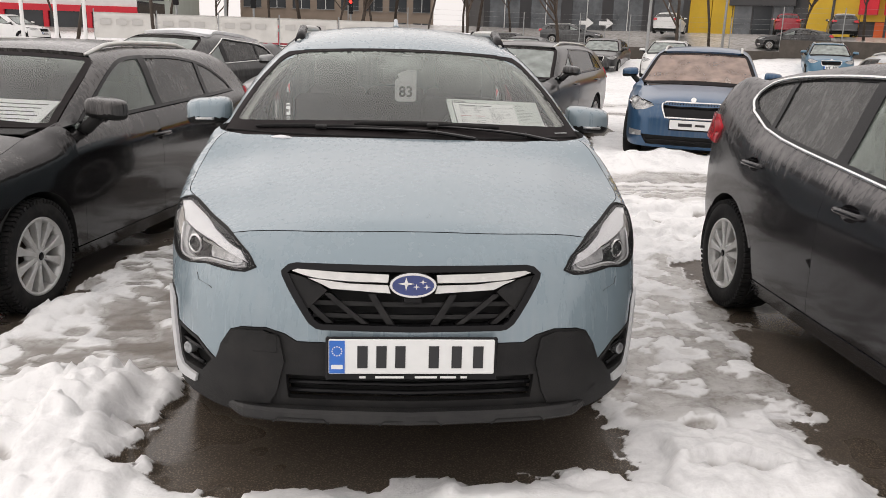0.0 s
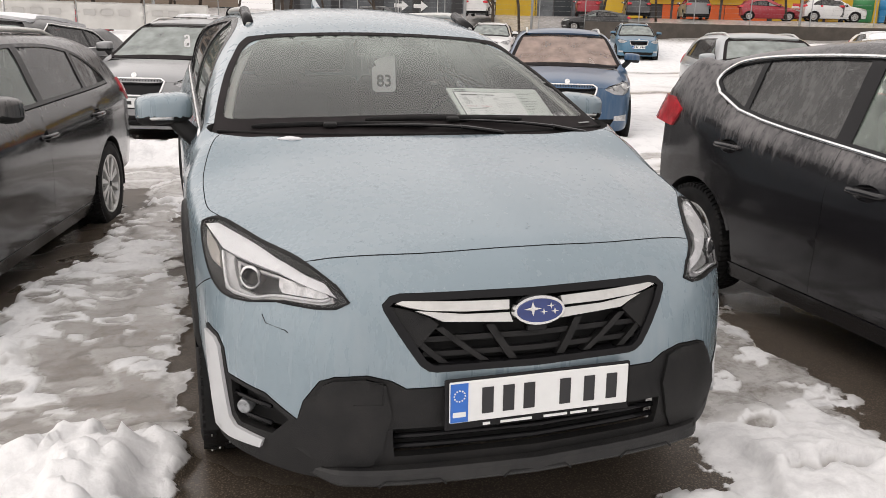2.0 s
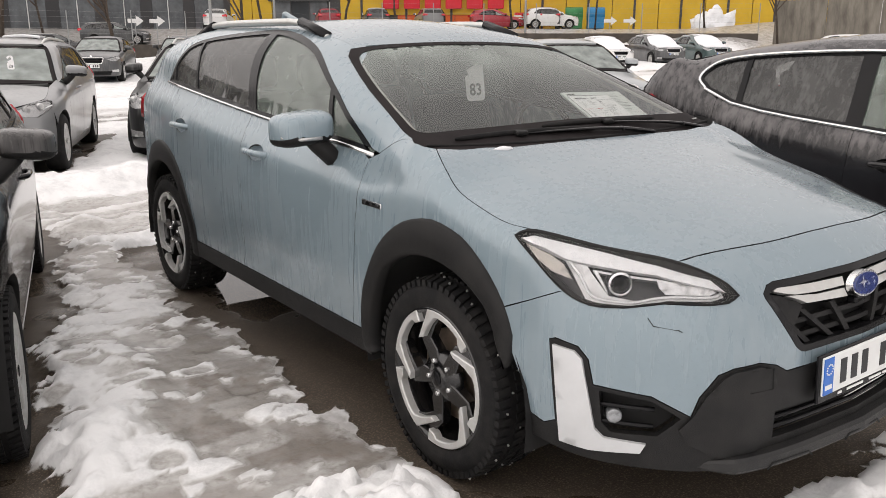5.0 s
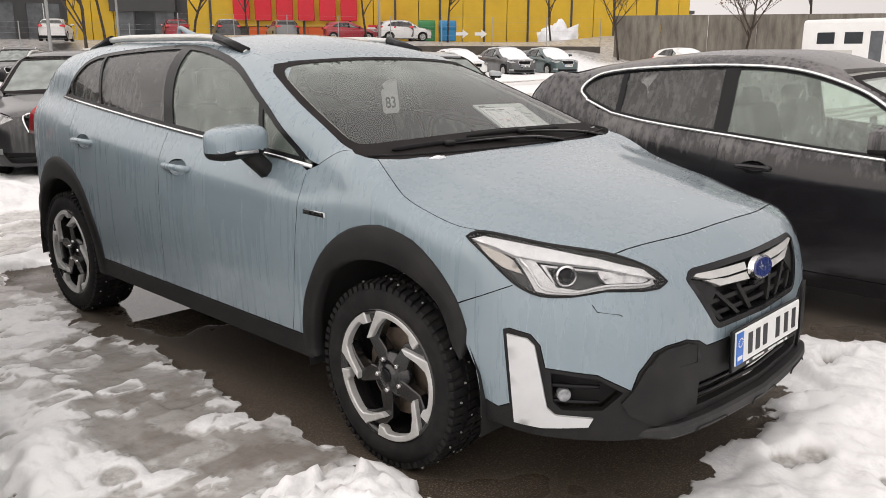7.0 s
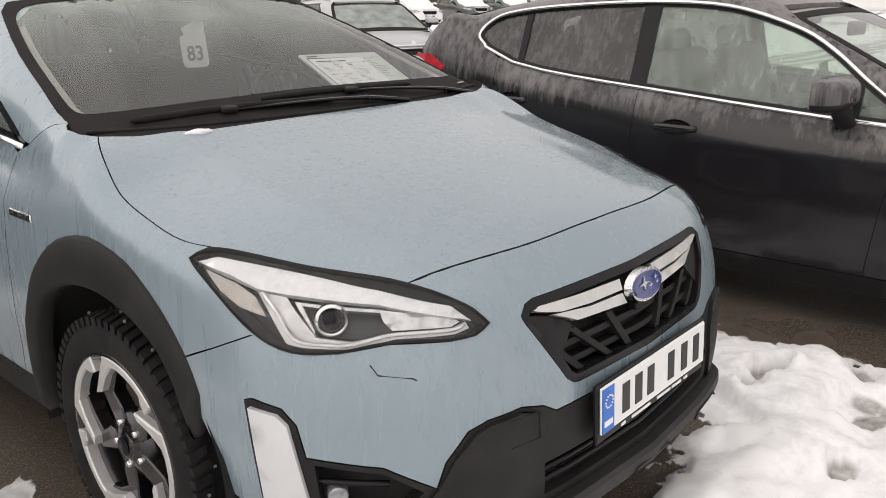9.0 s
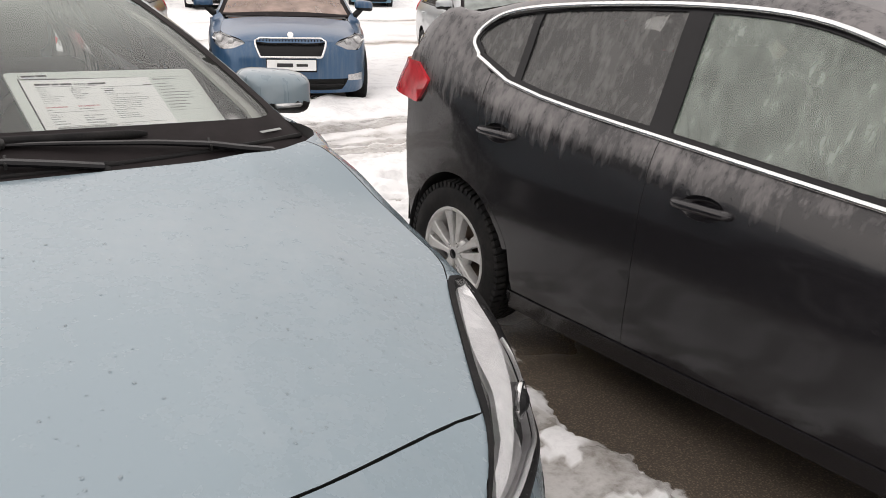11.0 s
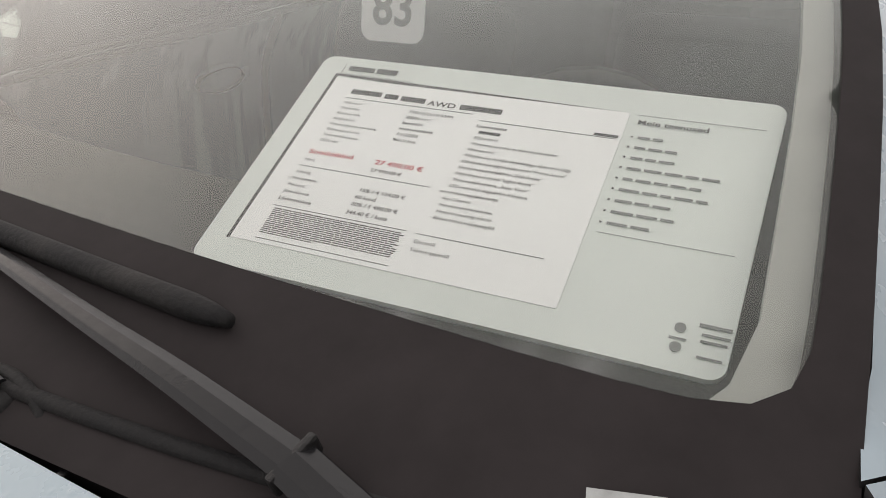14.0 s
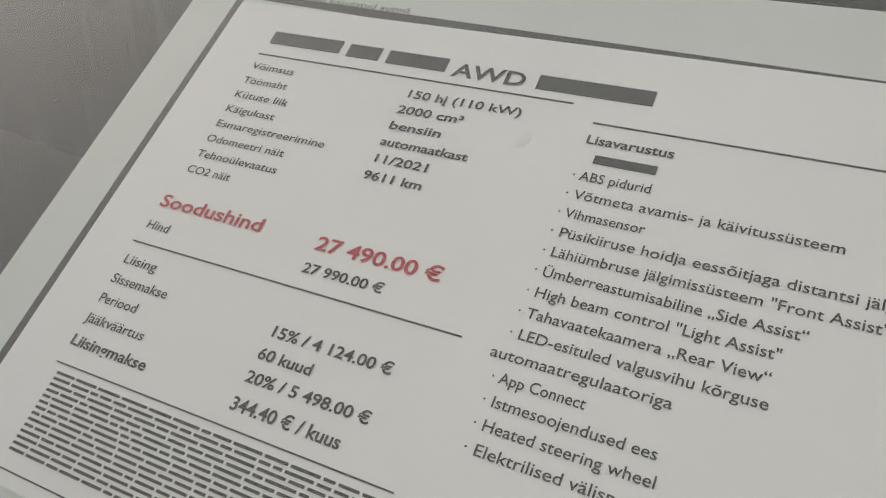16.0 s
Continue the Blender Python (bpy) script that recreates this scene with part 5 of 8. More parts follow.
    np_, nx_ = len(prof), len(xs)
    for i in range(nx_ - 1):
        f += [(i * np_ + k, i * np_ + k + 1, (i + 1) * np_ + k + 1, (i + 1) * np_ + k) for k in range(np_ - 1)]
    lip = mesh_ob("skid_lip", v, f + [tuple(range(np_)), tuple(range((nx_ - 1) * np_, nx_ * np_))[::-1]], M["lip"], car, "dark grey skid lip", smooth=False)
    for cx, w in ((0, 0.1), (-0.35, 0.09), (0.35, 0.09)):
        pts = [(cx - w, 0.299), (cx - w + 0.018, 0.314), (cx + w - 0.018, 0.314), (cx + w, 0.299)]
        mesh_ob("lip_pocket", *tube([(x, float(sh.F0(abs(x))) - 0.0315, z + 0.004) for x, z in pts], 0.003, 5), M["dark"], lip)
    # towing-eye cover outline
    for k in (0, 1):
        x0, x1, z0, z1 = (-0.5, -0.425, 0.53, 0.59)
        pts = [(x0, z0), (x1, z0), (x1, z1), (x0, z1)][k * 1:k * 1 + 3]
        mesh_ob("cover_seam", *tube([(x, float(sh.front(x, z)) - 0.0125, z) for x, z in pts], 0.0016, 4), M["dark"], lower)
    # grille
    g = mesh_ob("grille", *skin(lo, pol, grille, step=step, gap=-0.004, rim=0, offset=-0.06), M["dark"], car, "gloss black grille")
    ring = pol.flat(grille)
    ro = dense(ring, 0.03)
    mesh_ob("grille_frame", *skin(lo, pol, ro, [shrunk(ro, 0.018)], step=0.03, gap=0, rim=0.05, offset=0.001, both=True), M["black"], g)
    for sg in (-1, 1):
        wing = [(-0.38, 0.783), (-0.362, 0.789), (-0.22, 0.783), (-0.075, 0.78), (-0.078, 0.757), (-0.2, 0.758), (-0.3, 0.764), (-0.345, 0.773)]
        wing2 = [(-0.33, 0.765), (-0.2, 0.752), (-0.078, 0.75), (-0.07, 0.726), (-0.258, 0.736), (-0.29, 0.75)]
        cheek = [(-0.395, 0.778), (-0.35, 0.769), (-0.29, 0.746), (-0.27, 0.73), (-0.33, 0.672), (-0.345, 0.69)]
        fl = lambda q: [(x * (-sg), z) for x, z in q]
        mesh_ob("grille_wing", *flat_piece(sh, pol, fl(wing), 0.004, 0.02), M["silver"], g, "wet satin silver grille wing")
        mesh_ob("grille_wing", *flat_piece(sh, pol, fl(wing2), 0.001, 0.02), M["silver"], g, "wet satin silver grille wing")
        mesh_ob("grille_cheek", *flat_piece(sh, pol, fl(cheek), -0.008, 0.03), M["plastic"], g)
        for q in ([(-0.27, 0.722), (-0.15, 0.628)], [(-0.13, 0.722), (-0.07, 0.628)], [(-0.33, 0.69), (-0.26, 0.628)]):
            (xa, za), (xb, zb_) = q
            bar = [(-sg * (xa - 0.012), za), (-sg * (xa + 0.012), za), (-sg * (xb + 0.012), zb_), (-sg * (xb - 0.012), zb_)]
            mesh_ob("grille_brace", *flat_piece(sh, pol, bar, -0.012, 0.03), M["plastic"], g)
    for z, w in ((0.692, 0.335), (0.652, 0.315)):
        bar = [(-w, z - 0.007), (w, z - 0.007), (w, z + 0.007), (-w, z + 0.007)]
        mesh_ob("grille_bar", *flat_piece(sh, pol, bar, -0.022, 0.03), M["plastic"], g)
    # oval badge
    yb = float(sh.front(0, 0.755)) - 0.01
    bm = cyl_bm(1, 0.97, 0.02, 40)
    bm.transform(pose(0, yb, 0.755, 78, 0, 0) @ Matrix.Diagonal((0.075, 0.04, 1, 1)))
    badge = part("badge", bm, M["chrome"], g, "blue oval badge with a chrome rim", smooth=False)
    bm = cyl_bm(1, 0.98, 0.004, 40)
    bm.transform(pose(0, yb - 0.012, 0.757, 78, 0, 0) @ Matrix.Diagonal((0.066, 0.032, 1, 1)))
    part("badge_field", bm, M["navy"], badge)
    for x, z, r in ((-0.022, 0.006, 0.02), (0.03, 0.012, 0.009), (0.01, -0.004, 0.009), (0.042, -0.004, 0.009), (-0.008, -0.018, 0.009), (0.028, -0.016, 0.009)):
        bm = bmesh.new()
        vs = []
        for k in range(8):
            a = math.pi * k / 4
            rr = r if k % 2 == 0 else r * 0.28
            vs.append(bm.verts.new((rr * 1.3 * math.cos(a), rr * math.sin(a), 0.0025)))
        bm.faces.new(vs)
        bm.transform(pose(x, yb - 0.0125, 0.757 + z, 78, 0, 0))
        part("badge_mark", bm, M["chrome"], badge)
    part("camera_pod", box_bm((0.06, 0.03, 0.02), (0, yb + 0.012, 0.704), 0.006), M["black"], g)
    # plate with its holder
    pz, py = 0.536, -0.072
    pl = part("number_plate", box_bm((0.52, 0.008, 0.113), (0, 0, 0), 0.003, 1, pose(0, py, pz, -3)), M["plate"], car, "white number plate with a blue band")
    part("plate_holder", box_bm((0.54, 0.012, 0.142), (0, 0, 0), 0.004, 1, pose(0, py + 0.009, pz - 0.01, -3)), M["black"], pl)
    part("country_band", box_bm((0.048, 0.003, 0.106), (0, 0, 0), 0, 1, pose(-0.234, py - 0.0045, pz, -3)), M["plateblue"], pl)
    part("band_bar", box_bm((0.036, 0.002, 0.014), (0, 0, 0), 0, 1, pose(-0.234, py - 0.0068, pz - 0.032, -3)), M["plate"], pl)
    for i in range(12):
        a = math.pi * i / 6
        part("band_dot", cyl_bm(0.0022, 0.0022, 0.002, 8, pose(-0.234 + 0.015 * math.cos(a), py - 0.0065, pz + 0.02 + 0.015 * math.sin(a), 90)), M["plate"], pl)
    for x in (-0.155, -0.096, -0.037, 0.068, 0.14, 0.208):
        part("plate_bar", box_bm((0.032, 0.002, 0.072), (0, 0, 0), 0.0, 1, pose(x, py - 0.0048, pz, -3)), M["ink"], pl)
    for x, w in ((-0.155, 0.02), (-0.07, 0.09), (0.045, 0.07), (0.115, 0.05), (0.165, 0.02)):
        part("holder_bar", box_bm((w, 0.002, 0.007), (0, 0, 0), 0.0, 1, pose(x, py - 0.0015, pz - 0.069, -3)), M["plate"], pl)
    # headlights
    tops = evenly([hl[0], (-0.522, 0.096, 0.825), hl[1], hl[2], hl[3], hl[4]])
    bots = evenly([hl[0], (-0.53, 0.06, 0.77), hl[7], (-0.672, 0.161, 0.769), hl[6], (-0.791, 0.313, 0.748), hl[5], (-0.84, 0.495, 0.855), hl[4]])
    outline = [tuple(p) for p in tops] + [tuple(p) for p in bots[::-1][1:-1]]
    for sg in (-1, 1):
        mm = (lambda q: q) if sg < 0 else (lambda q: [(-x, y, z) for x, y, z in q])
        lens = mesh_ob("headlight", *skin(lo, pol, mm(outline), step=0.03, gap=0.001, rim=0.03, offset=0.002), M["lens"], car, "clear headlight with a C-shaped light guide")
        lens.visible_shadow = False
        fl = pol.flat(mm(outline))
        fd = dense(fl, 0.02)
        mesh_ob("lamp_seal", *skin(lo, pol, fd, [shrunk(fd, 0.0045)], step=0.02, gap=0, rim=0.04, offset=0.0035, both=True), M["rubber"], lens)
        mesh_ob("lamp_bucket", *skin(lo, pol, mm(outline), step=0.03, gap=0.004, rim=0, offset=-0.05), M["lampdark"], lens)
        for nm, loop_, off, ma in (
            ("light_guide", [(-0.828, 0.555, 0.898), (-0.795, 0.534, 0.904), (-0.73, 0.406, 0.884), (-0.641, 0.221, 0.859), (-0.551, 0.108, 0.828), (-0.526, 0.074, 0.797), (-0.545, 0.09, 0.805), (-0.653, 0.209, 0.838), (-0.757, 0.36, 0.853), (-0.795, 0.405, 0.86), (-0.812, 0.47, 0.88)], -0.004, "lampwhite"),
            ("light_frame", [(-0.796, 0.405, 0.858), (-0.757, 0.36, 0.851), (-0.764, 0.31, 0.81), (-0.757, 0.28, 0.778), (-0.72, 0.221, 0.772), (-0.66, 0.165, 0.789), (-0.566, 0.085, 0.791), (-0.536, 0.08, 0.799), (-0.532, 0.075, 0.785), (-0.566, 0.085, 0.778), (-0.66, 0.158, 0.777), (-0.717, 0.21, 0.758), (-0.779, 0.295, 0.757), (-0.796, 0.326, 0.763), (-0.799, 0.376, 0.829)], -0.009, "lampframe"),
            ("reflector", [(-0.655, 0.205, 0.833), (-0.556, 0.104, 0.814), (-0.545, 0.085, 0.8), (-0.566, 0.09, 0.793), (-0.66, 0.165, 0.793), (-0.668, 0.18, 0.81)], -0.014, "lampsilver"),
            ("side_reflector", [(-0.829, 0.534, 0.891), (-0.808, 0.453, 0.87), (-0.803, 0.407, 0.85), (-0.806, 0.371, 0.812), (-0.827, 0.429, 0.825), (-0.837, 0.479, 0.851)], -0.01, "lampgrain"),
            ("inner_step", [(-0.752, 0.345, 0.846), (-0.655, 0.2, 0.834), (-0.655, 0.19, 0.828), (-0.745, 0.33, 0.839), (-0.752, 0.29, 0.79), (-0.757, 0.285, 0.782)], -0.016, "lampsilver"),
        ):
            mesh_ob(nm, *skin(lo, pol, mm(loop_), step=0.022, gap=0, rim=0.012, offset=off), M[ma], lens)
        c = np.array((-0.728, 0.262, 0.808))
        d = np.array((-0.62, -0.78, 0.05))
        base = c - d * 0.03
        side_ = lambda q: (q[0] if sg < 0 else -q[0], q[1], q[2])
        aim = look(side_(base), side_(c + d))
        part("projector", cyl_bm(0.03, 0.03, 0.05, 24, aim, 0.005), M["lampdark"], lens, smooth=True)
        bm = bmesh.new()
        bmesh.ops.create_uvsphere(bm, u_segments=20, v_segments=12, radius=0.026)
        bm.transform(Matrix.Translation(side_(c - d * 0.015)))
        part("projector_lens", bm, M["black"], lens, smooth=True)
        ring3 = [tuple(Vector(side_(c - d * 0.004)) + aim.to_3x3() @ Vector((0.029 * math.cos(a), 0.029 * math.sin(a), 0))) for a in np.linspace(0, 2 * math.pi, 25)]
        mesh_ob("projector_ring", *tube(ring3, 0.005, 6), M["chrome"], lens)
        edge_line = [(-0.79, 0.39, 0.852), (-0.786, 0.35, 0.82), (-0.779, 0.31, 0.772), (-0.745, 0.25, 0.765), (-0.717, 0.216, 0.767), (-0.66, 0.162, 0.784), (-0.566, 0.085, 0.785), (-0.54, 0.078, 0.793)]
        line3 = cast(lo, *pol.rays(pol.flat(evenly(mm(edge_line), 30))))
        mesh_ob("light_line", *tube(line3 + np.array((0, 0.005, 0)), 0.004, 6), M["lampwhite"], lens)
        # fins, fog lamps
        fin = [(-0.841, 0.391, 0.626), (-0.818, 0.333, 0.62), (-0.809, 0.312, 0.6), (-0.798, 0.264, 0.405), (-0.784, 0.242, 0.383), (-0.711, 0.157, 0.38), (-0.724, 0.162, 0.351), (-0.802, 0.28, 0.336), (-0.825, 0.366, 0.34)]
        mesh_ob("bumper_fin", *skin(lo, pol, mm(fin), step=0.03, gap=0, rim=0.014, offset=0.012), M["finsilver"], car, "silver painted bumper fin")
        fg = mm(fog)
        mesh_ob("fog_recess", *skin(lo, pol, fg, step=0.03, gap=-0.004, rim=0, offset=-0.05), M["dark"], lower)
        fx = sg * 0.752
        fy = float(sh.front(0.752, 0.445)) + 0.03
        part("fog_light", cyl_bm(0.024, 0.021, 0.03, 22, pose(fx, fy, 0.445, 90, 0, sg * 38), 0.004), M["fog"], lower, smooth=True)
        for z in (0.475, 0.425):
            xs = np.linspace(0.69, 0.79, 5)
            mesh_ob("fog_slat", *tube([(sg * x, float(sh.front(x, z)) + 0.02, z) for x in xs], 0.007, 5), M["black"], lower)
        # washer flap seam
        pts = [(0.705, 0.73), (0.698, 0.71), (0.652, 0.702), (0.647, 0.698)]
        mesh_ob("washer_seam", *tube([(sg * x, float(sh.front(x, z)) + 0.0005, z) for x, z in pts], 0.0016, 4), M["dark"], car)


XV["nose"] = nose_xv


def build_xv():
    body = paint("pale_blue_grey_paint", (0.218, 0.281, 0.319), 0.2, (0.4, 0.425, 0.44), 0.26, 0.12, 0.65, 0.1)
    s = dict(XV, handle_mat=body)
    car, sh = car_body("car", "pale blue-grey crossover with black cladding and wet paint", pose(0, 0, 0), s, body, style="xv", step=0.034, chrome_dlo="belt", detail=2)
    lo = sh.lower
    # wheel arch cladding
    for y, a0, a1 in ((s["yf"], 24, 184), (s["yr"], -6, 178)):
        cz = s["tyre"]
        n = 30
        v, f = [], []
        for i, a in enumerate(np.linspace(a0, a1, n)):
            ca, sa = math.cos(radians(a)), math.sin(radians(a))
            far_out = float(np.interp(a if y < 2 else 180 - a, [0, 24, 28, 32, 45, 58, 72, 90, 108, 128, 143, 172, 190], [0.38, 0.39, 0.425, 0.462, 0.494, 0.518, 0.543, 0.551, 0.539, 0.512, 0.485, 0.466, 0.46]))
            if y > 2 and a > 140:
                far_out = 0.49
            r0 = max(0.385, min(0.426, far_out - 0.078))
            wide = far_out - r0 if far_out > 0.4 else 0.006
            ring = []
            for r, o in ((r0, -0.03), (r0, 0.008), (r0 + 0.012, 0.016), (r0 + wide - 0.008, 0.012), (r0 + wide, 0.004), (r0 + wide, -0.02)):
                yy, zz = y - r * ca, cz + r * sa
                x = float(sh.S(yy, max(zz, 0.3)))
                if yy < 0.62:
                    x = min(x, 0.868 - 0.1 * (0.62 - yy))
                ring.append((-(x + o), yy, zz))
            v += ring
        for i in range(n - 1):
            f += [(i * 6 + k, i * 6 + k + 1, (i + 1) * 6 + k + 1, (i + 1) * 6 + k) for k in range(5)]
        f += [tuple(range(6)), tuple(range((n - 1) * 6, n * 6))[::-1]]
        sided(car, "arch_cladding", (v, f), M["plastic"], "grained black wheel arch cladding")
    # badge on the wing, repeater in the mirror, antenna fin
    for sg in (-1, 1):
        x = float(sh.S(1.29, 0.88))
        bd = part("wing_badge", box_bm((0.006, 0.13, 0.022), (sg * (x + 0.002), 1.285, 0.882), 0.003, 1), M["chrome"], car)
        for i in (0, 2, 4):
            part("badge_bar", box_bm((0.002, 0.014, 0.006), (sg * (x + 0.0055), 1.245 + i * 0.02, 0.884)), M["ink"], bd)
        mx = float(sh.S(1.68, 1.06))
        mesh_ob("mirror_repeater", *tube([(sg * (mx + 0.1), 1.585, 1.088), (sg * (mx + 0.18), 1.6, 1.086), (sg * (mx + 0.235), 1.65, 1.09)], 0.009, 6, 0.8), M["lampsilver"], car)
    fin_pts = smooth_line([(0, 3.55, 1.545), (0, 3.65, 1.575), (0, 3.74, 1.6), (0, 3.77, 1.55)], 5)
    mesh_ob("roof_antenna", *tube(fin_pts, 0.022, 8, 1.0, np.linspace(1, 0.5, len(fin_pts))), body, car)
    # pale pillar trims behind the screen, a sticker strip on its printed band
    def in_from_edge(z, d):
        x = float(sh.S(float(sh.screen(0.7, z)), z)) - d
        return (x, float(sh.screen(x, z)), z)

    zs = np.linspace(1.16, 1.43, 8)
    trim = [in_from_edge(z, 0.036) for z in zs] + [in_from_edge(z, 0.078) for z in zs[::-1]] + [in_from_edge(1.14, 0.088), in_from_edge(1.122, 0.12), in_from_edge(1.114, 0.11), in_from_edge(1.122, 0.07), in_from_edge(1.14, 0.045)]
    for sg in (-1, 1):
        mesh_ob("pillar_trim", *skin(sh.upper, Chart("screen"), [(sg * x, y, z) for x, y, z in trim], step=0.03, gap=0, rim=0.01, offset=-0.022), M["beige"], car)
    part("sticker_strip", box_bm((0.062, 0.008, 0.0012), (0, 0, 0), 0, 1, pose(0.691, 1.128, 1.11, 20, 0, 21)), M["strip"], car)
    top_band = [(-0.24, 1.452), (-0.17, 1.435), (-0.11, 1.415), (0.11, 1.415), (0.17, 1.435), (0.24, 1.452)]
    mesh_ob("sensor_band", *skin(sh.upper, Chart("screen"), [(x, float(sh.screen(x, z)), z) for x, z in top_band], step=0.04, gap=0, rim=0, offset=-0.006), M["frit"], car)
    # wipers: flat arm with a knuckle, beam blade in a holder, round pivot cap
    def on_glass(x, z, up_=0.0):
        return (x, float(sh.screen(x, z)) - up_, z + up_ * 0.4)

    for arm, blade, knuckle in (
        ([(0.66, 1.076), (0.6, 1.083), (0.525, 1.094), (0.42, 1.104), (0.335, 1.11), (0.21, 1.118), (0.12, 1.122)], [(0.415, 1.12), (0.3, 1.123), (0.1, 1.127), (-0.1, 1.127), (-0.22, 1.124)], 2),
        ([(0.3, 1.082), (0.22, 1.09), (0.134, 1.098), (0.0, 1.104), (-0.16, 1.107), (-0.36, 1.108)], [(0.02, 1.108), (-0.2, 1.112), (-0.42, 1.112), (-0.64, 1.105)], 2),
    ):
        line = [on_glass(x, z, 0.012 + 0.014 * math.sin(math.pi * k / (len(arm) - 1))) for k, (x, z) in enumerate(arm)]
        w = mesh_ob("wiper_arm", *tube(smooth_line(line[:knuckle + 1], 5), 0.016, 8, 0.5), M["black"], car, smooth=False)
        mesh_ob("arm_tip", *tube(smooth_line(line[knuckle:], 5), 0.0085, 8, 0.5, np.linspace(1.7, 0.8, 5 * (len(line) - knuckle - 1) + 1)), M["black"], w, smooth=False)
        part("arm_knuckle", box_bm((0.006, 0.034, 0.014), (0, 0, 0), 0.002, 2, pose(*line[knuckle], 20, 0, -8)), M["plastic"], w)
        part("pivot_cap", cyl_bm(0.019, 0.016, 0.026, 20, pose(line[0][0], line[0][1] + 0.005, line[0][2] - 0.014, 12, 0, 0), 0.006), M["rubber"], w, smooth=True)
        bl = smooth_line([on_glass(x, z, 0.014) for x, z in blade], 6)
        mesh_ob("wiper_blade", *tube(bl, 0.009, 8, 1.1, np.interp(np.linspace(0, 1, len(bl)), [0, 0.06, 0.94, 1], [0.5, 1, 1, 0.5])), M["rubber"], w)
        part("blade_holder", box_bm((0.05, 0.022, 0.018), (0, 0, 0), 0.006, 2, pose(*on_glass(*arm[-1], 0.022), 20, 0, -4)), M["plastic"], w)
    # cowl grille between bonnet and glass, with ribs, a washer hose and the rubber lip of the pane
    lipz = [(x, 1.083 + 0.012 * (abs(x) / 0.78) ** 3) for x in np.linspace(-0.76, 0.76, 25)]
    mesh_ob("screen_lip", *tube([on_glass(x, z, 0.004) for x, z in lipz], 0.006, 6), M["rubber"], car)
    for k in range(26):
        x = -0.62 + 0.048 * k
        part("cowl_rib", box_bm((0.006, 0.06, 0.006), (x, 1.018 + 0.09 * x * x, 1.068), 0.001, 1), M["black"], car)
    hose = smooth_line([(0.36, 1.03, 1.062), (0.33, 1.045, 1.085), (0.28, 1.05, 1.088), (0.24, 1.04, 1.07), (0.2, 1.03, 1.06)], 6)
    mesh_ob("washer_hose", *tube(hose, 0.005, 8), M["rubber"], car)
    part("washer_jet", box_bm((0.04, 0.025, 0.02), (0.3, 1.03, 1.066), 0.007, 2), M["plastic"], car)
    return car, sh


xv_car, xv = build_xv()


# ---- the other cars ----
# black estate beside the crossover
leon = base_spec(L=4.55, W=0.91, H=1.45, wb=2.64, fo=0.88, hood=0.985, wsy=1.12, wst=1.98, roof_end=4.0, belt0=0.955, belt1=1.03, tip=3.9, rake=0.35, tyre=0.316, rim=0.215)
leon.update(rail=(2.05, 3.6, "silver"), spin=4, belt_y0=1.36, dlo_top=[(1.42, 0.985), (1.75, 1.14), (2.05, 1.28), (2.3, 1.345), (2.7, 1.352), (3.12, 1.33), (3.5, 1.26), (3.8, 1.13), (3.88, 1.05)],
            panes=[(1.0, 2.36, "sideglass"), (2.45, 3.2, "privacy"), (3.26, 4.2, "privacy")], pane_slant=0.2, mirror=(1.5, 1.04), handles=[(2.33, 0.83), (3.28, 0.86)])
leon_paint = paint("black_paint_with_salt", (0.007, 0.0065, 0.007), 0.45, (0.17, 0.16, 0.155), 0.16, 0.0, 0.35, 0.12, top=0.9, spec=0.38)
leon_car, leon_shape = car_body("car", "black estate car with silver roof rails and salt streaks", pose(-3.0, 1.35, -0.05, 0, 0, -12), leon, leon_paint, style="ten", step=0.05, detail=2, glassy=("wsglass", "sideglass"))

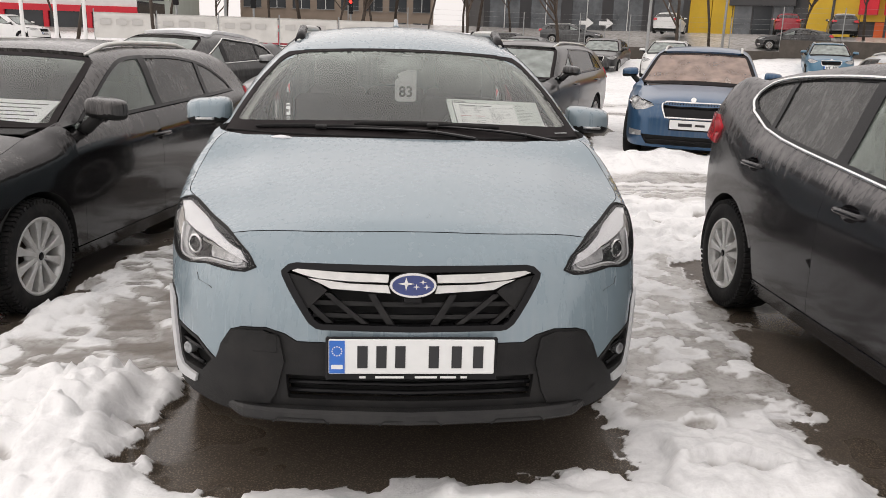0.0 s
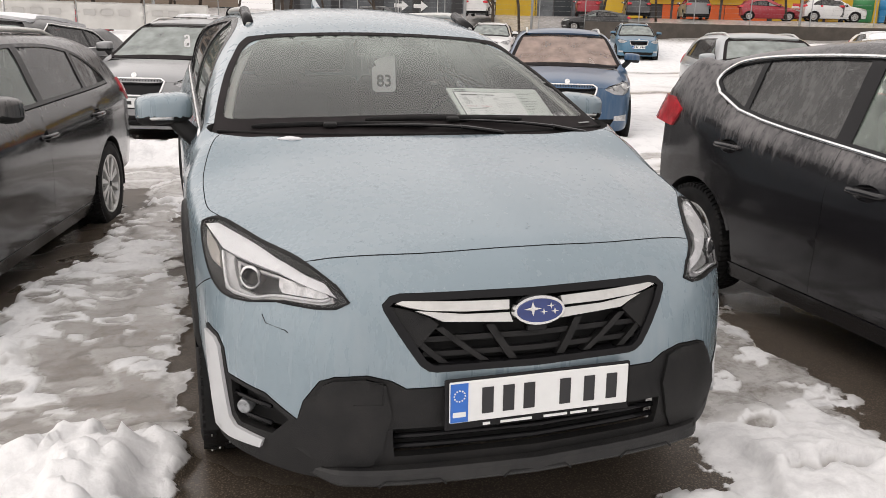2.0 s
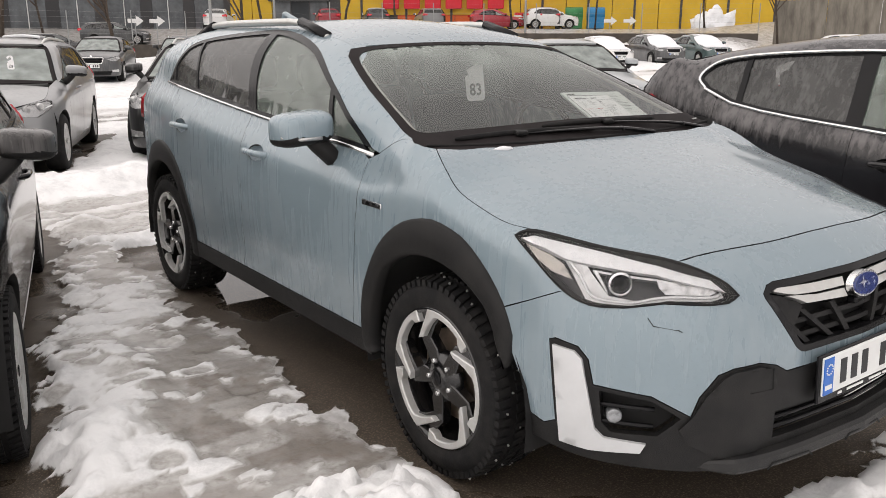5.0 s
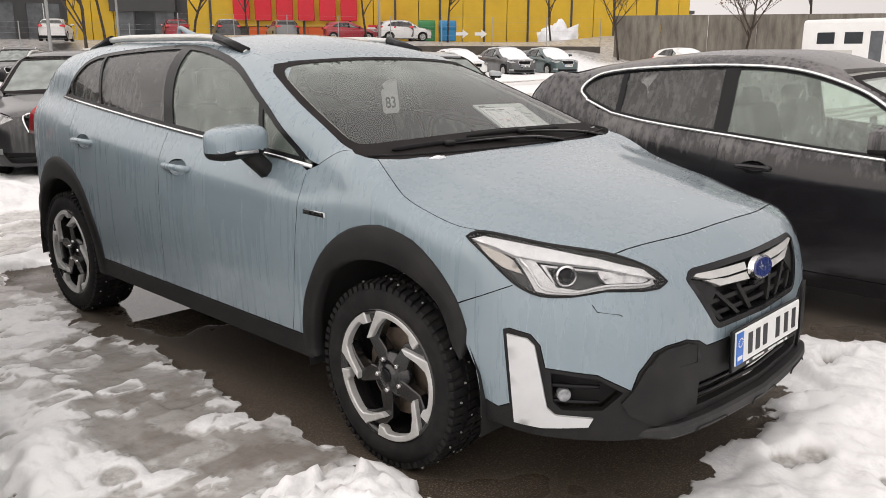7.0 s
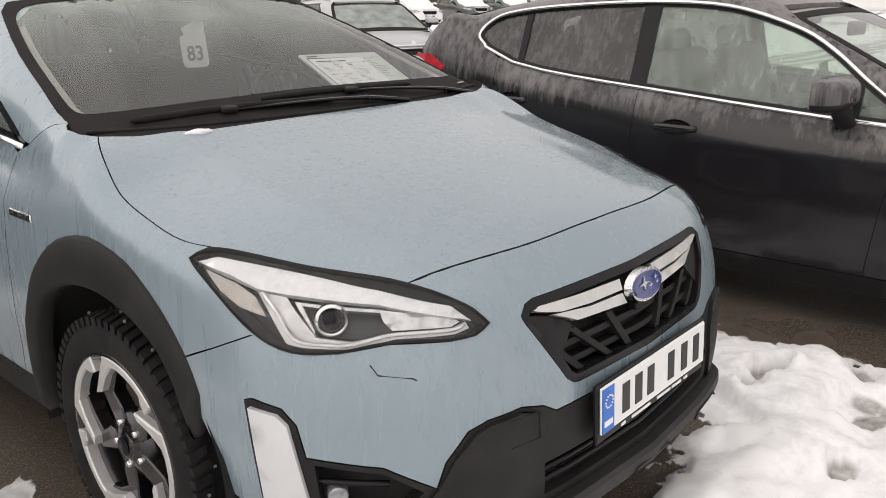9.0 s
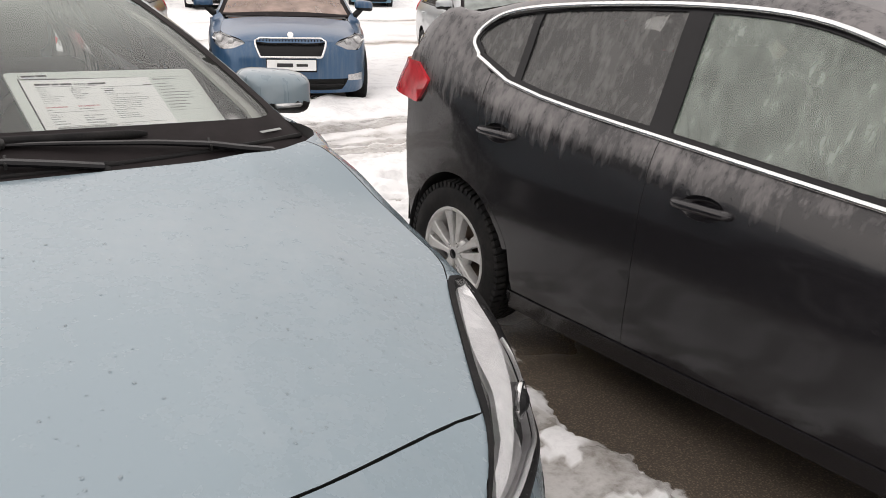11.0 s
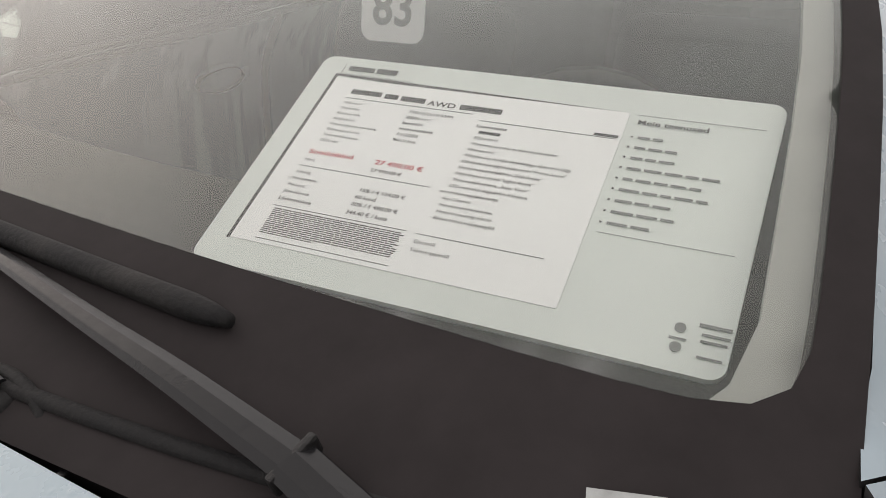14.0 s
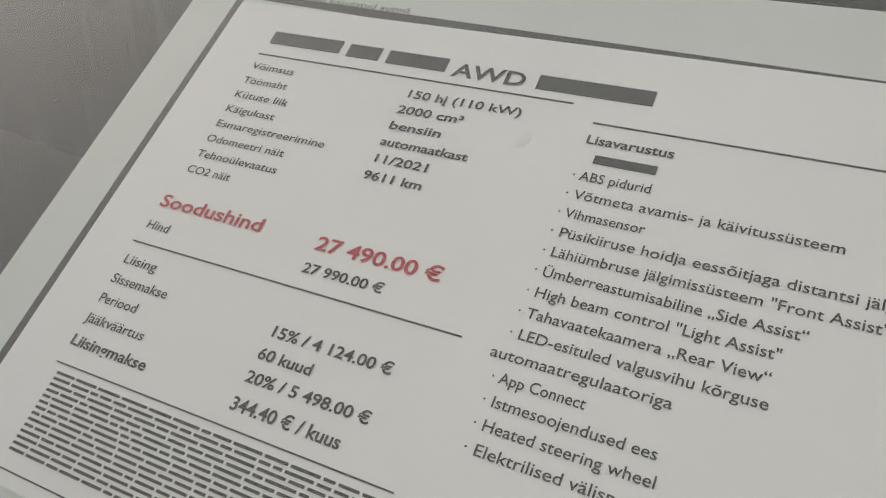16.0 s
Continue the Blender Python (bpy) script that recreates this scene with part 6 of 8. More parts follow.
# dark grey hatchback beside the crossover
ceed = base_spec(L=4.31, W=0.89, H=1.485, wb=2.65, fo=0.90, hood=0.97, wsy=1.05, wst=2.0, roof_end=3.6, belt0=0.90, belt1=1.08, tip=3.57, rake=0.5, tyre=0.316, rim=0.205)
ceed_paint = paint("dark_grey_paint_with_salt", (0.014, 0.0135, 0.0155), 0.6, (0.25, 0.235, 0.235), 0.2, 0.05, 0.3, 0.15, top=0.86, spec=0.38)
ceed.update(belt=[(1.0, 0.885), (1.58, 0.912), (2.5, 0.985), (3.0, 1.03), (3.3, 1.075), (3.5, 1.15)], belt_ref=0.97, belt_y0=1.28, roof_back=0.62, roof_x=0.52,
            R=[(1.7, 1.34), (2.0, 1.425), (2.4, 1.485), (2.75, 1.485), (3.3, 1.44), (3.7, 1.375), (4.0, 1.29)],
            inset=[(0.2, 0.07), (0.3, 0.035), (0.45, 0.014), (0.6, 0.0), (0.72, 0.0), (0.85, 0.014), (0.93, 0.045), (0.99, 0.085), (1.07, 0.125), (1.27, 0.215), (1.38, 0.27), (1.48, 0.38)],
            rear=[(0.25, 4.17), (0.45, 4.3), (0.7, 4.31), (0.95, 4.25), (1.08, 4.14), (1.3, 4.0), (1.48, 3.88)],
            dlo_top=[(1.32, 0.93), (1.5, 1.05), (1.70, 1.195), (1.88, 1.285), (2.2, 1.37), (2.6, 1.39), (3.1, 1.37), (3.4, 1.335), (3.52, 1.28), (3.56, 1.215), (3.5, 1.16)],
            panes=[(1.0, 1.50, "sideglass"), (1.53, 2.47, "sideglass"), (2.56, 3.2, "privacy"), (3.24, 4.0, "privacy")], pane_slant=0.1, doors=(1.36, 2.53, 3.38),
            mirror=(1.6, 1.0), handles=[(2.30, 0.825), (3.27, 0.89)], handle_mat=ceed_paint, tail=[(-0.6, 4.2, 0.95), (-0.6, 4.1, 1.08), (-0.76, 3.78, 1.09), (-0.82, 3.72, 1.03), (-0.84, 3.85, 0.93)])
ceed_car, ceed_shape = car_body("car", "dark grey hatchback with chrome window trim and salt streaks", pose(2.79, -1.46, 0), ceed, ceed_paint, style="pairs", step=0.045, detail=2, chrome_dlo="all")
mesh_ob("spoiler", *skin(ceed_shape.upper, Chart("top"), [(-0.53, 3.64, 1.4), (0.53, 3.64, 1.4), (0.56, 3.85, 1.4), (0.54, 4.02, 1.3), (-0.54, 4.02, 1.3), (-0.56, 3.85, 1.4)], step=0.06, rim=0.03, offset=0.004), ceed_paint, ceed_car)


def flat_paint(name, colour, dirt=0.3, metal=0.1):
    return paint(name, colour, dirt, (0.3, 0.3, 0.29), 0.28, metal, 0.5, 0.08)


BLACK = flat_paint("black_car_paint", (0.012, 0.012, 0.013))
SILVER = flat_paint("silver_car_paint", (0.27, 0.275, 0.28), 0.3, 0.4)
PALE = flat_paint("pale_grey_car_paint", (0.42, 0.445, 0.46), 0.2, 0.3)
WHITE = flat_paint("white_car_paint", (0.75, 0.75, 0.74), 0.15, 0)
BLUE = flat_paint("blue_car_paint", (0.026, 0.08, 0.165), 0.2, 0.3)
TEAL = flat_paint("light_blue_car_paint", (0.06, 0.16, 0.25), 0.2, 0.3)
GREY = flat_paint("grey_car_paint", (0.07, 0.072, 0.075), 0.3, 0.3)
GREEN = flat_paint("grey_green_car_paint", (0.07, 0.11, 0.11), 0.2, 0.3)
RED = flat_paint("red_car_paint", (0.35, 0.015, 0.03), 0.15, 0.1)
SNOWCAP = mat("snow_on_cars", (0.82, 0.83, 0.85), 0.8, var=0.05, scale=6, bump=0.4, bscale=14)


def snow_cap(car, sh, s, what):
    """Snow lying on roof, bonnet and screen: things of their own that rest on the car."""
    top = Chart("top")
    both = lambda p: np.minimum(sh.lower(p), sh.upper(p))
    m = car.matrix_world.copy()
    loops = []
    if "roof" in what:
        loops.append([(-0.5, s["ws"][0] + 1.0), (0.5, s["ws"][0] + 1.0), (0.53, 2.6), (0.5, s["L"] - 0.95), (-0.5, s["L"] - 0.95), (-0.53, 2.6)])
    if "bonnet" in what:
        loops.append([(-0.6, 0.35), (0, 0.2), (0.6, 0.35), (0.68, 0.8), (0.62, s["ws"][0] + 0.75), (-0.62, s["ws"][0] + 0.75), (-0.68, 0.8)])
    for lp in loops:
        pts = [(x + 0.03 * math.sin(9 * y), y + 0.03 * math.sin(7 * x), 1.4) for x, y in smooth_line(lp + lp[:1], 5)[:-1]]
        ob = mesh_ob("snow_layer", *skin(both, top, pts, step=0.1, gap=0, rim=0.05, offset=0.04), SNOWCAP)
        ob.matrix_world = m
        tagged(ob, "white snow lying on a parked car", "snow", "snow on cars")


def parked(label, x, y, body, kind="estate", turn=-23, z=0.0, plate="bars", detail=1, step=0.09, snow="", style="ten", group="parked cars", orange=False):
    if kind == "estate":
        s = base_spec(L=4.7, W=0.91, H=1.47, wb=2.69, fo=0.87, hood=0.97, wsy=1.15, wst=2.0, roof_end=4.2, belt0=0.95, belt1=1.04, tip=4.1, rake=0.3, tyre=0.32, rim=0.21)
        s["rail"] = (2.1, 4.1, "silver")
    elif kind == "liftback":
        s = base_spec(L=4.7, W=0.92, H=1.45, wb=2.7, fo=0.87, hood=0.97, wsy=1.15, wst=2.0, roof_end=3.5, belt0=0.95, belt1=1.03, tip=3.75, rake=1.0, tyre=0.32, rim=0.21)
    elif kind == "suv":
        s = base_spec(L=4.3, W=0.91, H=1.58, wb=2.6, fo=0.85, hood=1.07, wsy=1.05, wst=1.85, roof_end=3.7, belt0=1.04, belt1=1.12, tip=3.55, rake=0.3, tyre=0.345, rim=0.22, ride=0.05)
        s["rail"] = (1.95, 3.5, "silver")
        s["slat_kind"] = "bars"
    else:
        s = base_spec(L=4.3, W=0.89, H=1.47, tip=3.55)
        s["slat_kind"] = "bars"
    s["plate"] = plate
    if kind in ("suv",) or detail == 0:
        s["slat_kind"] = "bars"
    car, sh = car_body("car", label, pose(x, y, z, 0, 0, turn), s, body, glassy=("bgglass", "bgglass"), style=style, step=step, detail=detail, group=group, chrome_dlo="all" if kind == "liftback" and detail else None)
    if orange:
        for o in car.children_recursive:
            if o.name.split(".")[0] in ("headlining", "seat", "backrest", "head_restraint", "dashboard") and o.data:
                o.data.materials[0] = TAN
            elif o.name.split(".")[0] == "windscreen":
                o.data.materials[0] = TANGLASS
    if snow:
        snow_cap(car, sh, s, snow)
    if detail and not snow:
        price_sheet(car, sh, s, 0.3 if orange else -0.32)
    return car, sh, s


def price_sheet(car, sh, s, x=-0.32, w=0.3, h=0.2):
    """A pale sheet of paper lying behind the windscreen."""
    z = s["ws"][1] + 0.06
    y = float(sh.screen(x, z)) + 0.16
    ob = part("price_sheet", box_bm((w, h, 0.003), (0, 0, 0), 0, 1), M["paper"])
    for k in range(5):
        part("text_bar", box_bm((w * (0.75 - 0.1 * (k % 3)), 0.008, 0.001), (0, h * (0.32 - 0.15 * k), 0.003)), M["ink"], ob)
    ob.matrix_world = car.matrix_world @ pose(x, y, z, 24, 0, 0)
    tagged(ob, "white price sheet behind a windscreen", "sheet", "price sheets")


TANGLASS = glass("glass_before_a_sunshade", (0.75, 0.7, 0.65), 0.55, (0.46, 0.33, 0.27), drops=0.1)
TAN = mat("tan_cabin_sunshade", (0.42, 0.27, 0.2), 0.8, var=0.1, scale=6)
price_sheet(leon_car, leon_shape, leon, 0.42, 0.42, 0.3)
# the row across the lane
blue_car = parked("blue estate car with a chrome-framed black grille", 3.79, 7.62, BLUE, "estate", plate="dealer", step=0.06, group="cars across the lane", orange=True)
parked("black estate car with a slatted chrome grille", 1.0, 8.3, BLACK, "estate", turn=-28, step=0.06, group="cars across the lane")
parked("silver-beige estate car with a slatted grille and dealer plate", -1.42, 8.35, SILVER, "estate", turn=-20, plate="dealer", step=0.06, group="cars across the lane")
parked("black liftback with snow on its roof", -4.1, 8.6, BLACK, "liftback", step=0.08, snow="roof", group="cars across the lane")
parked("pale silver estate car with thin snow on its roof", 7.2, 7.42, PALE, "estate", plate="dealer", step=0.06, group="cars across the lane")
# the row at the far end of the car park
FARROW = (
    ("white estate car parked at the far end", -1.2, 26.6, WHITE, "estate", "roof", 0.1), ("dark car with snow on its roof", 1.9, 27.2, BLACK, "hatch", "roof", 0.1),
    ("grey hatchback parked at the far end", 4.4, 27.0, GREY, "hatch", "", 0.1), ("black estate car at the far end", 8.25, 30.0, BLACK, "estate", "", 0.12),
    ("white estate car with a chrome front", 10.35, 28.0, WHITE, "estate", "", 0.12), ("light blue sport utility car", 17.35, 28.9, TEAL, "suv", "", 0.14),
    ("white car buried under snow", 28.6, 26.5, WHITE, "hatch", "roof bonnet", 0.15), ("dark grey crossover with snow on roof and bonnet", 32.3, 26.3, GREY, "suv", "roof bonnet", 0.15),
    ("grey-green crossover with snow on roof and bonnet", 35.8, 26.0, GREEN, "suv", "roof bonnet", 0.15), ("white estate with a snowy screen", 40.5, 20.0, WHITE, "hatch", "bonnet", 0.3),
)
for label, x, y, body, kind, snow, z in FARROW:
    parked(label, x, y, body, kind, turn=-24, z=z, detail=0, step=0.13, snow=snow, group="far row of cars")


# ---- price card and hanging tag in the screen ----
def text_mesh(name, text, size, material, parent, m, width=None, bold=False, right=False):
    """Lettering in the built-in font as a flat mesh, drawn out to the width given."""
    cu = bpy.data.curves.new(name, "FONT")
    cu.body, cu.size, cu.resolution_u = text, size, 3
    cu.offset = size * (0.02 if bold else 0.006)
    ob = bpy.data.objects.new(name, cu)
    me = bpy.data.meshes.new_from_object(ob)
    bpy.data.objects.remove(ob)
    me.name = name
    co = np.empty(len(me.vertices) * 3)
    me.vertices.foreach_get("co", co)
    co = co.reshape(-1, 3)
    if width and len(co):
        co[:, 0] *= width / max(1e-6, co[:, 0].max())
        me.vertices.foreach_set("co", co.ravel())
    me.materials.clear()
    me.materials.append(material)
    o = new(name, me)
    o.parent = parent
    o.matrix_local = m
    return o


INK_AND_SHADE = mat("grey_print", (0.035, 0.035, 0.035), 0.6, var=0.1)
FADED = mat("faded_grey_print", (0.2, 0.205, 0.2), 0.6, var=0.1)
REDINK = mat("red_print", (0.5, 0.03, 0.05), 0.6, var=0.1)


def rounded(x0, y0, x1, y1, r, n=5):
    out = []
    for cx, cy, a0 in ((x1 - r, y1 - r, 0), (x0 + r, y1 - r, 90), (x0 + r, y0 + r, 180), (x1 - r, y0 + r, 270)):
        out += [(cx + r * math.cos(radians(a0 + 90 * i / n)), cy + r * math.sin(radians(a0 + 90 * i / n))) for i in range(n + 1)]
    return out


def slab(loop, z0, z1, holes=()):
    """A flat plate with a given outline, from z0 up to z1."""
    bm = bmesh.new()
    top = [bm.verts.new((x, y, z1)) for x, y in loop]
    low = [bm.verts.new((x, y, z0)) for x, y in loop]
    bm.faces.new(top)
    bm.faces.new(low[::-1])
    n = len(loop)
    for i in range(n):
        bm.faces.new((top[i], low[i], low[(i + 1) % n], top[(i + 1) % n]))
    return bm


def price_card():
    u, v, n = Vector((0.9903, 0.1364, -0.0283)), Vector((-0.1037, 0.8572, 0.5044)), Vector((0.093, -0.4966, 0.863))
    m = Matrix((u, v, n)).transposed().to_4x4()
    m.translation = (0.2349, 1.4565, 1.2047)
    holder = part("price_card", slab(rounded(-0.027, -0.238, 0.421, 0.031, 0.012), -0.006, 0.0), M["card"])
    holder.matrix_world = m
    tagged(holder, "pale green price card holder lying behind the windscreen", "price card")
    part("page", slab(rounded(0, -0.21, 0.297, 0, 0.001, 1), 0.0002, 0.0008), M["paper"], holder, "white printed page")
    # shade in the gap beside the page, painted as a thin dark sheet
    part("page_shadow_gap", slab([(-0.004, -0.211), (-0.0005, -0.211), (-0.0005, 0.003), (0.297, -0.008), (0.297, 0.0005), (-0.004, 0.006)], 0.0001, 0.0003), INK_AND_SHADE, holder)

    def put(text, x, y, w, size=0.0047, ink=INK_AND_SHADE, bold=False):
        text_mesh("lettering", text, size, ink, holder, Matrix.Translation((x, y, 0.0012)), w, bold)

    def bar(x, y, w, h, ink=INK_AND_SHADE):
        part("text_bar", slab([(x, y), (x + w, y), (x + w, y + h), (x, y + h)], 0.0009, 0.0012), ink, holder)

    # heading: the make and model stay bars
    for x, w in ((0.0263, 0.0335), (0.0635, 0.0145), (0.0815, 0.0255), (0.1435, 0.0415)):
        bar(x, -0.0198 - x * 0.02, w, 0.0062)
    put("AWD", 0.1105, -0.0228, 0.0285, 0.0088, INK_AND_SHADE, True)
    for x0, x1, y in ((0.0245, 0.159, -0.0268), (0.168, 0.2937, -0.0335), (0.0216, 0.1548, -0.119), (0.0218, 0.1545, -0.1684), (0.1637, 0.2745, -0.169), (0.0244, 0.1545, -0.2055)):
        bar(x0, y, x1 - x0, 0.0005)
    rows = (("Võimsus", "150 hj (110 kW)", 0.0205, 0.046), ("Töömaht", "2000 cm³", 0.0212, 0.0265), ("Kütuse liik", "bensiin", 0.026, 0.021), ("Käigukast", "automaatkast", 0.0238, 0.0345),
            ("Esmaregistreerimine", "11/2021", 0.0506, 0.0222), ("Odomeetri näit", "9611 km", 0.0365, 0.0232), ("Tehnoülevaatus", "", 0.0375, 0), ("CO2 näit", "", 0.0205, 0))
    for i, (a, b, wa, wb) in enumerate(rows):
        y = -0.0345 - 0.00742 * i
        put(a, 0.0252, y, wa)
        if b:
            put(b, 0.0967, y - 0.0012, wb, 0.005, INK_AND_SHADE, True)
    put("Soodushind", 0.0228, -0.1028, 0.0468, 0.0075, REDINK, True)
    put("27 490.00 €", 0.0929, -0.1036, 0.0478, 0.0075, REDINK, True)
    put("Hind", 0.0231, -0.1126, 0.0105, 0.005)
    put("27 990.00 €", 0.0927, -0.1126, 0.031, 0.0052, INK_AND_SHADE, True)
    for i, (a, b, wa, wb) in enumerate((("Liising", "", 0.0155, 0), ("Sissemakse", "15% / 4 124.00 €", 0.026, 0.0455), ("Periood", "60 kuud", 0.0175, 0.0205), ("Jääkväärtus", "20% / 5 498.00 €", 0.0265, 0.0455))):
        y = -0.1279 - 0.0081 * i
        put(a, 0.0227, y, wa, 0.0052)
        if b:
            put(b, 0.0931, y - 0.0008, wb, 0.0055, INK_AND_SHADE, True)
    put("Liisingmakse", 0.0222, -0.1612, 0.0343, 0.0056, INK_AND_SHADE, True)
    put("344.40 € / kuus", 0.0927, -0.1626, 0.0404, 0.0062, INK_AND_SHADE, True)
    rng = random.Random(5)
    for i in range(14):
        x, y = 0.0248, -0.172 - 0.0021 * i
        end = 0.1545 if i < 13 else 0.08
        while x < end - 0.004:
            w = min(rng.uniform(0.003, 0.011), end - x)
            bar(x, y, w, 0.00095)
            x += w + 0.0012
    extras = (("Lisavarustus", 0.0292, True), (None, 0.0205, False), ("· ABS pidurid", 0.0258, False), ("· Võtmeta avamis- ja käivitussüsteem", 0.083, False), ("· Vihmasensor", 0.0282, False),
              ("· Püsikiiruse hoidja eessõitjaga distantsi jälgi", 0.099, False), ("· Lähiümbruse jälgimissüsteem \"Front Assist\"", 0.0975, False), ("· Ümberreastumisabiline „Side Assist“", 0.079, False),
              ("· High beam control \"Light Assist\"", 0.0735, False), ("· Tahavaatekaamera „Rear View“", 0.0725, False), ("· LED-esituled valgusvihu kõrguse", 0.0735, False), ("automaatregulaatoriga", 0.0535, False),
              ("· App Connect", 0.0285, False), ("· Istmesoojendused ees", 0.0505, False), ("· Heated steering wheel", 0.052, False), ("· Elektrilised välispeeglid", 0.0575, False))
    for i, (a, w, b) in enumerate(extras):
        y = -0.0418 - 0.00728 * i
        if a is None:
            bar(0.173, y, w, 0.0032)
        else:
            put(a, 0.168 if i != 11 else 0.165, y, w, 0.005, INK_AND_SHADE, b)
    put("Garantii", 0.1649, -0.1784, 0.0195, 0.0055)
    put("Tehase garantii", 0.1652, -0.1868, 0.035, 0.0052)
    bar(0.2735, -0.032, 0.021, 0.0028)
    # holder print
    bar(0.0075, 0.0115, 0.029, 0.0062)
    bar(0.0395, 0.0115, 0.0225, 0.0068)
    put("Usaldusväärsed kasutatud autod.", 0.0045, 0.0042, 0.0768, 0.0042)
    bar(0.0015, 0.004, 0.0005, 0.016)
    put("Meie teenused", 0.3057, -0.0128, 0.0595, 0.0078, INK_AND_SHADE, True)
    bar(0.304, -0.002, 0.105, 0.0004, FADED)
    bar(0.3054, -0.134, 0.103, 0.0004, FADED)
    for i, w in enumerate((0.022, 0.041, 0.04, 0.074, 0.066, 0.072, 0.05, 0.049, 0.035)):
        y = -0.029 - 0.0119 * i
        bar(0.3045, y, 0.0018, 0.0018)
        x = 0.3105
        while x < 0.3105 + w - 0.004:
            q = min(rng.uniform(0.008, 0.018), 0.3105 + w - x)
            bar(x, y - 0.0004, q, 0.0025, FADED)
            x += q + 0.0025
    for x, y, w, h in ((0.397, -0.199, 0.022, 0.004), (0.4, -0.206, 0.019, 0.003), (0.4, -0.2115, 0.018, 0.003), (0.379, -0.213, 0.012, 0.0025), (0.4, -0.224, 0.017, 0.0025)):
        bar(x, y, w, h * 0.7, FADED)
    for x, y in ((0.385, -0.203), (0.385, -0.219)):
        part("seal", cyl_bm(0.004, 0.004, 0.0004, 20, Matrix.Translation((x, y, 0.0011))), FADED, holder)
    return holder


price_card()


def hang_tag(x, y, z, number, s=1.0, m=None):
    """A white card with a hook cut-out, hung from the interior mirror."""
    body_ = rounded(-0.056, -0.118, 0.056, 0.0, 0.02, 4)
    hook = [(0.056, 0.085), (0.05, 0.105), (0.034, 0.118), (0.0, 0.121), (-0.032, 0.114), (-0.05, 0.098), (-0.052, 0.078), (-0.042, 0.064), (-0.026, 0.066), (-0.018, 0.08), (-0.008, 0.094), (0.012, 0.092), (0.022, 0.075), (0.02, 0.055), (0.005, 0.042), (-0.02, 0.034), (-0.044, 0.022)]
    pts = [np.array(q) for q in body_[5:] + hook]
    bm = slab([tuple(q * s) for q in pts], -0.0006, 0.0006)
    ob = part("hang_tag", bm, M["paper"])
    mm = pose(x, y, z, 82, 0, 3)
    ob.matrix_world = mm if m is None else m @ mm
    tagged(ob, "white numbered tag hanging behind the windscreen", "tag")
    text_mesh("lettering", number, 0.075 * s, INK_AND_SHADE, ob, Matrix.Translation((-0.036 * s, -0.092 * s, 0.0012)), 0.07 * s, True)
    return ob


hang_tag(0.022, 1.85, 1.29, "83")
hang_tag(1.76, 9.22, 1.2, "70", 0.62)
hang_tag(-0.75, 9.0, 1.2, "139", 0.62)


def snow_clump(x, y, z, a, b, c):
    bm = bmesh.new()
    bmesh.ops.create_icosphere(bm, subdivisions=3, radius=1)
    rng = random.Random(int(x * 1000))
    for v in bm.verts:
        v.co *= 0.85 + 0.3 * rng.random()
        v.co = Vector((v.co.x * a, v.co.y * b, max(v.co.z, -0.3) * c))
    ob = part("snow_clump", bm, SNOWCAP, smooth=True)
    ob.matrix_world = Matrix.Translation((x, y, z))
    tagged(ob, "small clump of wet snow by the wipers", "snow")


def rain_drops(name, chart, form, loop, count, label, seed, big=0.0032, offset=0.0):
    """Beads of rain standing on a panel: low domes, each on the form along its normal."""
    rng = np.random.RandomState(seed)
    flat = chart.flat(loop)
    lo_, hi_ = flat.min(0), flat.max(0)
    cand = lo_ + (hi_ - lo_) * rng.rand(count * 5, 2)
    keep = in_poly(cand, flat) & (rng.rand(len(cand)) < sstep(0.36, 0.62, fbm(cand[:, 0] * 7 + 40, cand[:, 1] * 7 + 40, 3)) + 0.08)
    cand = cand[keep][:count]
    at_ = cast(form, *chart.rays(cand), 110)
    nn = normals(form, at_)
    v, f = [], []
    for q, n_ in zip(at_, nn):
        r = big * (0.25 + 0.75 * rng.rand() ** 2.5)
        a = np.cross(n_, (0.3, 1.0, 0.1))
        a /= np.linalg.norm(a)
        b = np.cross(n_, a)
        o, st = len(v), 0.8 + 0.9 * rng.rand() ** 2
        for rr, hh in ((1.0, -0.05), (0.78, 0.2), (0.4, 0.32)):
            for k in range(7):
                t = 2 * math.pi * k / 7
                v.append(q + n_ * (hh * r + offset) + a * (rr * r * math.cos(t)) + b * (rr * r * st * math.sin(t)))
        v.append(q + n_ * (0.35 * r + offset))
        for i in (0, 7):
            f += [(o + i + k, o + i + (k + 1) % 7, o + i + 7 + (k + 1) % 7, o + i + 7 + k) for k in range(7)]
        f += [(o + 14 + k, o + 14 + (k + 1) % 7, o + 21) for k in range(7)]
    ob = mesh_ob(name, v, f, M["water"])
    ob.visible_shadow = False
    tagged(ob, label, "rain drops", kind="stuff")


snow_clump(-0.52, 1.003, 1.078, 0.042, 0.012, 0.01)


# ---- ground: wet asphalt under slush and trodden snow ----
LAT = np.random.RandomState(7).rand(256, 256)


def vnoise(x, y):
    xi, yi = np.floor(x).astype(int), np.floor(y).astype(int)
    fx, fy = x - xi, y - yi
    fx, fy = fx * fx * (3 - 2 * fx), fy * fy * (3 - 2 * fy)
    a, b, c, d = LAT[xi % 256, yi % 256], LAT[(xi + 1) % 256, yi % 256], LAT[xi % 256, (yi + 1) % 256], LAT[(xi + 1) % 256, (yi + 1) % 256]
    return a + (b - a) * fx + (c - a) * fy + (a - b - c + d) * fx * fy


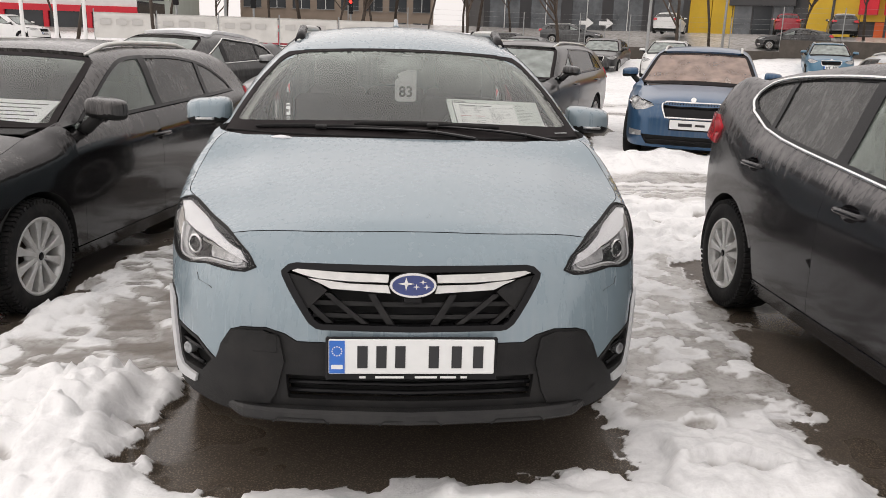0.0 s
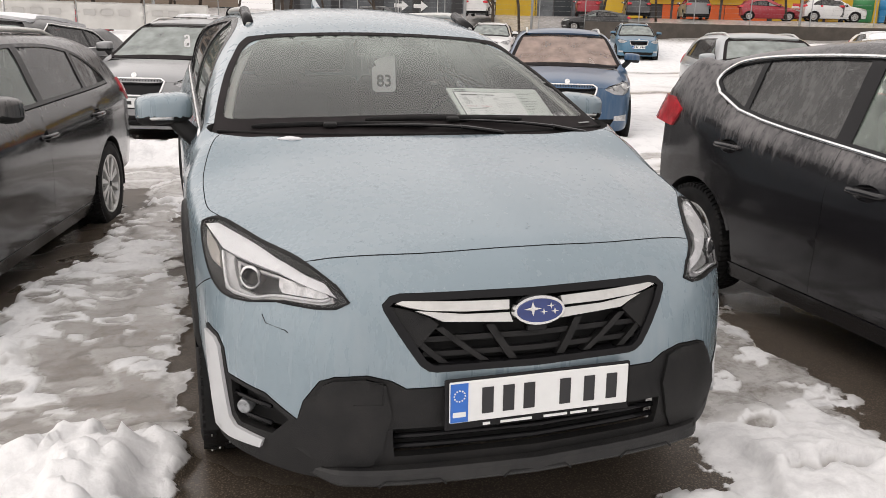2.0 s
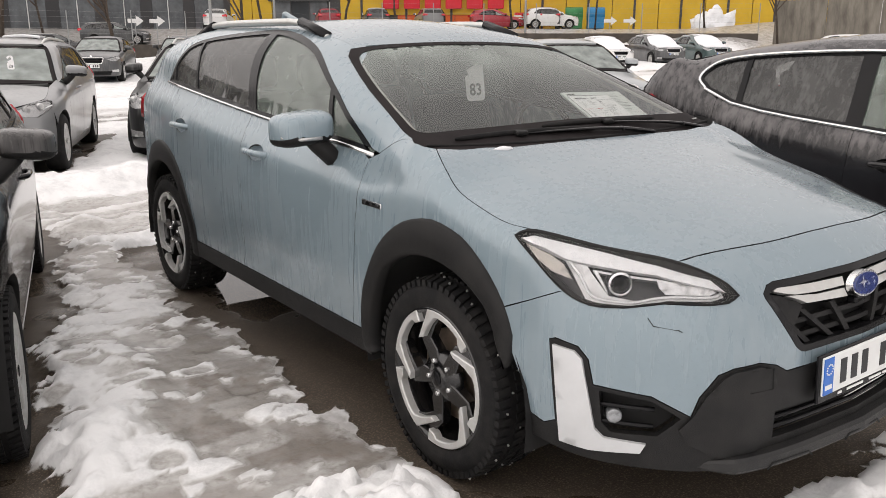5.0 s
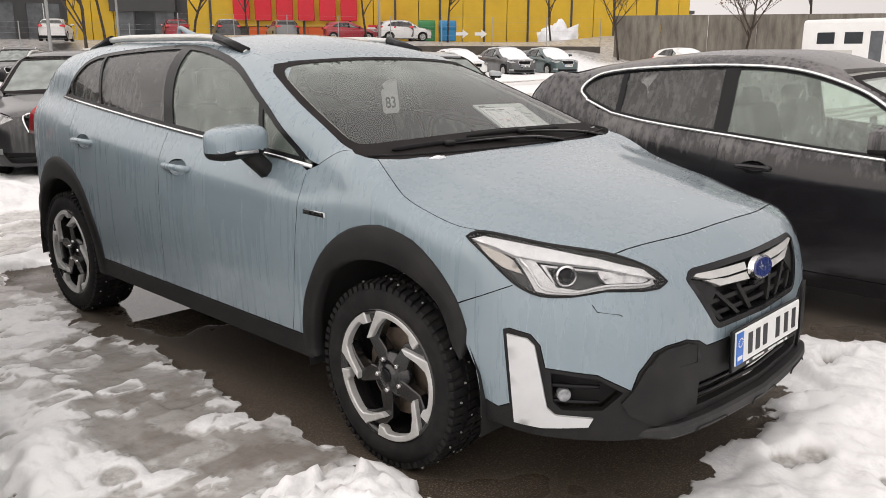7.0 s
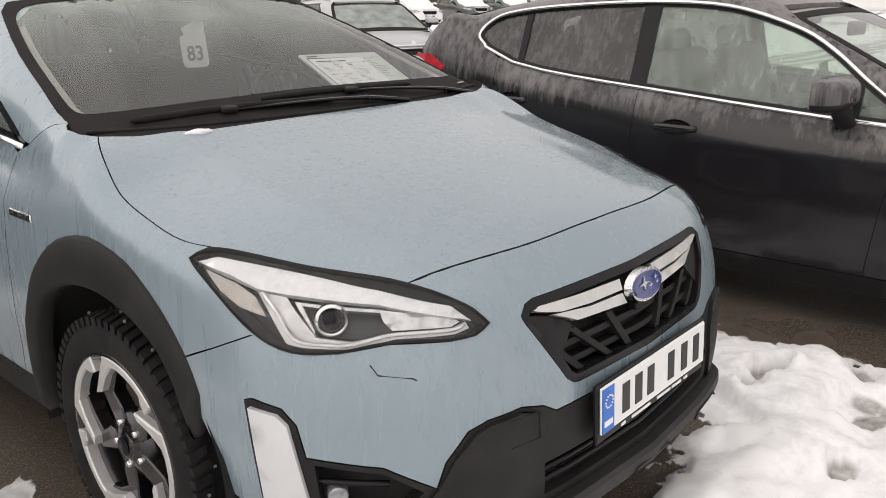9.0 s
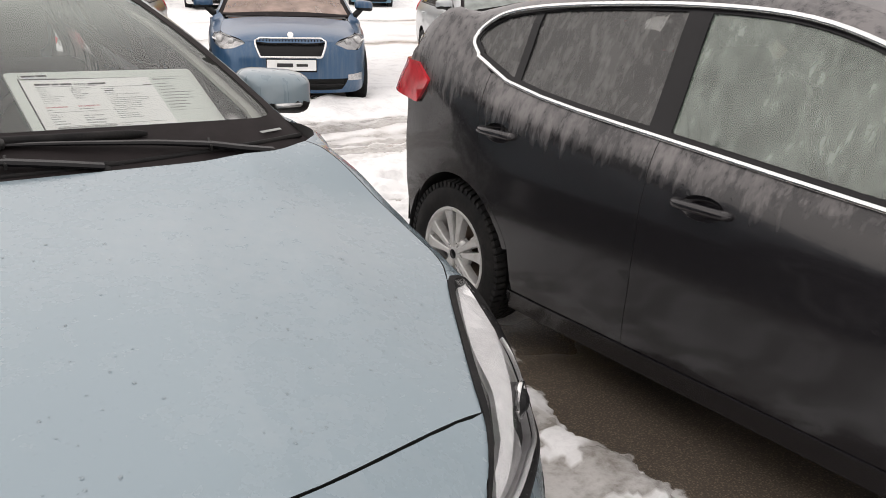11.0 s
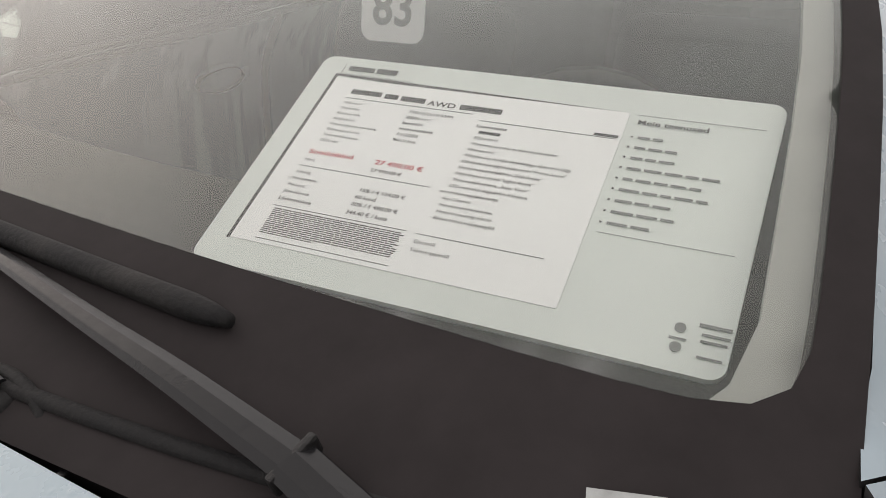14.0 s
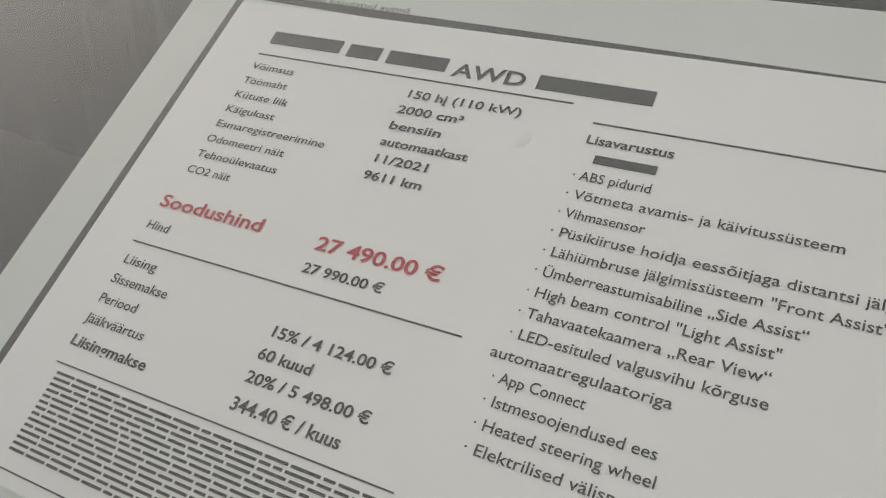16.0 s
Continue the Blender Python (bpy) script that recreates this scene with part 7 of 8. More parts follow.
def fbm(x, y, octaves=4, gain=0.5):
    out, amp, tot = 0, 1.0, 0
    for k in range(octaves):
        out = out + amp * vnoise(x * 2 ** k + 17.3 * k, y * 2 ** k + 9.1 * k)
        tot += amp
        amp *= gain
    return out / tot


def cells(x, y, seed=0):
    """Cell pattern: distance to the nearest and second nearest centre, and a random value for the cell."""
    xi, yi = np.floor(x).astype(int), np.floor(y).astype(int)
    f1, f2, val = np.full(x.shape, 9.0), np.full(x.shape, 9.0), np.zeros(x.shape)
    for i in (-1, 0, 1):
        for j in (-1, 0, 1):
            a, b = (xi + i + seed) % 256, (yi + j + 3 * seed) % 256
            d = np.hypot(xi + i + 0.1 + 0.8 * LAT[a, b] - x, yi + j + 0.1 + 0.8 * LAT[b, a] - y)
            near = d < f1
            f2 = np.where(near, f1, np.minimum(f2, d))
            val = np.where(near, LAT[(a * 7 + 13) % 256, (b * 5 + 29) % 256], val)
            f1 = np.where(near, d, f1)
    return f1, f2, val


def sstep(a, b, q):
    t = np.clip((q - a) / (b - a), 0, 1)
    return t * t * (3 - 2 * t)


def inside_rect(x, y, x0, x1, y0, y1, soft):
    return sstep(x0 - soft, x0 + soft, x) * (1 - sstep(x1 - soft, x1 + soft, x)) * sstep(y0 - soft, y0 + soft, y) * (1 - sstep(y1 - soft, y1 + soft, y))


FACADE_A, FACADE_B = np.array((26.1, 68.4)), np.array((66.8, 34.3))
FDIR = (FACADE_B - FACADE_A) / np.linalg.norm(FACADE_B - FACADE_A)
FNOR = np.array((-FDIR[1], FDIR[0])) * -1


def terrain(x, y):
    """The lie of the land: the car park is level, the street beyond climbs to the shops."""
    d = (x - FACADE_A[0]) * FNOR[0] + (y - FACADE_A[1]) * FNOR[1]
    d = np.minimum(d, 70 - 0.93 * y + 2)
    z = 0.32 * (1 - sstep(19, 45, d)) + 0.7 * (1 - sstep(16.5, 19.5, d)) + 1.2 * (1 - sstep(9, 15.5, d))
    # the black estate stands a little lower
    dip = -0.05 * (1 - sstep(-2.3, -1.5, x)) * (1 - sstep(6, 9, y)) * sstep(-6, -2, x + 6)
    return z + dip


def axis(lo, a, b, hi, fine, grow=1.13):
    mid = list(np.arange(a, b, fine))
    left, right, st, q = [], [], fine, a
    while q > lo:
        st *= grow
        q -= st
        left.append(q)
    st, q = fine, b
    right.append(b)
    while q < hi:
        st *= grow
        q += st
        right.append(q)
    return np.array(left[::-1] + mid + right)


def build_ground():
    xs = axis(-220, -2.9, 3.2, 260, 0.0195, 1.085)
    ys = axis(-90, -0.9, 4.6, 330, 0.02, 1.05)
    X, Y = np.meshgrid(xs, ys, indexing="ij")
    wob = 0.3 * (fbm(X * 1.6, Y * 1.6, 3) - 0.5) + 0.1 * (fbm(X * 6 + 5, Y * 6, 3, 0.5) - 0.5)
    wx, wy = X + wob, Y + 0.25 * (fbm(X * 1.3 + 40, Y * 1.3, 3) - 0.5) + 0.1 * (fbm(X * 6, Y * 6 + 30, 3, 0.5) - 0.5)
    # broken plates of slush: large and small cells with wavering outlines
    cx_, cy_ = X + 0.1 * (fbm(X * 5 + 2, Y * 5, 3) - 0.5), Y + 0.1 * (fbm(X * 5, Y * 5 + 44, 3) - 0.5)
    a1, a2, ar = cells(cx_ * 5.2, cy_ * 7.0)
    b1, b2, br = cells(cx_ * 11 + 5, cy_ * 13 + 9, 5)
    d1, d2, dr = cells(cx_ * 21 + 7, cy_ * 23 + 1, 11)
    wx, wy = wx + 0.1 * (ar - 0.5) + 0.07 * (br - 0.5) + 0.04 * (dr - 0.5), wy + 0.1 * (ar - 0.5) + 0.06 * (br - 0.5)
    bare = inside_rect(wx, wy, -0.93, 0.87, 0.06, 4.7, 0.05)
    dx_ = 2.02 - np.interp(Y, [-1.5, 0.3, 0.8, 1.8, 3.0], [1.55, 1.64, 1.72, 1.95, 2.02])
    bare = np.maximum(bare, inside_rect(wx + dx_, wy, 2.02, 4.2, -1.6, 3.0, 0.08))
    c, s = math.cos(radians(12)), math.sin(radians(12))
    lx, ly = c * (wx + 3.0) - s * (wy - 1.35), s * (wx + 3.0) + c * (wy - 1.35)
    bare = np.maximum(bare, inside_rect(lx, ly, -1.0, 0.97, 0.2, 4.6, 0.08))
    c2, s2 = math.cos(radians(23)), math.sin(radians(23))
    for cx, cy in ((-4.1, 8.6), (-1.42, 8.35), (1.5, 8.0), (3.79, 7.6), (7.2, 7.4)):
        rx, ry = c2 * (wx - cx) - s2 * (wy - cy), s2 * (wx - cx) + c2 * (wy - cy)
        bare = np.maximum(bare, 0.8 * inside_rect(rx, ry, -0.85, 0.85, 0.3, 4.4, 0.1))
    thin = 1 - np.maximum(np.maximum(inside_rect(wx, wy, -0.93, 0.87, 0.06, 4.7, 0.2), inside_rect(wx + dx_, wy, 1.98, 4.2, -1.6, 3.0, 0.16)), inside_rect(lx, ly, -1.0, 0.97, 0.2, 4.6, 0.2))
    # slush: trodden lanes between the cars, wheel tracks of the lane, far lanes
    left = np.maximum(inside_rect(wx, wy, -1.7, -0.88, 0.85, 4.9, 0.14), inside_rect(wx, wy, -2.15, -1.3, 0.85, 1.45, 0.12))
    right = 0.85 * inside_rect(wx, wy, 0.85, 1.85, 0.5, 5.0, 0.25)
    lane = inside_rect(X, wy, -60, 60, 4.9, 6.75, 0.2)
    stripes = fbm(X * 0.1 + 4, Y * 7.5 + 0.5 * np.sin(X * 0.35), 4, 0.7)
    stripes = sstep(0.4, 0.58, stripes)
    lane2 = inside_rect(X, wy, -80, 80, 13.2, 17.5, 0.8)
    lane3 = inside_rect(X, wy, -80, 80, 20.5, 23.5, 0.8)
    far = sstep(24, 30, Y)
    sl = np.zeros_like(X)
    dens = fbm(X * 1.5 + 3, Y * 1.5 + 12, 3) + 0.25 * (fbm(X * 6 + 8, Y * 6, 2) - 0.5)
    # melt water has run along the crossover and out to its front corner
    run_x = np.interp(Y, [0.9, 1.2, 1.6, 2.2, 3.0, 5.0], [-1.8, -1.4, -1.2, -1.1, -1.05, -1.0])
    dens = dens - 0.16 * np.exp(-((X - run_x) / 0.26) ** 2) * (X < 0) + 0.12 * (X < 0) * (1 - sstep(-1.5, -1.3, X)) * sstep(1.4, 1.7, Y)
    plate = sstep(0.03, 0.16, a2 - a1) * sstep(-0.08, 0.08, ar - (0.62 - 1.1 * (dens - 0.38)))
    small = sstep(0.04, 0.2, b2 - b1) * sstep(-0.06, 0.06, br - (0.75 - 0.9 * (dens - 0.38)))
    solid = np.maximum(plate, 0.8 * small)
    alley = np.maximum(left, right)
    sl = np.maximum(sl, alley * (0.16 + 0.2 * (1 - ar) + 0.3 * (1 - solid) + 0.4 * (1 - solid) * (1 - sstep(0.4, 0.52, dens))))
    sl = np.maximum(sl, lane * (0.42 + 0.45 * stripes))
    sl = np.maximum(sl, np.maximum(lane2, lane3) * (0.3 + 0.6 * (0.5 + 0.5 * np.sin(Y * 5)) * sstep(0.3, 0.6, fbm(X * 0.3, Y * 1.5, 3))))
    wet_dip = sstep(0.8, 0.84, ar) * sstep(0.55, 0.25, a1) * inside_rect(X, Y, -5, 5, -3, 5.4, 0.4)
    sl = np.maximum(sl, 0.75 * wet_dip)
    muddy = np.maximum(inside_rect(wx, wy, 0.8, 1.1, 0.8, 4.6, 0.06), 0.7 * inside_rect(wx, wy, 1.8, 2.0, 0.3, 3.1, 0.07))
    sl = np.maximum(sl, 1.25 * muddy)
    sl = np.maximum(sl, (0.35 + 0.55 * (1 - solid)) * (1 - thin))
    d = (X - FACADE_A[0]) * FNOR[0] + (Y - FACADE_A[1]) * FNOR[1]
    d = np.minimum(d, 70 - 0.93 * Y + 2)
    road = 1 - sstep(17, 19, d)
    sl = np.maximum(sl, 0.85 * road)
    snow = np.clip(1 - np.maximum(bare, 0), 0, 1)
    # footprints and hollows trodden into the snow
    hol = np.maximum(wet_dip, sstep(0.6, 0.72, fbm(X * 3.6 + 70, Y * 3.6 + 31, 2)) * inside_rect(X, Y, -4, 4, -3, 5, 0.3))
    lump = fbm(X * 2.3 + 9, Y * 2.3 + 5, 3)
    fine = fbm(X * 9, Y * 9, 2)
    clod = np.sqrt(np.clip(1 - (b1 / 0.62) ** 2, 0, 1)) * sstep(0.25, 0.7, br)
    crumb = np.sqrt(np.clip(1 - (d1 / 0.55) ** 2, 0, 1)) * sstep(0.35, 0.9, dr)
    near_ = inside_rect(X, Y, -6, 6, -5, 6.5, 1.0)
    thick = snow * thin * (1 - 0.8 * alley) * (1 - 0.6 * np.clip(sl, 0, 1) * (1 - alley)) * (0.02 + 0.07 * sstep(0.3, 0.75, lump) + 0.016 * sstep(0.3, 0.7, fine) + near_ * (0.014 * clod + 0.006 * crumb)) * (1 - 0.7 * hol)
    thick += snow * thin * near_ * alley * (0.004 + 0.009 * solid * (0.5 + ar) + 0.004 * crumb + 0.01 * clod * sstep(0.5, 0.7, dens))
    bank = inside_rect(X, wy, -60, 60, 7.0, 7.75, 0.25)
    thick += bank * snow * (0.05 + 0.12 * fbm(X * 1.7, Y * 2.2 + 50, 4))
    heap = inside_rect(wx, wy, -1.95, -0.95, 0.05, 0.85, 0.2) * snow
    thick += heap * (0.045 * sstep(0.35, 0.7, fbm(X * 4 + 2, Y * 4 + 20, 2)) + 0.03 * clod + 0.012 * crumb) + heap * 0.03
    edge_l = inside_rect(lx, ly, 0.95, 1.3, 0.2, 4.8, 0.12) * snow
    thick += edge_l * 0.05 * lump
    verge = inside_rect(X, Y, -90, 90, 30.5, 36, 1.5)
    thick += verge * (0.25 + 0.5 * fbm(X * 0.5, Y * 0.5 + 3, 4)) * snow + far * (1 - road) * 0.12 * fbm(X * 0.8, Y * 0.8, 3)
    # melt water standing under the cars
    water = np.maximum(inside_rect(wx, wy, -0.72, 0.5, 2.75, 4.1, 0.06), inside_rect(lx, ly, -0.2, 0.75, 2.6, 4.2, 0.06)) * (1 - snow)
    Z = terrain(X, Y) + thick
    nx, ny = X.shape
    idx = np.arange(nx * ny).reshape(nx, ny)
    faces = np.stack([idx[:-1, :-1], idx[1:, :-1], idx[1:, 1:], idx[:-1, 1:]], -1).reshape(-1, 4)
    me = bpy.data.meshes.new("ground")
    me.vertices.add(nx * ny)
    me.vertices.foreach_set("co", np.stack([X, Y, Z], -1).ravel())
    me.loops.add(faces.size)
    me.loops.foreach_set("vertex_index", faces.ravel())
    me.polygons.add(len(faces))
    me.polygons.foreach_set("loop_start", np.arange(0, faces.size, 4))
    me.polygons.foreach_set("use_smooth", np.ones(len(faces), bool))
    me.update()
    for nm, val in (("snow", snow * (1 - 0.12 * hol)), ("slush", sl), ("water", water)):
        at = me.attributes.new(nm, "FLOAT", "POINT")
        at.data.foreach_set("value", val.ravel().astype(np.float32))
    ob = new("ground", me)
    tagged(ob, "wet asphalt under slush and trodden snow", "ground", kind="structure")
    m = bpy.data.materials.new("snow_slush_asphalt")
    m.use_nodes = True
    n, l = m.node_tree.nodes, m.node_tree.links
    b = n["Principled BSDF"]
    tc = n.new("ShaderNodeTexCoord")

    def noise(scale, detail=5, rough=0.6):
        q = n.new("ShaderNodeTexNoise")
        q.inputs["Scale"].default_value, q.inputs["Detail"].default_value, q.inputs["Roughness"].default_value = scale, detail, rough
        l.new(tc.outputs["Object"], q.inputs["Vector"])
        return q.outputs[0]

    def math2(op, a, b_):
        q = n.new("ShaderNodeMath")
        q.operation = op
        for i, v in enumerate((a, b_)):
            if isinstance(v, (int, float)):
                q.inputs[i].default_value = v
            else:
                l.new(v, q.inputs[i])
        return q.outputs[0]

    def maprange(v, a, b_, c_, d_):
        q = n.new("ShaderNodeMapRange")
        q.interpolation_type = "SMOOTHSTEP"
        for i, w in enumerate((a, b_, c_, d_)):
            q.inputs[i + 1].default_value = w
        l.new(v, q.inputs[0])
        return q.outputs[0]

    def ramp(v, c0, c1, p0=0.3, p1=0.7):
        q = n.new("ShaderNodeValToRGB")
        q.color_ramp.elements[0].position, q.color_ramp.elements[1].position = p0, p1
        q.color_ramp.elements[0].color, q.color_ramp.elements[1].color = (*c0, 1), (*c1, 1)
        l.new(v, q.inputs[0])
        return q.outputs[0]

    def mix(f, a, b_):
        q = n.new("ShaderNodeMix")
        q.data_type = "RGBA"
        l.new(f, q.inputs[0])
        l.new(a, q.inputs[6])
        l.new(b_, q.inputs[7])
        return q.outputs[2]

    def mixf(f, a, b_):
        q = n.new("ShaderNodeMix")
        l.new(f, q.inputs[0])
        for i, v in ((2, a), (3, b_)):
            if isinstance(v, (int, float)):
                q.inputs[i].default_value = v
            else:
                l.new(v, q.inputs[i])
        return q.outputs[0]

    asn = n.new("ShaderNodeAttribute")
    asn.attribute_name = "snow"
    asl = n.new("ShaderNodeAttribute")
    asl.attribute_name = "slush"
    awa = n.new("ShaderNodeAttribute")
    awa.attribute_name = "water"
    g1, g2, g3 = noise(26, 6), noise(140, 3), noise(3.2, 5)
    snowf = maprange(math2("ADD", asn.outputs["Fac"], math2("MULTIPLY", math2("SUBTRACT", g1, 0.5), 0.7)), 0.42, 0.62, 0, 1)
    g4 = noise(5.0, 5, 0.58)
    slushf = maprange(math2("ADD", asl.outputs["Fac"], math2("ADD", math2("MULTIPLY", math2("SUBTRACT", g1, 0.5), 0.35), math2("MULTIPLY", math2("SUBTRACT", g4, 0.5), 0.7))), 0.28, 0.72, 0, 1)
    grit = n.new("ShaderNodeTexVoronoi")
    grit.inputs["Scale"].default_value = 120
    l.new(tc.outputs["Object"], grit.inputs["Vector"])
    asph = mix(maprange(grit.outputs["Distance"], 0.15, 0.55, 0, 0.75), ramp(g2, (0.08, 0.062, 0.046), (0.26, 0.21, 0.16)), ramp(g3, (0.03, 0.025, 0.02), (0.062, 0.051, 0.041)))
    slush = ramp(math2("ADD", math2("MULTIPLY", g1, 0.55), math2("MULTIPLY", g3, 0.45)), (0.26, 0.24, 0.216), (0.58, 0.568, 0.552), 0.36, 0.6)
    g5 = noise(55, 4, 0.7)
    mud = maprange(math2("ADD", asl.outputs["Fac"], math2("MULTIPLY", math2("SUBTRACT", g1, 0.5), 0.5)), 0.82, 1.2, 0, 0.85)
    slush = mix(mud, slush, ramp(g1, (0.09, 0.067, 0.049), (0.17, 0.132, 0.1)))
    snowc = ramp(math2("ADD", math2("MULTIPLY", g4, 0.6), math2("ADD", math2("MULTIPLY", g1, 0.25), math2("MULTIPLY", g5, 0.15))), (0.7, 0.7, 0.705), (0.89, 0.89, 0.89), 0.36, 0.52)
    cover = mix(slushf, snowc, slush)
    l.new(mix(snowf, asph, cover), b.inputs["Base Color"])
    puddle = maprange(noise(0.9, 3), 0.52, 0.64, 0.5, 0.06)
    water = maprange(awa.outputs["Fac"], 0.4, 0.6, 0, 1)
    puddle = mixf(water, puddle, 0.015)
    l.new(mixf(snowf, puddle, mixf(slushf, 0.65, 0.24)), b.inputs["Roughness"])
    b.inputs["Specular IOR Level"].default_value = 0.4
    b.inputs["Subsurface Weight"].default_value = 0.0
    bp = n.new("ShaderNodeBump")
    bp.inputs["Strength"].default_value, bp.inputs["Distance"].default_value = 0.35, 0.014
    l.new(mixf(snowf, mixf(water, math2("MULTIPLY", g2, 0.25), 0.0), math2("MULTIPLY", math2("ADD", g1, math2("MULTIPLY", g5, 0.5)), mixf(slushf, 1.0, 0.45))), bp.inputs["Height"])
    l.new(bp.outputs[0], b.inputs["Normal"])
    me.materials.append(m)
    return ob


build_ground()


# rain on the crossover
hood_loop = [(-0.58, 0.22, 1), (0, 0.14, 1), (0.58, 0.22, 1), (0.79, 0.6, 1), (0.8, 0.9, 1), (0.7, 1.02, 1), (0, 0.96, 1), (-0.7, 1.02, 1), (-0.8, 0.9, 1), (-0.79, 0.6, 1)]
rain_drops("rain_drops", Chart("top"), xv.lower, hood_loop, 520, "beads of rain on a pale blue bonnet", 3)
screen_loop = [(x, float(xv.screen(x, z)), z) for x, z in ((-0.72, 1.12), (0.72, 1.12), (0.68, 1.22), (0.56, 1.42), (0, 1.45), (-0.56, 1.42), (-0.68, 1.22))]
rain_drops("rain_drops", Chart("screen"), xv.upper, screen_loop, 260, "scattered rain drops on the windscreen", 8, 0.0022, 0.0)


# ---- the far side: street, shops, fence, trees ----
YEL = mat("yellow_cladding", (0.62, 0.40, 0.02), 0.55, var=0.1, scale=0.6)
DARKPANEL = mat("dark_grey_cladding", (0.05, 0.05, 0.053), 0.5, var=0.15, scale=0.5)
SIGNRED = mat("red_sign_letters", (0.62, 0.012, 0.03), 0.4, var=0.08, scale=2)
ORANGE = mat("orange_shopfront", (0.62, 0.11, 0.015), 0.5, var=0.1, scale=1)
CONCRETE = mat("stained_concrete", (0.13, 0.115, 0.095), 0.85, var=0.35, scale=0.8, bump=0.3, bscale=12, stretch=(3, 3, 0.6), second=(0.24, 0.22, 0.185))
LOWWALL = mat("dark_wet_wall", (0.07, 0.06, 0.05), 0.8, var=0.3, scale=2)
GALV = mat("galvanised_steel", (0.32, 0.33, 0.33), 0.5, 0.6, var=0.1, scale=8)
BANNER = mat("white_banner_cloth", (0.62, 0.61, 0.58), 0.8, var=0.08, scale=1.2)
FAINT = mat("faint_grey_print", (0.5, 0.49, 0.47), 0.8, var=0.05)
BARK = mat("dark_bark", (0.055, 0.042, 0.032), 0.9, var=0.35, scale=6, bump=0.4, bscale=30)
TWIG = mat("bare_twigs", (0.075, 0.055, 0.042), 0.9, var=0.3, scale=3)
LEAF = mat("withered_leaves", (0.16, 0.08, 0.035), 0.8, var=0.35, scale=4)
PALEWALL = mat("pale_render", (0.42, 0.45, 0.41), 0.8, var=0.08, scale=0.6)
BROWNWALL = mat("brown_render", (0.3, 0.24, 0.19), 0.8, var=0.1, scale=0.6)
WINDOW = mat("dark_window_glass", (0.03, 0.035, 0.04), 0.1, var=0.2, scale=0.8)
SHOPGLASS = mat("lit_shop_glass", (0.11, 0.12, 0.13), 0.15, var=0.5, scale=0.7)
WHITEPAINT = mat("white_lacquer", (0.75, 0.75, 0.74), 0.4, var=0.05, scale=2)
GREENBIN = mat("green_plastic", (0.03, 0.2, 0.06), 0.5, var=0.1)
BLUEBIN = mat("blue_plastic", (0.02, 0.2, 0.42), 0.5, var=0.1)


def facade_pose():
    return Matrix(((FDIR[0], -FNOR[0], 0, FACADE_A[0]), (FDIR[1], -FNOR[1], 0, FACADE_A[1]), (0, 0, 1, 0), (0, 0, 0, 1)))


def slabbox(name, x0, x1, y0, y1, z0, z1, material, parent, label=""):
    return part(name, box_bm((x1 - x0, y1 - y0, z1 - z0), ((x0 + x1) / 2, (y0 + y1) / 2, (z0 + z1) / 2)), material, parent, label)


def supermarket():
    """A long yellow shop: cladding panels, shop windows, an orange entrance and a red sign; local x runs along the front, -y looks out."""
    b = empty("supermarket", facade_pose(), "yellow clad supermarket with a large red sign", "building")
    slabbox("core", 0, 52.3, 0.3, 24, 1.2, 9.2, DARKPANEL, b)
    slabbox("roof_edge", -0.1, 52.4, -0.1, 24.1, 9.2, 9.6, DARKPANEL, b)
    x = 0.0
    k = 0
    while x < 52.2:
        w = 1.9
        if 3.4 < x + w / 2 < 8.6:
            k += 1
            x += w
            continue
        z0 = 3.5 if 14.2 < x + w / 2 < 22.6 else 1.6
        slabbox("cladding_panel", x + 0.03, min(x + w - 0.03, 52.3), 0.0, 0.28, z0, 9.2, YEL, b)
        if k % 2 == 0:
            slabbox("dark_strip", x - 0.16, x + 0.02, -0.06, 0.2, 1.6, 9.2, DARKPANEL, b)
        x += w
        k += 1
    for i in range(3):
        slabbox("shop_window", 3.7 + i * 1.6, 5.2 + i * 1.6, 0.05, 0.3, 1.7, 4.6, SHOPGLASS if i != 1 else WINDOW, b)
        slabbox("window_mullion", 3.6 + i * 1.6, 3.7 + i * 1.6, 0.0, 0.3, 1.7, 4.7, DARKPANEL, b)
    slabbox("canopy", 3.4, 8.6, -0.3, 0.3, 4.6, 9.2, DARKPANEL, b)
    for i in range(5):
        slabbox("entrance_panel", 14.4 + i * 1.62, 15.96 + i * 1.62, -0.05, 0.25, 1.6, 3.45, ORANGE, b)
    # the sign: six plain shapes in red
    for i in range(6):
        x0 = 13.2 + i * 1.75
        s = part("sign_shape", box_bm((1.35, 0.25, 2.0), (x0 + 0.7, -0.45, 4.95), 0.06, 1), SIGNRED, b)
    slabbox("trailer_stripe", 24.2, 27.6, -2.4, -0.9, 2.6, 3.6, SIGNRED, b)
    for z in (2.85, 3.25):
        slabbox("trailer_band", 24.15, 27.65, -2.45, -0.88, z, z + 0.16, WHITEPAINT, b)
    return b


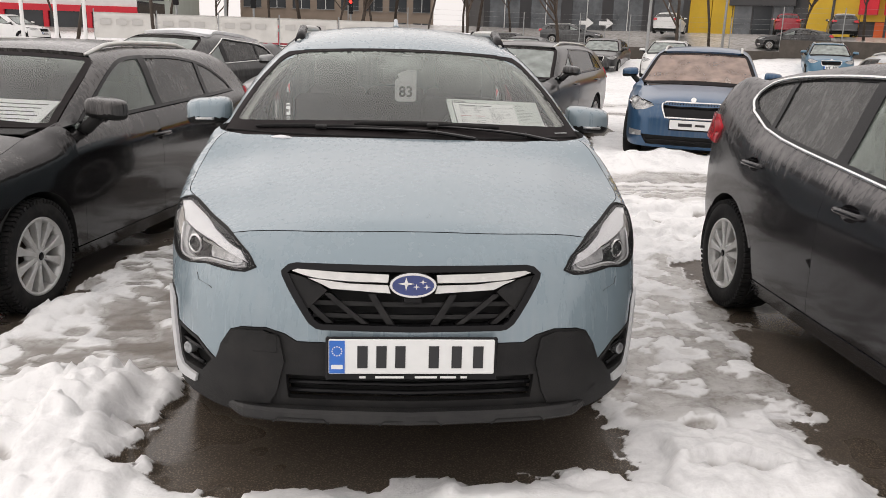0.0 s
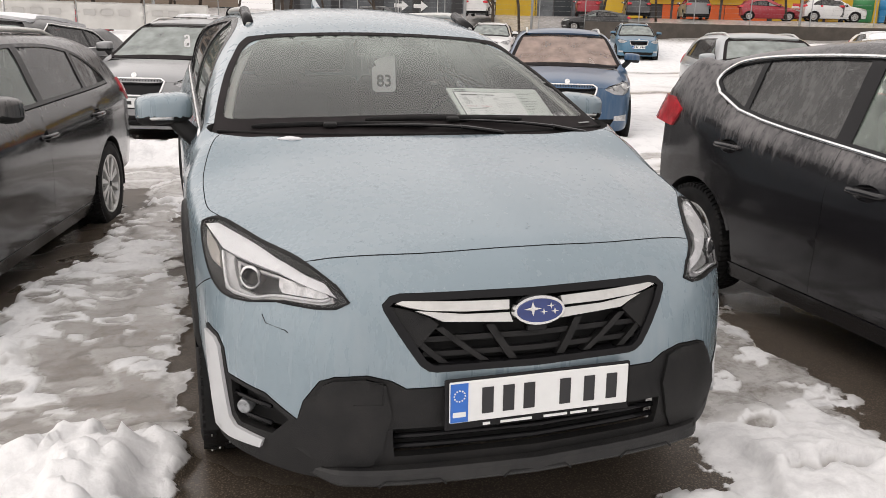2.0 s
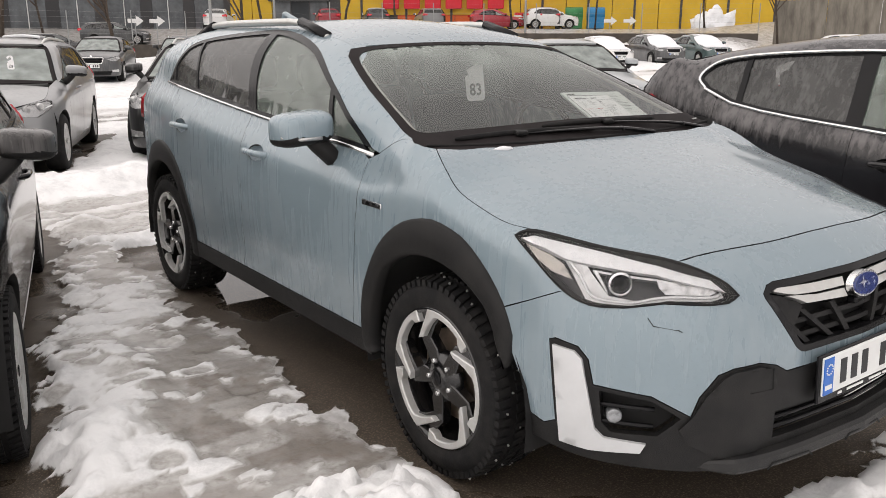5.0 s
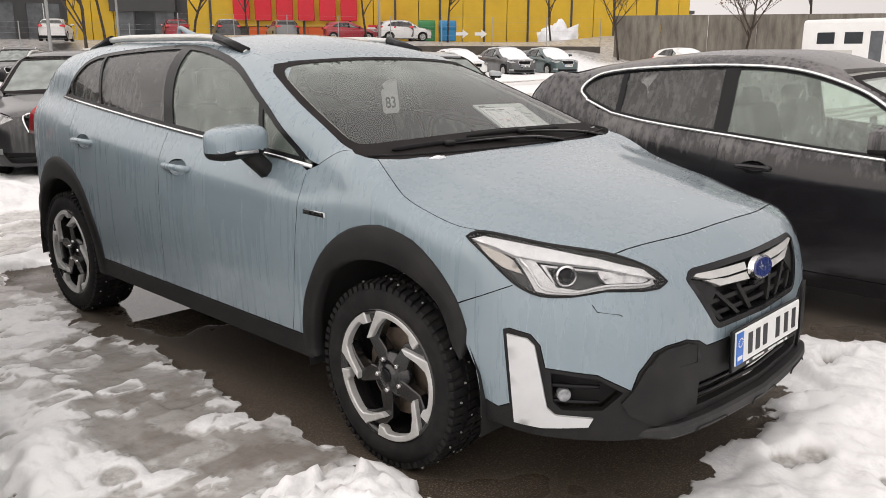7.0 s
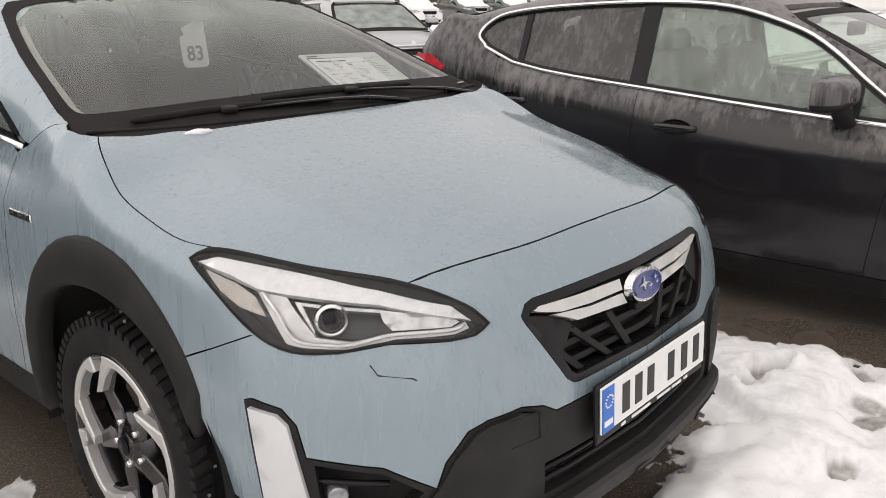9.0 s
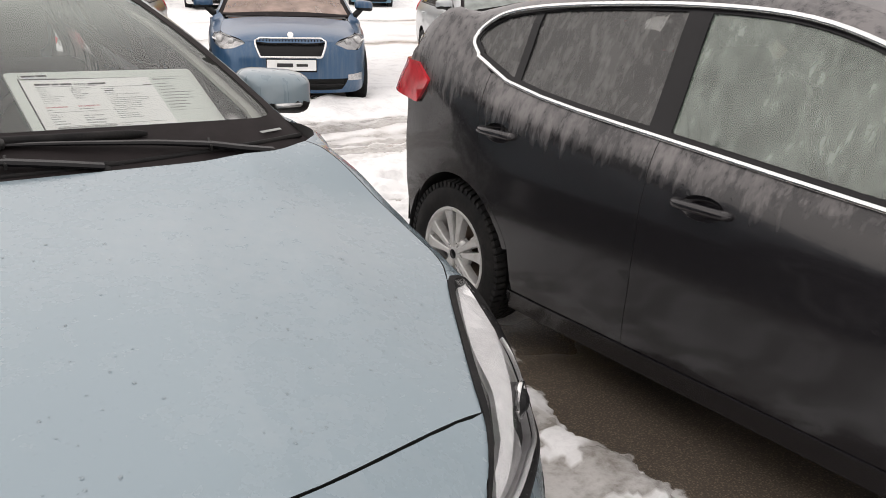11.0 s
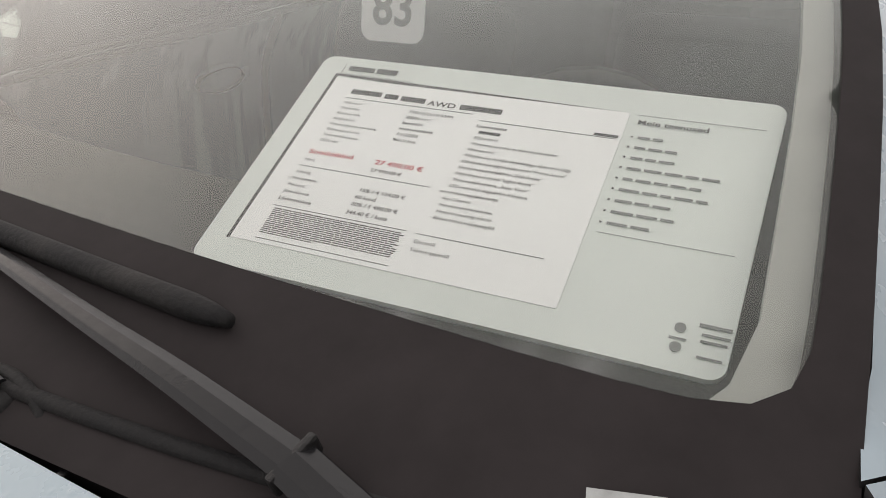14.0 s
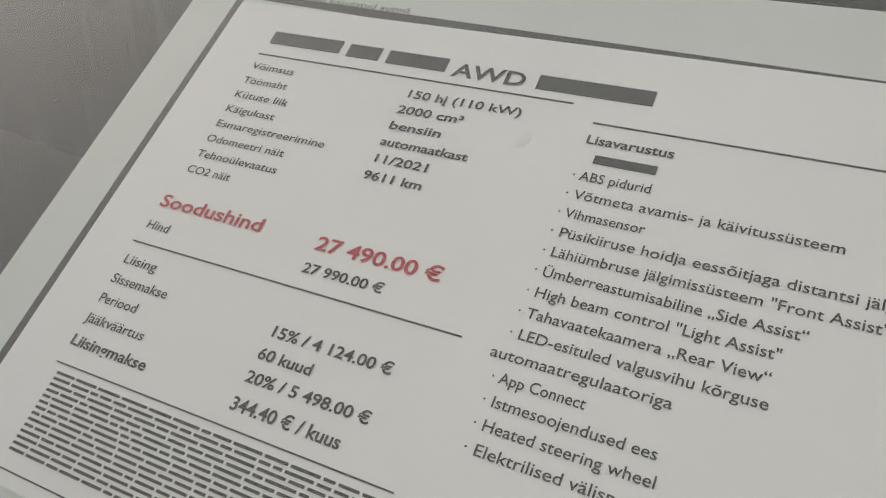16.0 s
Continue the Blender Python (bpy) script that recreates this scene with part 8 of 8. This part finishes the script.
def office(name, x0, x1, y, z0, z1, wall, label, cols, rows, depth=14, win=WINDOW, turn=0.0, sill=0.9):
    """A block with real window openings' frames and panes standing in front of its wall."""
    b = empty(name, pose(x0, y, 0, 0, 0, turn), label, "building")
    w = x1 - x0
    slabbox("wall", 0, w, 0, depth, z0, z1, wall, b)
    slabbox("roof", -0.2, w + 0.2, -0.2, depth, z1, z1 + 0.4, DARKPANEL, b)
    dw, dh = w / cols, (z1 - z0) / rows
    for i in range(cols):
        for j in range(rows):
            cx, cz = (i + 0.5) * dw, z0 + (j + 0.5) * dh
            o = slabbox("window", cx - dw * 0.36, cx + dw * 0.36, -0.06, 0.1, cz - dh * 0.3, cz + dh * 0.32, win, b)
            part("window_frame", box_bm((0.06, 0.05, dh * 0.62), (cx, -0.09, cz + dh * 0.01)), WHITEPAINT, o)
            part("window_sill", box_bm((dw * 0.76, 0.16, 0.06), (cx, -0.1, cz - dh * 0.31)), GALV, o)
    return b


def grow(rng, height, spread=1.0, levels=4):
    """A bare tree: verts and faces of the trunk and of the branches, and places for the last leaves."""
    tv, tf, bv, bf, leaves = [], [], [], [], []

    def add(pts, r0, r1, seg, V, F):
        v, f = tube(pts, r0, seg, 1.0, np.linspace(1, r1 / r0, len(pts)))
        o = len(V)
        V += v
        F += [tuple(i + o for i in t) for t in f]

    def limb(p, d, length, r, level):
        n = 4
        pts = [p]
        q, dd = p.copy(), d.copy()
        for i in range(n):
            dd = dd + np.array((rng.uniform(-1, 1), rng.uniform(-1, 1), rng.uniform(-0.3, 0.6))) * 0.16
            dd /= np.linalg.norm(dd)
            q = q + dd * length / n
            pts.append(q.copy())
        add(pts, r, r * 0.5, 6 if level < 2 else 3, tv if level == 0 else bv, tf if level == 0 else bf)
        if level >= levels:
            leaves.append(pts[-1])
            return
        kids = (9, 5, 4, 3)[min(level, 3)]
        for k in range(kids):
            t = rng.uniform(0.3, 1.0)
            i = min(int(t * n), n - 1)
            base = pts[i] + (pts[i + 1] - pts[i]) * (t * n - i)
            a = rng.uniform(0, 2 * math.pi)
            out = np.array((math.cos(a), math.sin(a), 0)) * spread
            nd = dd * 0.55 + out * 0.65 + np.array((0, 0, 0.25))
            limb(base, nd / np.linalg.norm(nd), length * rng.uniform(0.42, 0.62), r * 0.5 * (1.1 - 0.4 * t), level + 1)

    limb(np.zeros(3), np.array((0, 0, 1.0)), height * 0.7, height * 0.0105, 0)
    return (tv, tf), (bv, bf), leaves


def tree(m, height, seed, leafy=0.5):
    rng = random.Random(seed)
    (tv, tf), (bv, bf), leaves = grow(rng, height)
    t = empty("tree", m, "bare street tree with a few withered leaves", "tree", "street trees")
    mesh_ob("trunk", tv, tf, BARK, t)
    crown = mesh_ob("crown", bv, bf, TWIG, t)
    lv, lf = [], []
    for p in leaves:
        for _ in range(2):
            if rng.random() > leafy:
                continue
            c = np.array(p) + np.array([rng.uniform(-0.15, 0.15) for _ in range(3)])
            a, b_ = np.array([rng.uniform(-1, 1) for _ in range(3)]), np.array([rng.uniform(-1, 1) for _ in range(3)])
            a, b_ = a / np.linalg.norm(a) * 0.07, b_ / np.linalg.norm(b_) * 0.05
            o = len(lv)
            lv += [c - a, c + b_, c + a, c - b_]
            lf.append((o, o + 1, o + 2, o + 3))
    if lv:
        tagged(mesh_ob("leaves", lv, lf, LEAF, crown), kind="stuff")
    return t


def fence_line(pts, z, height=1.9):
    """A mesh fence on a low wall along the street."""
    wall = None
    for (x0, y0), (x1, y1) in zip(pts, pts[1:]):
        L = math.hypot(x1 - x0, y1 - y0)
        a = math.degrees(math.atan2(y1 - y0, x1 - x0))
        zz = float(terrain(np.array((x0 + x1) / 2), np.array((y0 + y1) / 2)))
        w = part("low_wall", box_bm((L, 0.3, 1.1), (L / 2, 0, 0.05), 0.02, 1), LOWWALL)
        w.matrix_world = pose(x0, y0, zz + 0.25, 0, 0, a)
        tagged(w, "low dark retaining wall along the street", "wall", kind="structure")
        f = empty("fence", pose(x0, y0, zz + 0.85, 0, 0, a), "grey steel mesh fence on a low wall", "fence", "street fence")
        n = max(1, int(L / 3))
        for i in range(n + 1):
            part("fence_post", cyl_bm(0.03, 0.03, height, 8, Matrix.Translation((i * L / n, 0, height / 2))), GALV, f)
        for k in range(7):
            part("fence_wire", box_bm((L, 0.006, 0.006), (L / 2, 0, 0.1 + k * (height - 0.15) / 6)), GALV, f)


supermarket()
office("office_building", 8.5, 26.0, 68.4, 1.0, 11.0, DARKPANEL, "dark grey clad shop building with glazed front", 5, 2, win=SHOPGLASS)
office("apartment_building", -52, -21, 84, 0.0, 16, PALEWALL, "pale green-grey block with small windows", 9, 5)
office("apartment_building", -16, 6, 96, 0.0, 13, BROWNWALL, "brown rendered block behind the trees", 8, 4)
# low shop with red frames at the far corner
shop = empty("corner_shop", pose(-34, 62, 0), "low glazed shop with red window frames", "building")
slabbox("wall", 0, 16, 0, 8, 0, 3.2, WINDOW, shop)
for i in range(6):
    slabbox("red_post", i * 3.1, i * 3.1 + 0.35, -0.2, 0.0, 0, 2.6, SIGNRED, shop)
slabbox("red_beam", 0, 16, -0.22, 0.02, 2.3, 2.75, SIGNRED, shop)
slabbox("white_fascia", 0, 16, -0.1, 0.05, 2.75, 3.3, WHITEPAINT, shop)

fence_line([(-2, 47.5), (12, 48.5), (24, 47), (33, 42.5), (41, 36), (46.5, 31)], 0.4)

# banners along the pavement
for i in range(5):
    bn = empty("banner", pose(-14.0 + i * 2.95, 40 + i * 0.15, 0.1, 0, 0, 3), "white printed banner on a steel fence", "banner", "fence banners")
    bm = bmesh.new()
    bmesh.ops.create_grid(bm, x_segments=18, y_segments=8, size=0.5)
    for v in bm.verts:
        x, y = v.co.x * 2.85, v.co.y * 1.2
        v.co = (x + 1.45, 0.04 * math.sin(5 * x + i) + 0.02 * math.sin(9 * y), 1.35 + y)
    bmesh.ops.solidify(bm, geom=bm.faces[:], thickness=0.01)
    part("cloth", bm, BANNER, bn, smooth=True)
    part("fence_post", cyl_bm(0.03, 0.03, 2.1, 8, Matrix.Translation((0, 0.06, 1.05))), GALV, bn)
    for j in range(3):
        part("print_bar", box_bm((0.5, 0.02, 0.26), (0.55 + j * 0.75, -0.05, 1.5)), FAINT, bn)

# flag poles
for x, y in ((-14.6, 33.2), (-13.2, 33.0), (-12.0, 32.8)):
    p = part("flag_pole", cyl_bm(0.08, 0.05, 8, 12, Matrix.Translation((0, 0, 4))), WHITEPAINT)
    p.matrix_world = pose(x, y, 0.1)
    tagged(p, "white tapered flag pole", "pole", "flag poles")

# lamp posts, sign poles, traffic lights
for x, y, h in ((14.2, 42.0, 8), (38.0, 44.0, 8), (-8.4, 44, 7), (22.5, 52, 8)):
    zz = float(terrain(np.array(x), np.array(y)))
    lp = empty("street_lamp", pose(x, y, zz), "grey steel street lamp post", "lamp post", "street lamps")
    part("pole", cyl_bm(0.09, 0.06, h, 10, Matrix.Translation((0, 0, h / 2))), GALV, lp)
    part("arm", cyl_bm(0.04, 0.04, 1.6, 8, pose(0, -0.7, h - 0.1, 80)), GALV, lp)
    part("lamp_head", box_bm((0.25, 0.6, 0.12), (0, -1.6, h + 0.02), 0.03), DARKPANEL, lp)
for x, y in ((-7.2, 46), (-11.2, 45), (-2.0, 52)):
    tl = empty("traffic_light", pose(x, y, 0.3), "black traffic light on a grey pole", "traffic light", "traffic lights")
    part("pole", cyl_bm(0.06, 0.06, 3.2, 8, Matrix.Translation((0, 0, 1.6))), GALV, tl)
    part("housing", box_bm((0.3, 0.2, 0.9), (0, -0.1, 2.75), 0.04), M["black"], tl)
    part("red_lamp", cyl_bm(0.1, 0.1, 0.04, 16, pose(0, -0.22, 3.03, 90)), mat("lit_red_signal", (0.9, 0.03, 0.02), 0.3, emit=2.5), tl)
# white arrows of the shop car park
for x, y, z, a in ((13.1, 51.5, 1.35, 0), (14.4, 51.5, 1.35, 0), (44.0, 41.5, 1.6, -35), (45.2, 40.7, 1.6, -35)):
    ar = part("arrow_sign", slab([(-0.45, -0.12), (0.05, -0.12), (0.05, -0.32), (0.5, 0), (0.05, 0.32), (0.05, 0.12), (-0.45, 0.12)], -0.02, 0.02), WHITEPAINT)
    ar.matrix_world = pose(x, y, z + 1.2, 90, 0, a)
    tagged(ar, "white arrow sign on the street fence", "sign", "arrow signs")
    po = part("sign_pole", cyl_bm(0.025, 0.025, 2.4, 8, Matrix.Translation((0, 0, 0))), GALV)
    po.matrix_world = pose(x, y + 0.05, z + 0.15)
    tagged(po, "thin steel sign pole", "pole", "sign poles")

# concrete wall at the end of the car park
for i in range(6):
    x, y = 47 + i * 1.35, 30.2 - i * 2.7
    pn = part("concrete_panel", box_bm((3.0, 0.22, 3.9), (1.5, 0, 1.95), 0.02, 1), CONCRETE)
    pn.matrix_world = pose(x, y, 0.0, 0, 0, -63.4)
    tagged(pn, "tall stained concrete wall panel", "wall", "concrete wall", "structure")
far_roof = office("warehouse", 62, 100, 52, 0, 6.4, PALEWALL, "pale low warehouse behind the concrete wall", 6, 2)

# camper van
cv = empty("camper_van", pose(41.4, 11.9, 0.1, 0, 0, -100), "white camper van with dark windows", "camper van")
part("body", box_bm((6.6, 2.3, 2.3), (0, 0, 1.85), 0.18, 3), WHITEPAINT, cv)
part("cab", box_bm((1.6, 2.1, 1.5), (4.0, 0, 1.2), 0.25, 3), WHITEPAINT, cv)
for x in (-2.0, -0.6, 1.4):
    part("side_window", box_bm((0.9, 0.04, 0.55), (x, -1.16, 2.1), 0.02), WINDOW, cv)
part("door", box_bm((0.6, 0.05, 1.6), (0.5, -1.155, 1.6), 0.02), SHOPGLASS, cv)
part("stripe", box_bm((2.4, 0.03, 0.25), (-1.8, -1.165, 1.4)), FAINT, cv)
for x in (-1.6, 3.7):
    for y in (-1.05, 1.05):
        part("wheel", cyl_bm(0.36, 0.36, 0.25, 20, pose(x, y, 0.36, 90)), M["rubber"], cv)

# snow heap by the shop
bm = bmesh.new()
bmesh.ops.create_icosphere(bm, subdivisions=4, radius=1)
for v in bm.verts:
    q = v.co.normalized()
    k = 1 + 0.35 * noise.fractal(q * 2.2, 1.0, 2.0, 4) + 0.12 * noise.fractal(q * 9, 1.0, 2.0, 3)
    v.co = Vector((q.x * 1.9, q.y * 1.5, max(-0.2, q.z) * 2.0)) * k
heap = part("snow_mound", bm, SNOWCAP, smooth=True)
heap.matrix_world = pose(54.0, 39.9, 1.75)
tagged(heap, "large dirty heap of cleared snow", "snow heap")

# bins
for x, y, ma, lab in ((46.0, 47.2, GREENBIN, "green plastic waste container"), (47.4, 46.2, BLUEBIN, "blue plastic waste container")):
    zz = float(terrain(np.array(x), np.array(y)))
    bn = empty("waste_bin", pose(x, y, zz, 0, 0, -40), lab, "bin")
    part("body", box_bm((1.3, 1.0, 1.1), (0, 0, 0.65), 0.08), ma, bn)
    part("lid", cyl_bm(0.55, 0.55, 1.34, 18, pose(0, 0, 1.2, 0, 90, 0)), ma, bn, smooth=True)

# trees
for i, (x, y, h) in enumerate(((-10.0, 36, 7), (-1.2, 43, 9), (4.9, 46, 9), (10.0, 44.5, 8), (15.0, 39.5, 7.5), (21.2, 51, 8), (27.8, 52, 8), (31.0, 50, 7), (39.0, 46.5, 7), (43.5, 42.5, 7), (49.0, 37.0, 7), (46.5, 29.5, 6.5), (50.5, 22.5, 7), (-19, 52, 9), (-6, 62, 11), (1, 66, 11), (-13, 70, 12), (7, 60, 10), (64, 50, 9), (74, 40, 10), (82, 30, 10), (-30, 56, 8), (-25.5, 60, 8), (-21.5, 56, 7), (-15.5, 61, 8), (-11.5, 57, 7), (-8.3, 61.5, 8), (-3.2, 57.5, 7), (-0.6, 61, 8), (3.2, 58, 7), (6.3, 63, 8), (9.6, 60, 7))):
    zz = float(terrain(np.array(x), np.array(y)))
    tree(pose(x, y, zz - 0.05, 0, 0, i * 47), h * 1.25, 100 + i, 0.35 if i % 3 else 0.7)

# cars on the street and before the shops
STREET = (("black saloon driving past on the street", 24.5, 51.5, BLACK, "liftback", -115), ("red hatchback before the shops", 29.4, 57.5, RED, "hatch", 155), ("dark car under snow before the shops", 32.3, 55.4, GREY, "hatch", 155),
          ("pale estate before the shops", 35.5, 53.0, SILVER, "estate", 155), ("red small car before the shops", 41.2, 47.8, RED, "hatch", 60), ("white off-road car before the shops", 44.2, 45.0, WHITE, "suv", 60),
          ("dark estate before the shops", 16.0, 58.0, GREY, "estate", 70), ("white hatchback before the shops", 21.5, 58.5, WHITE, "hatch", 150), ("grey estate on the street", 11.5, 55.0, GREY, "estate", 80),
          ("white van by the corner shop", -19.0, 47.0, WHITE, "suv", 75), ("dark sport utility car on the street", 2.5, 52.0, BLACK, "suv", 80), ("red car on the street corner", -4.5, 54.0, RED, "hatch", 80), ("dark car by the bins", 44.3, 48.6, GREY, "suv", 140))
for label, x, y, body, kind, turn in STREET:
    parked(label, x, y, body, kind, turn=turn, z=float(terrain(np.array(x), np.array(y))) + 0.03, detail=0, step=0.16, snow="roof" if "snow" in label else "", group="street cars")
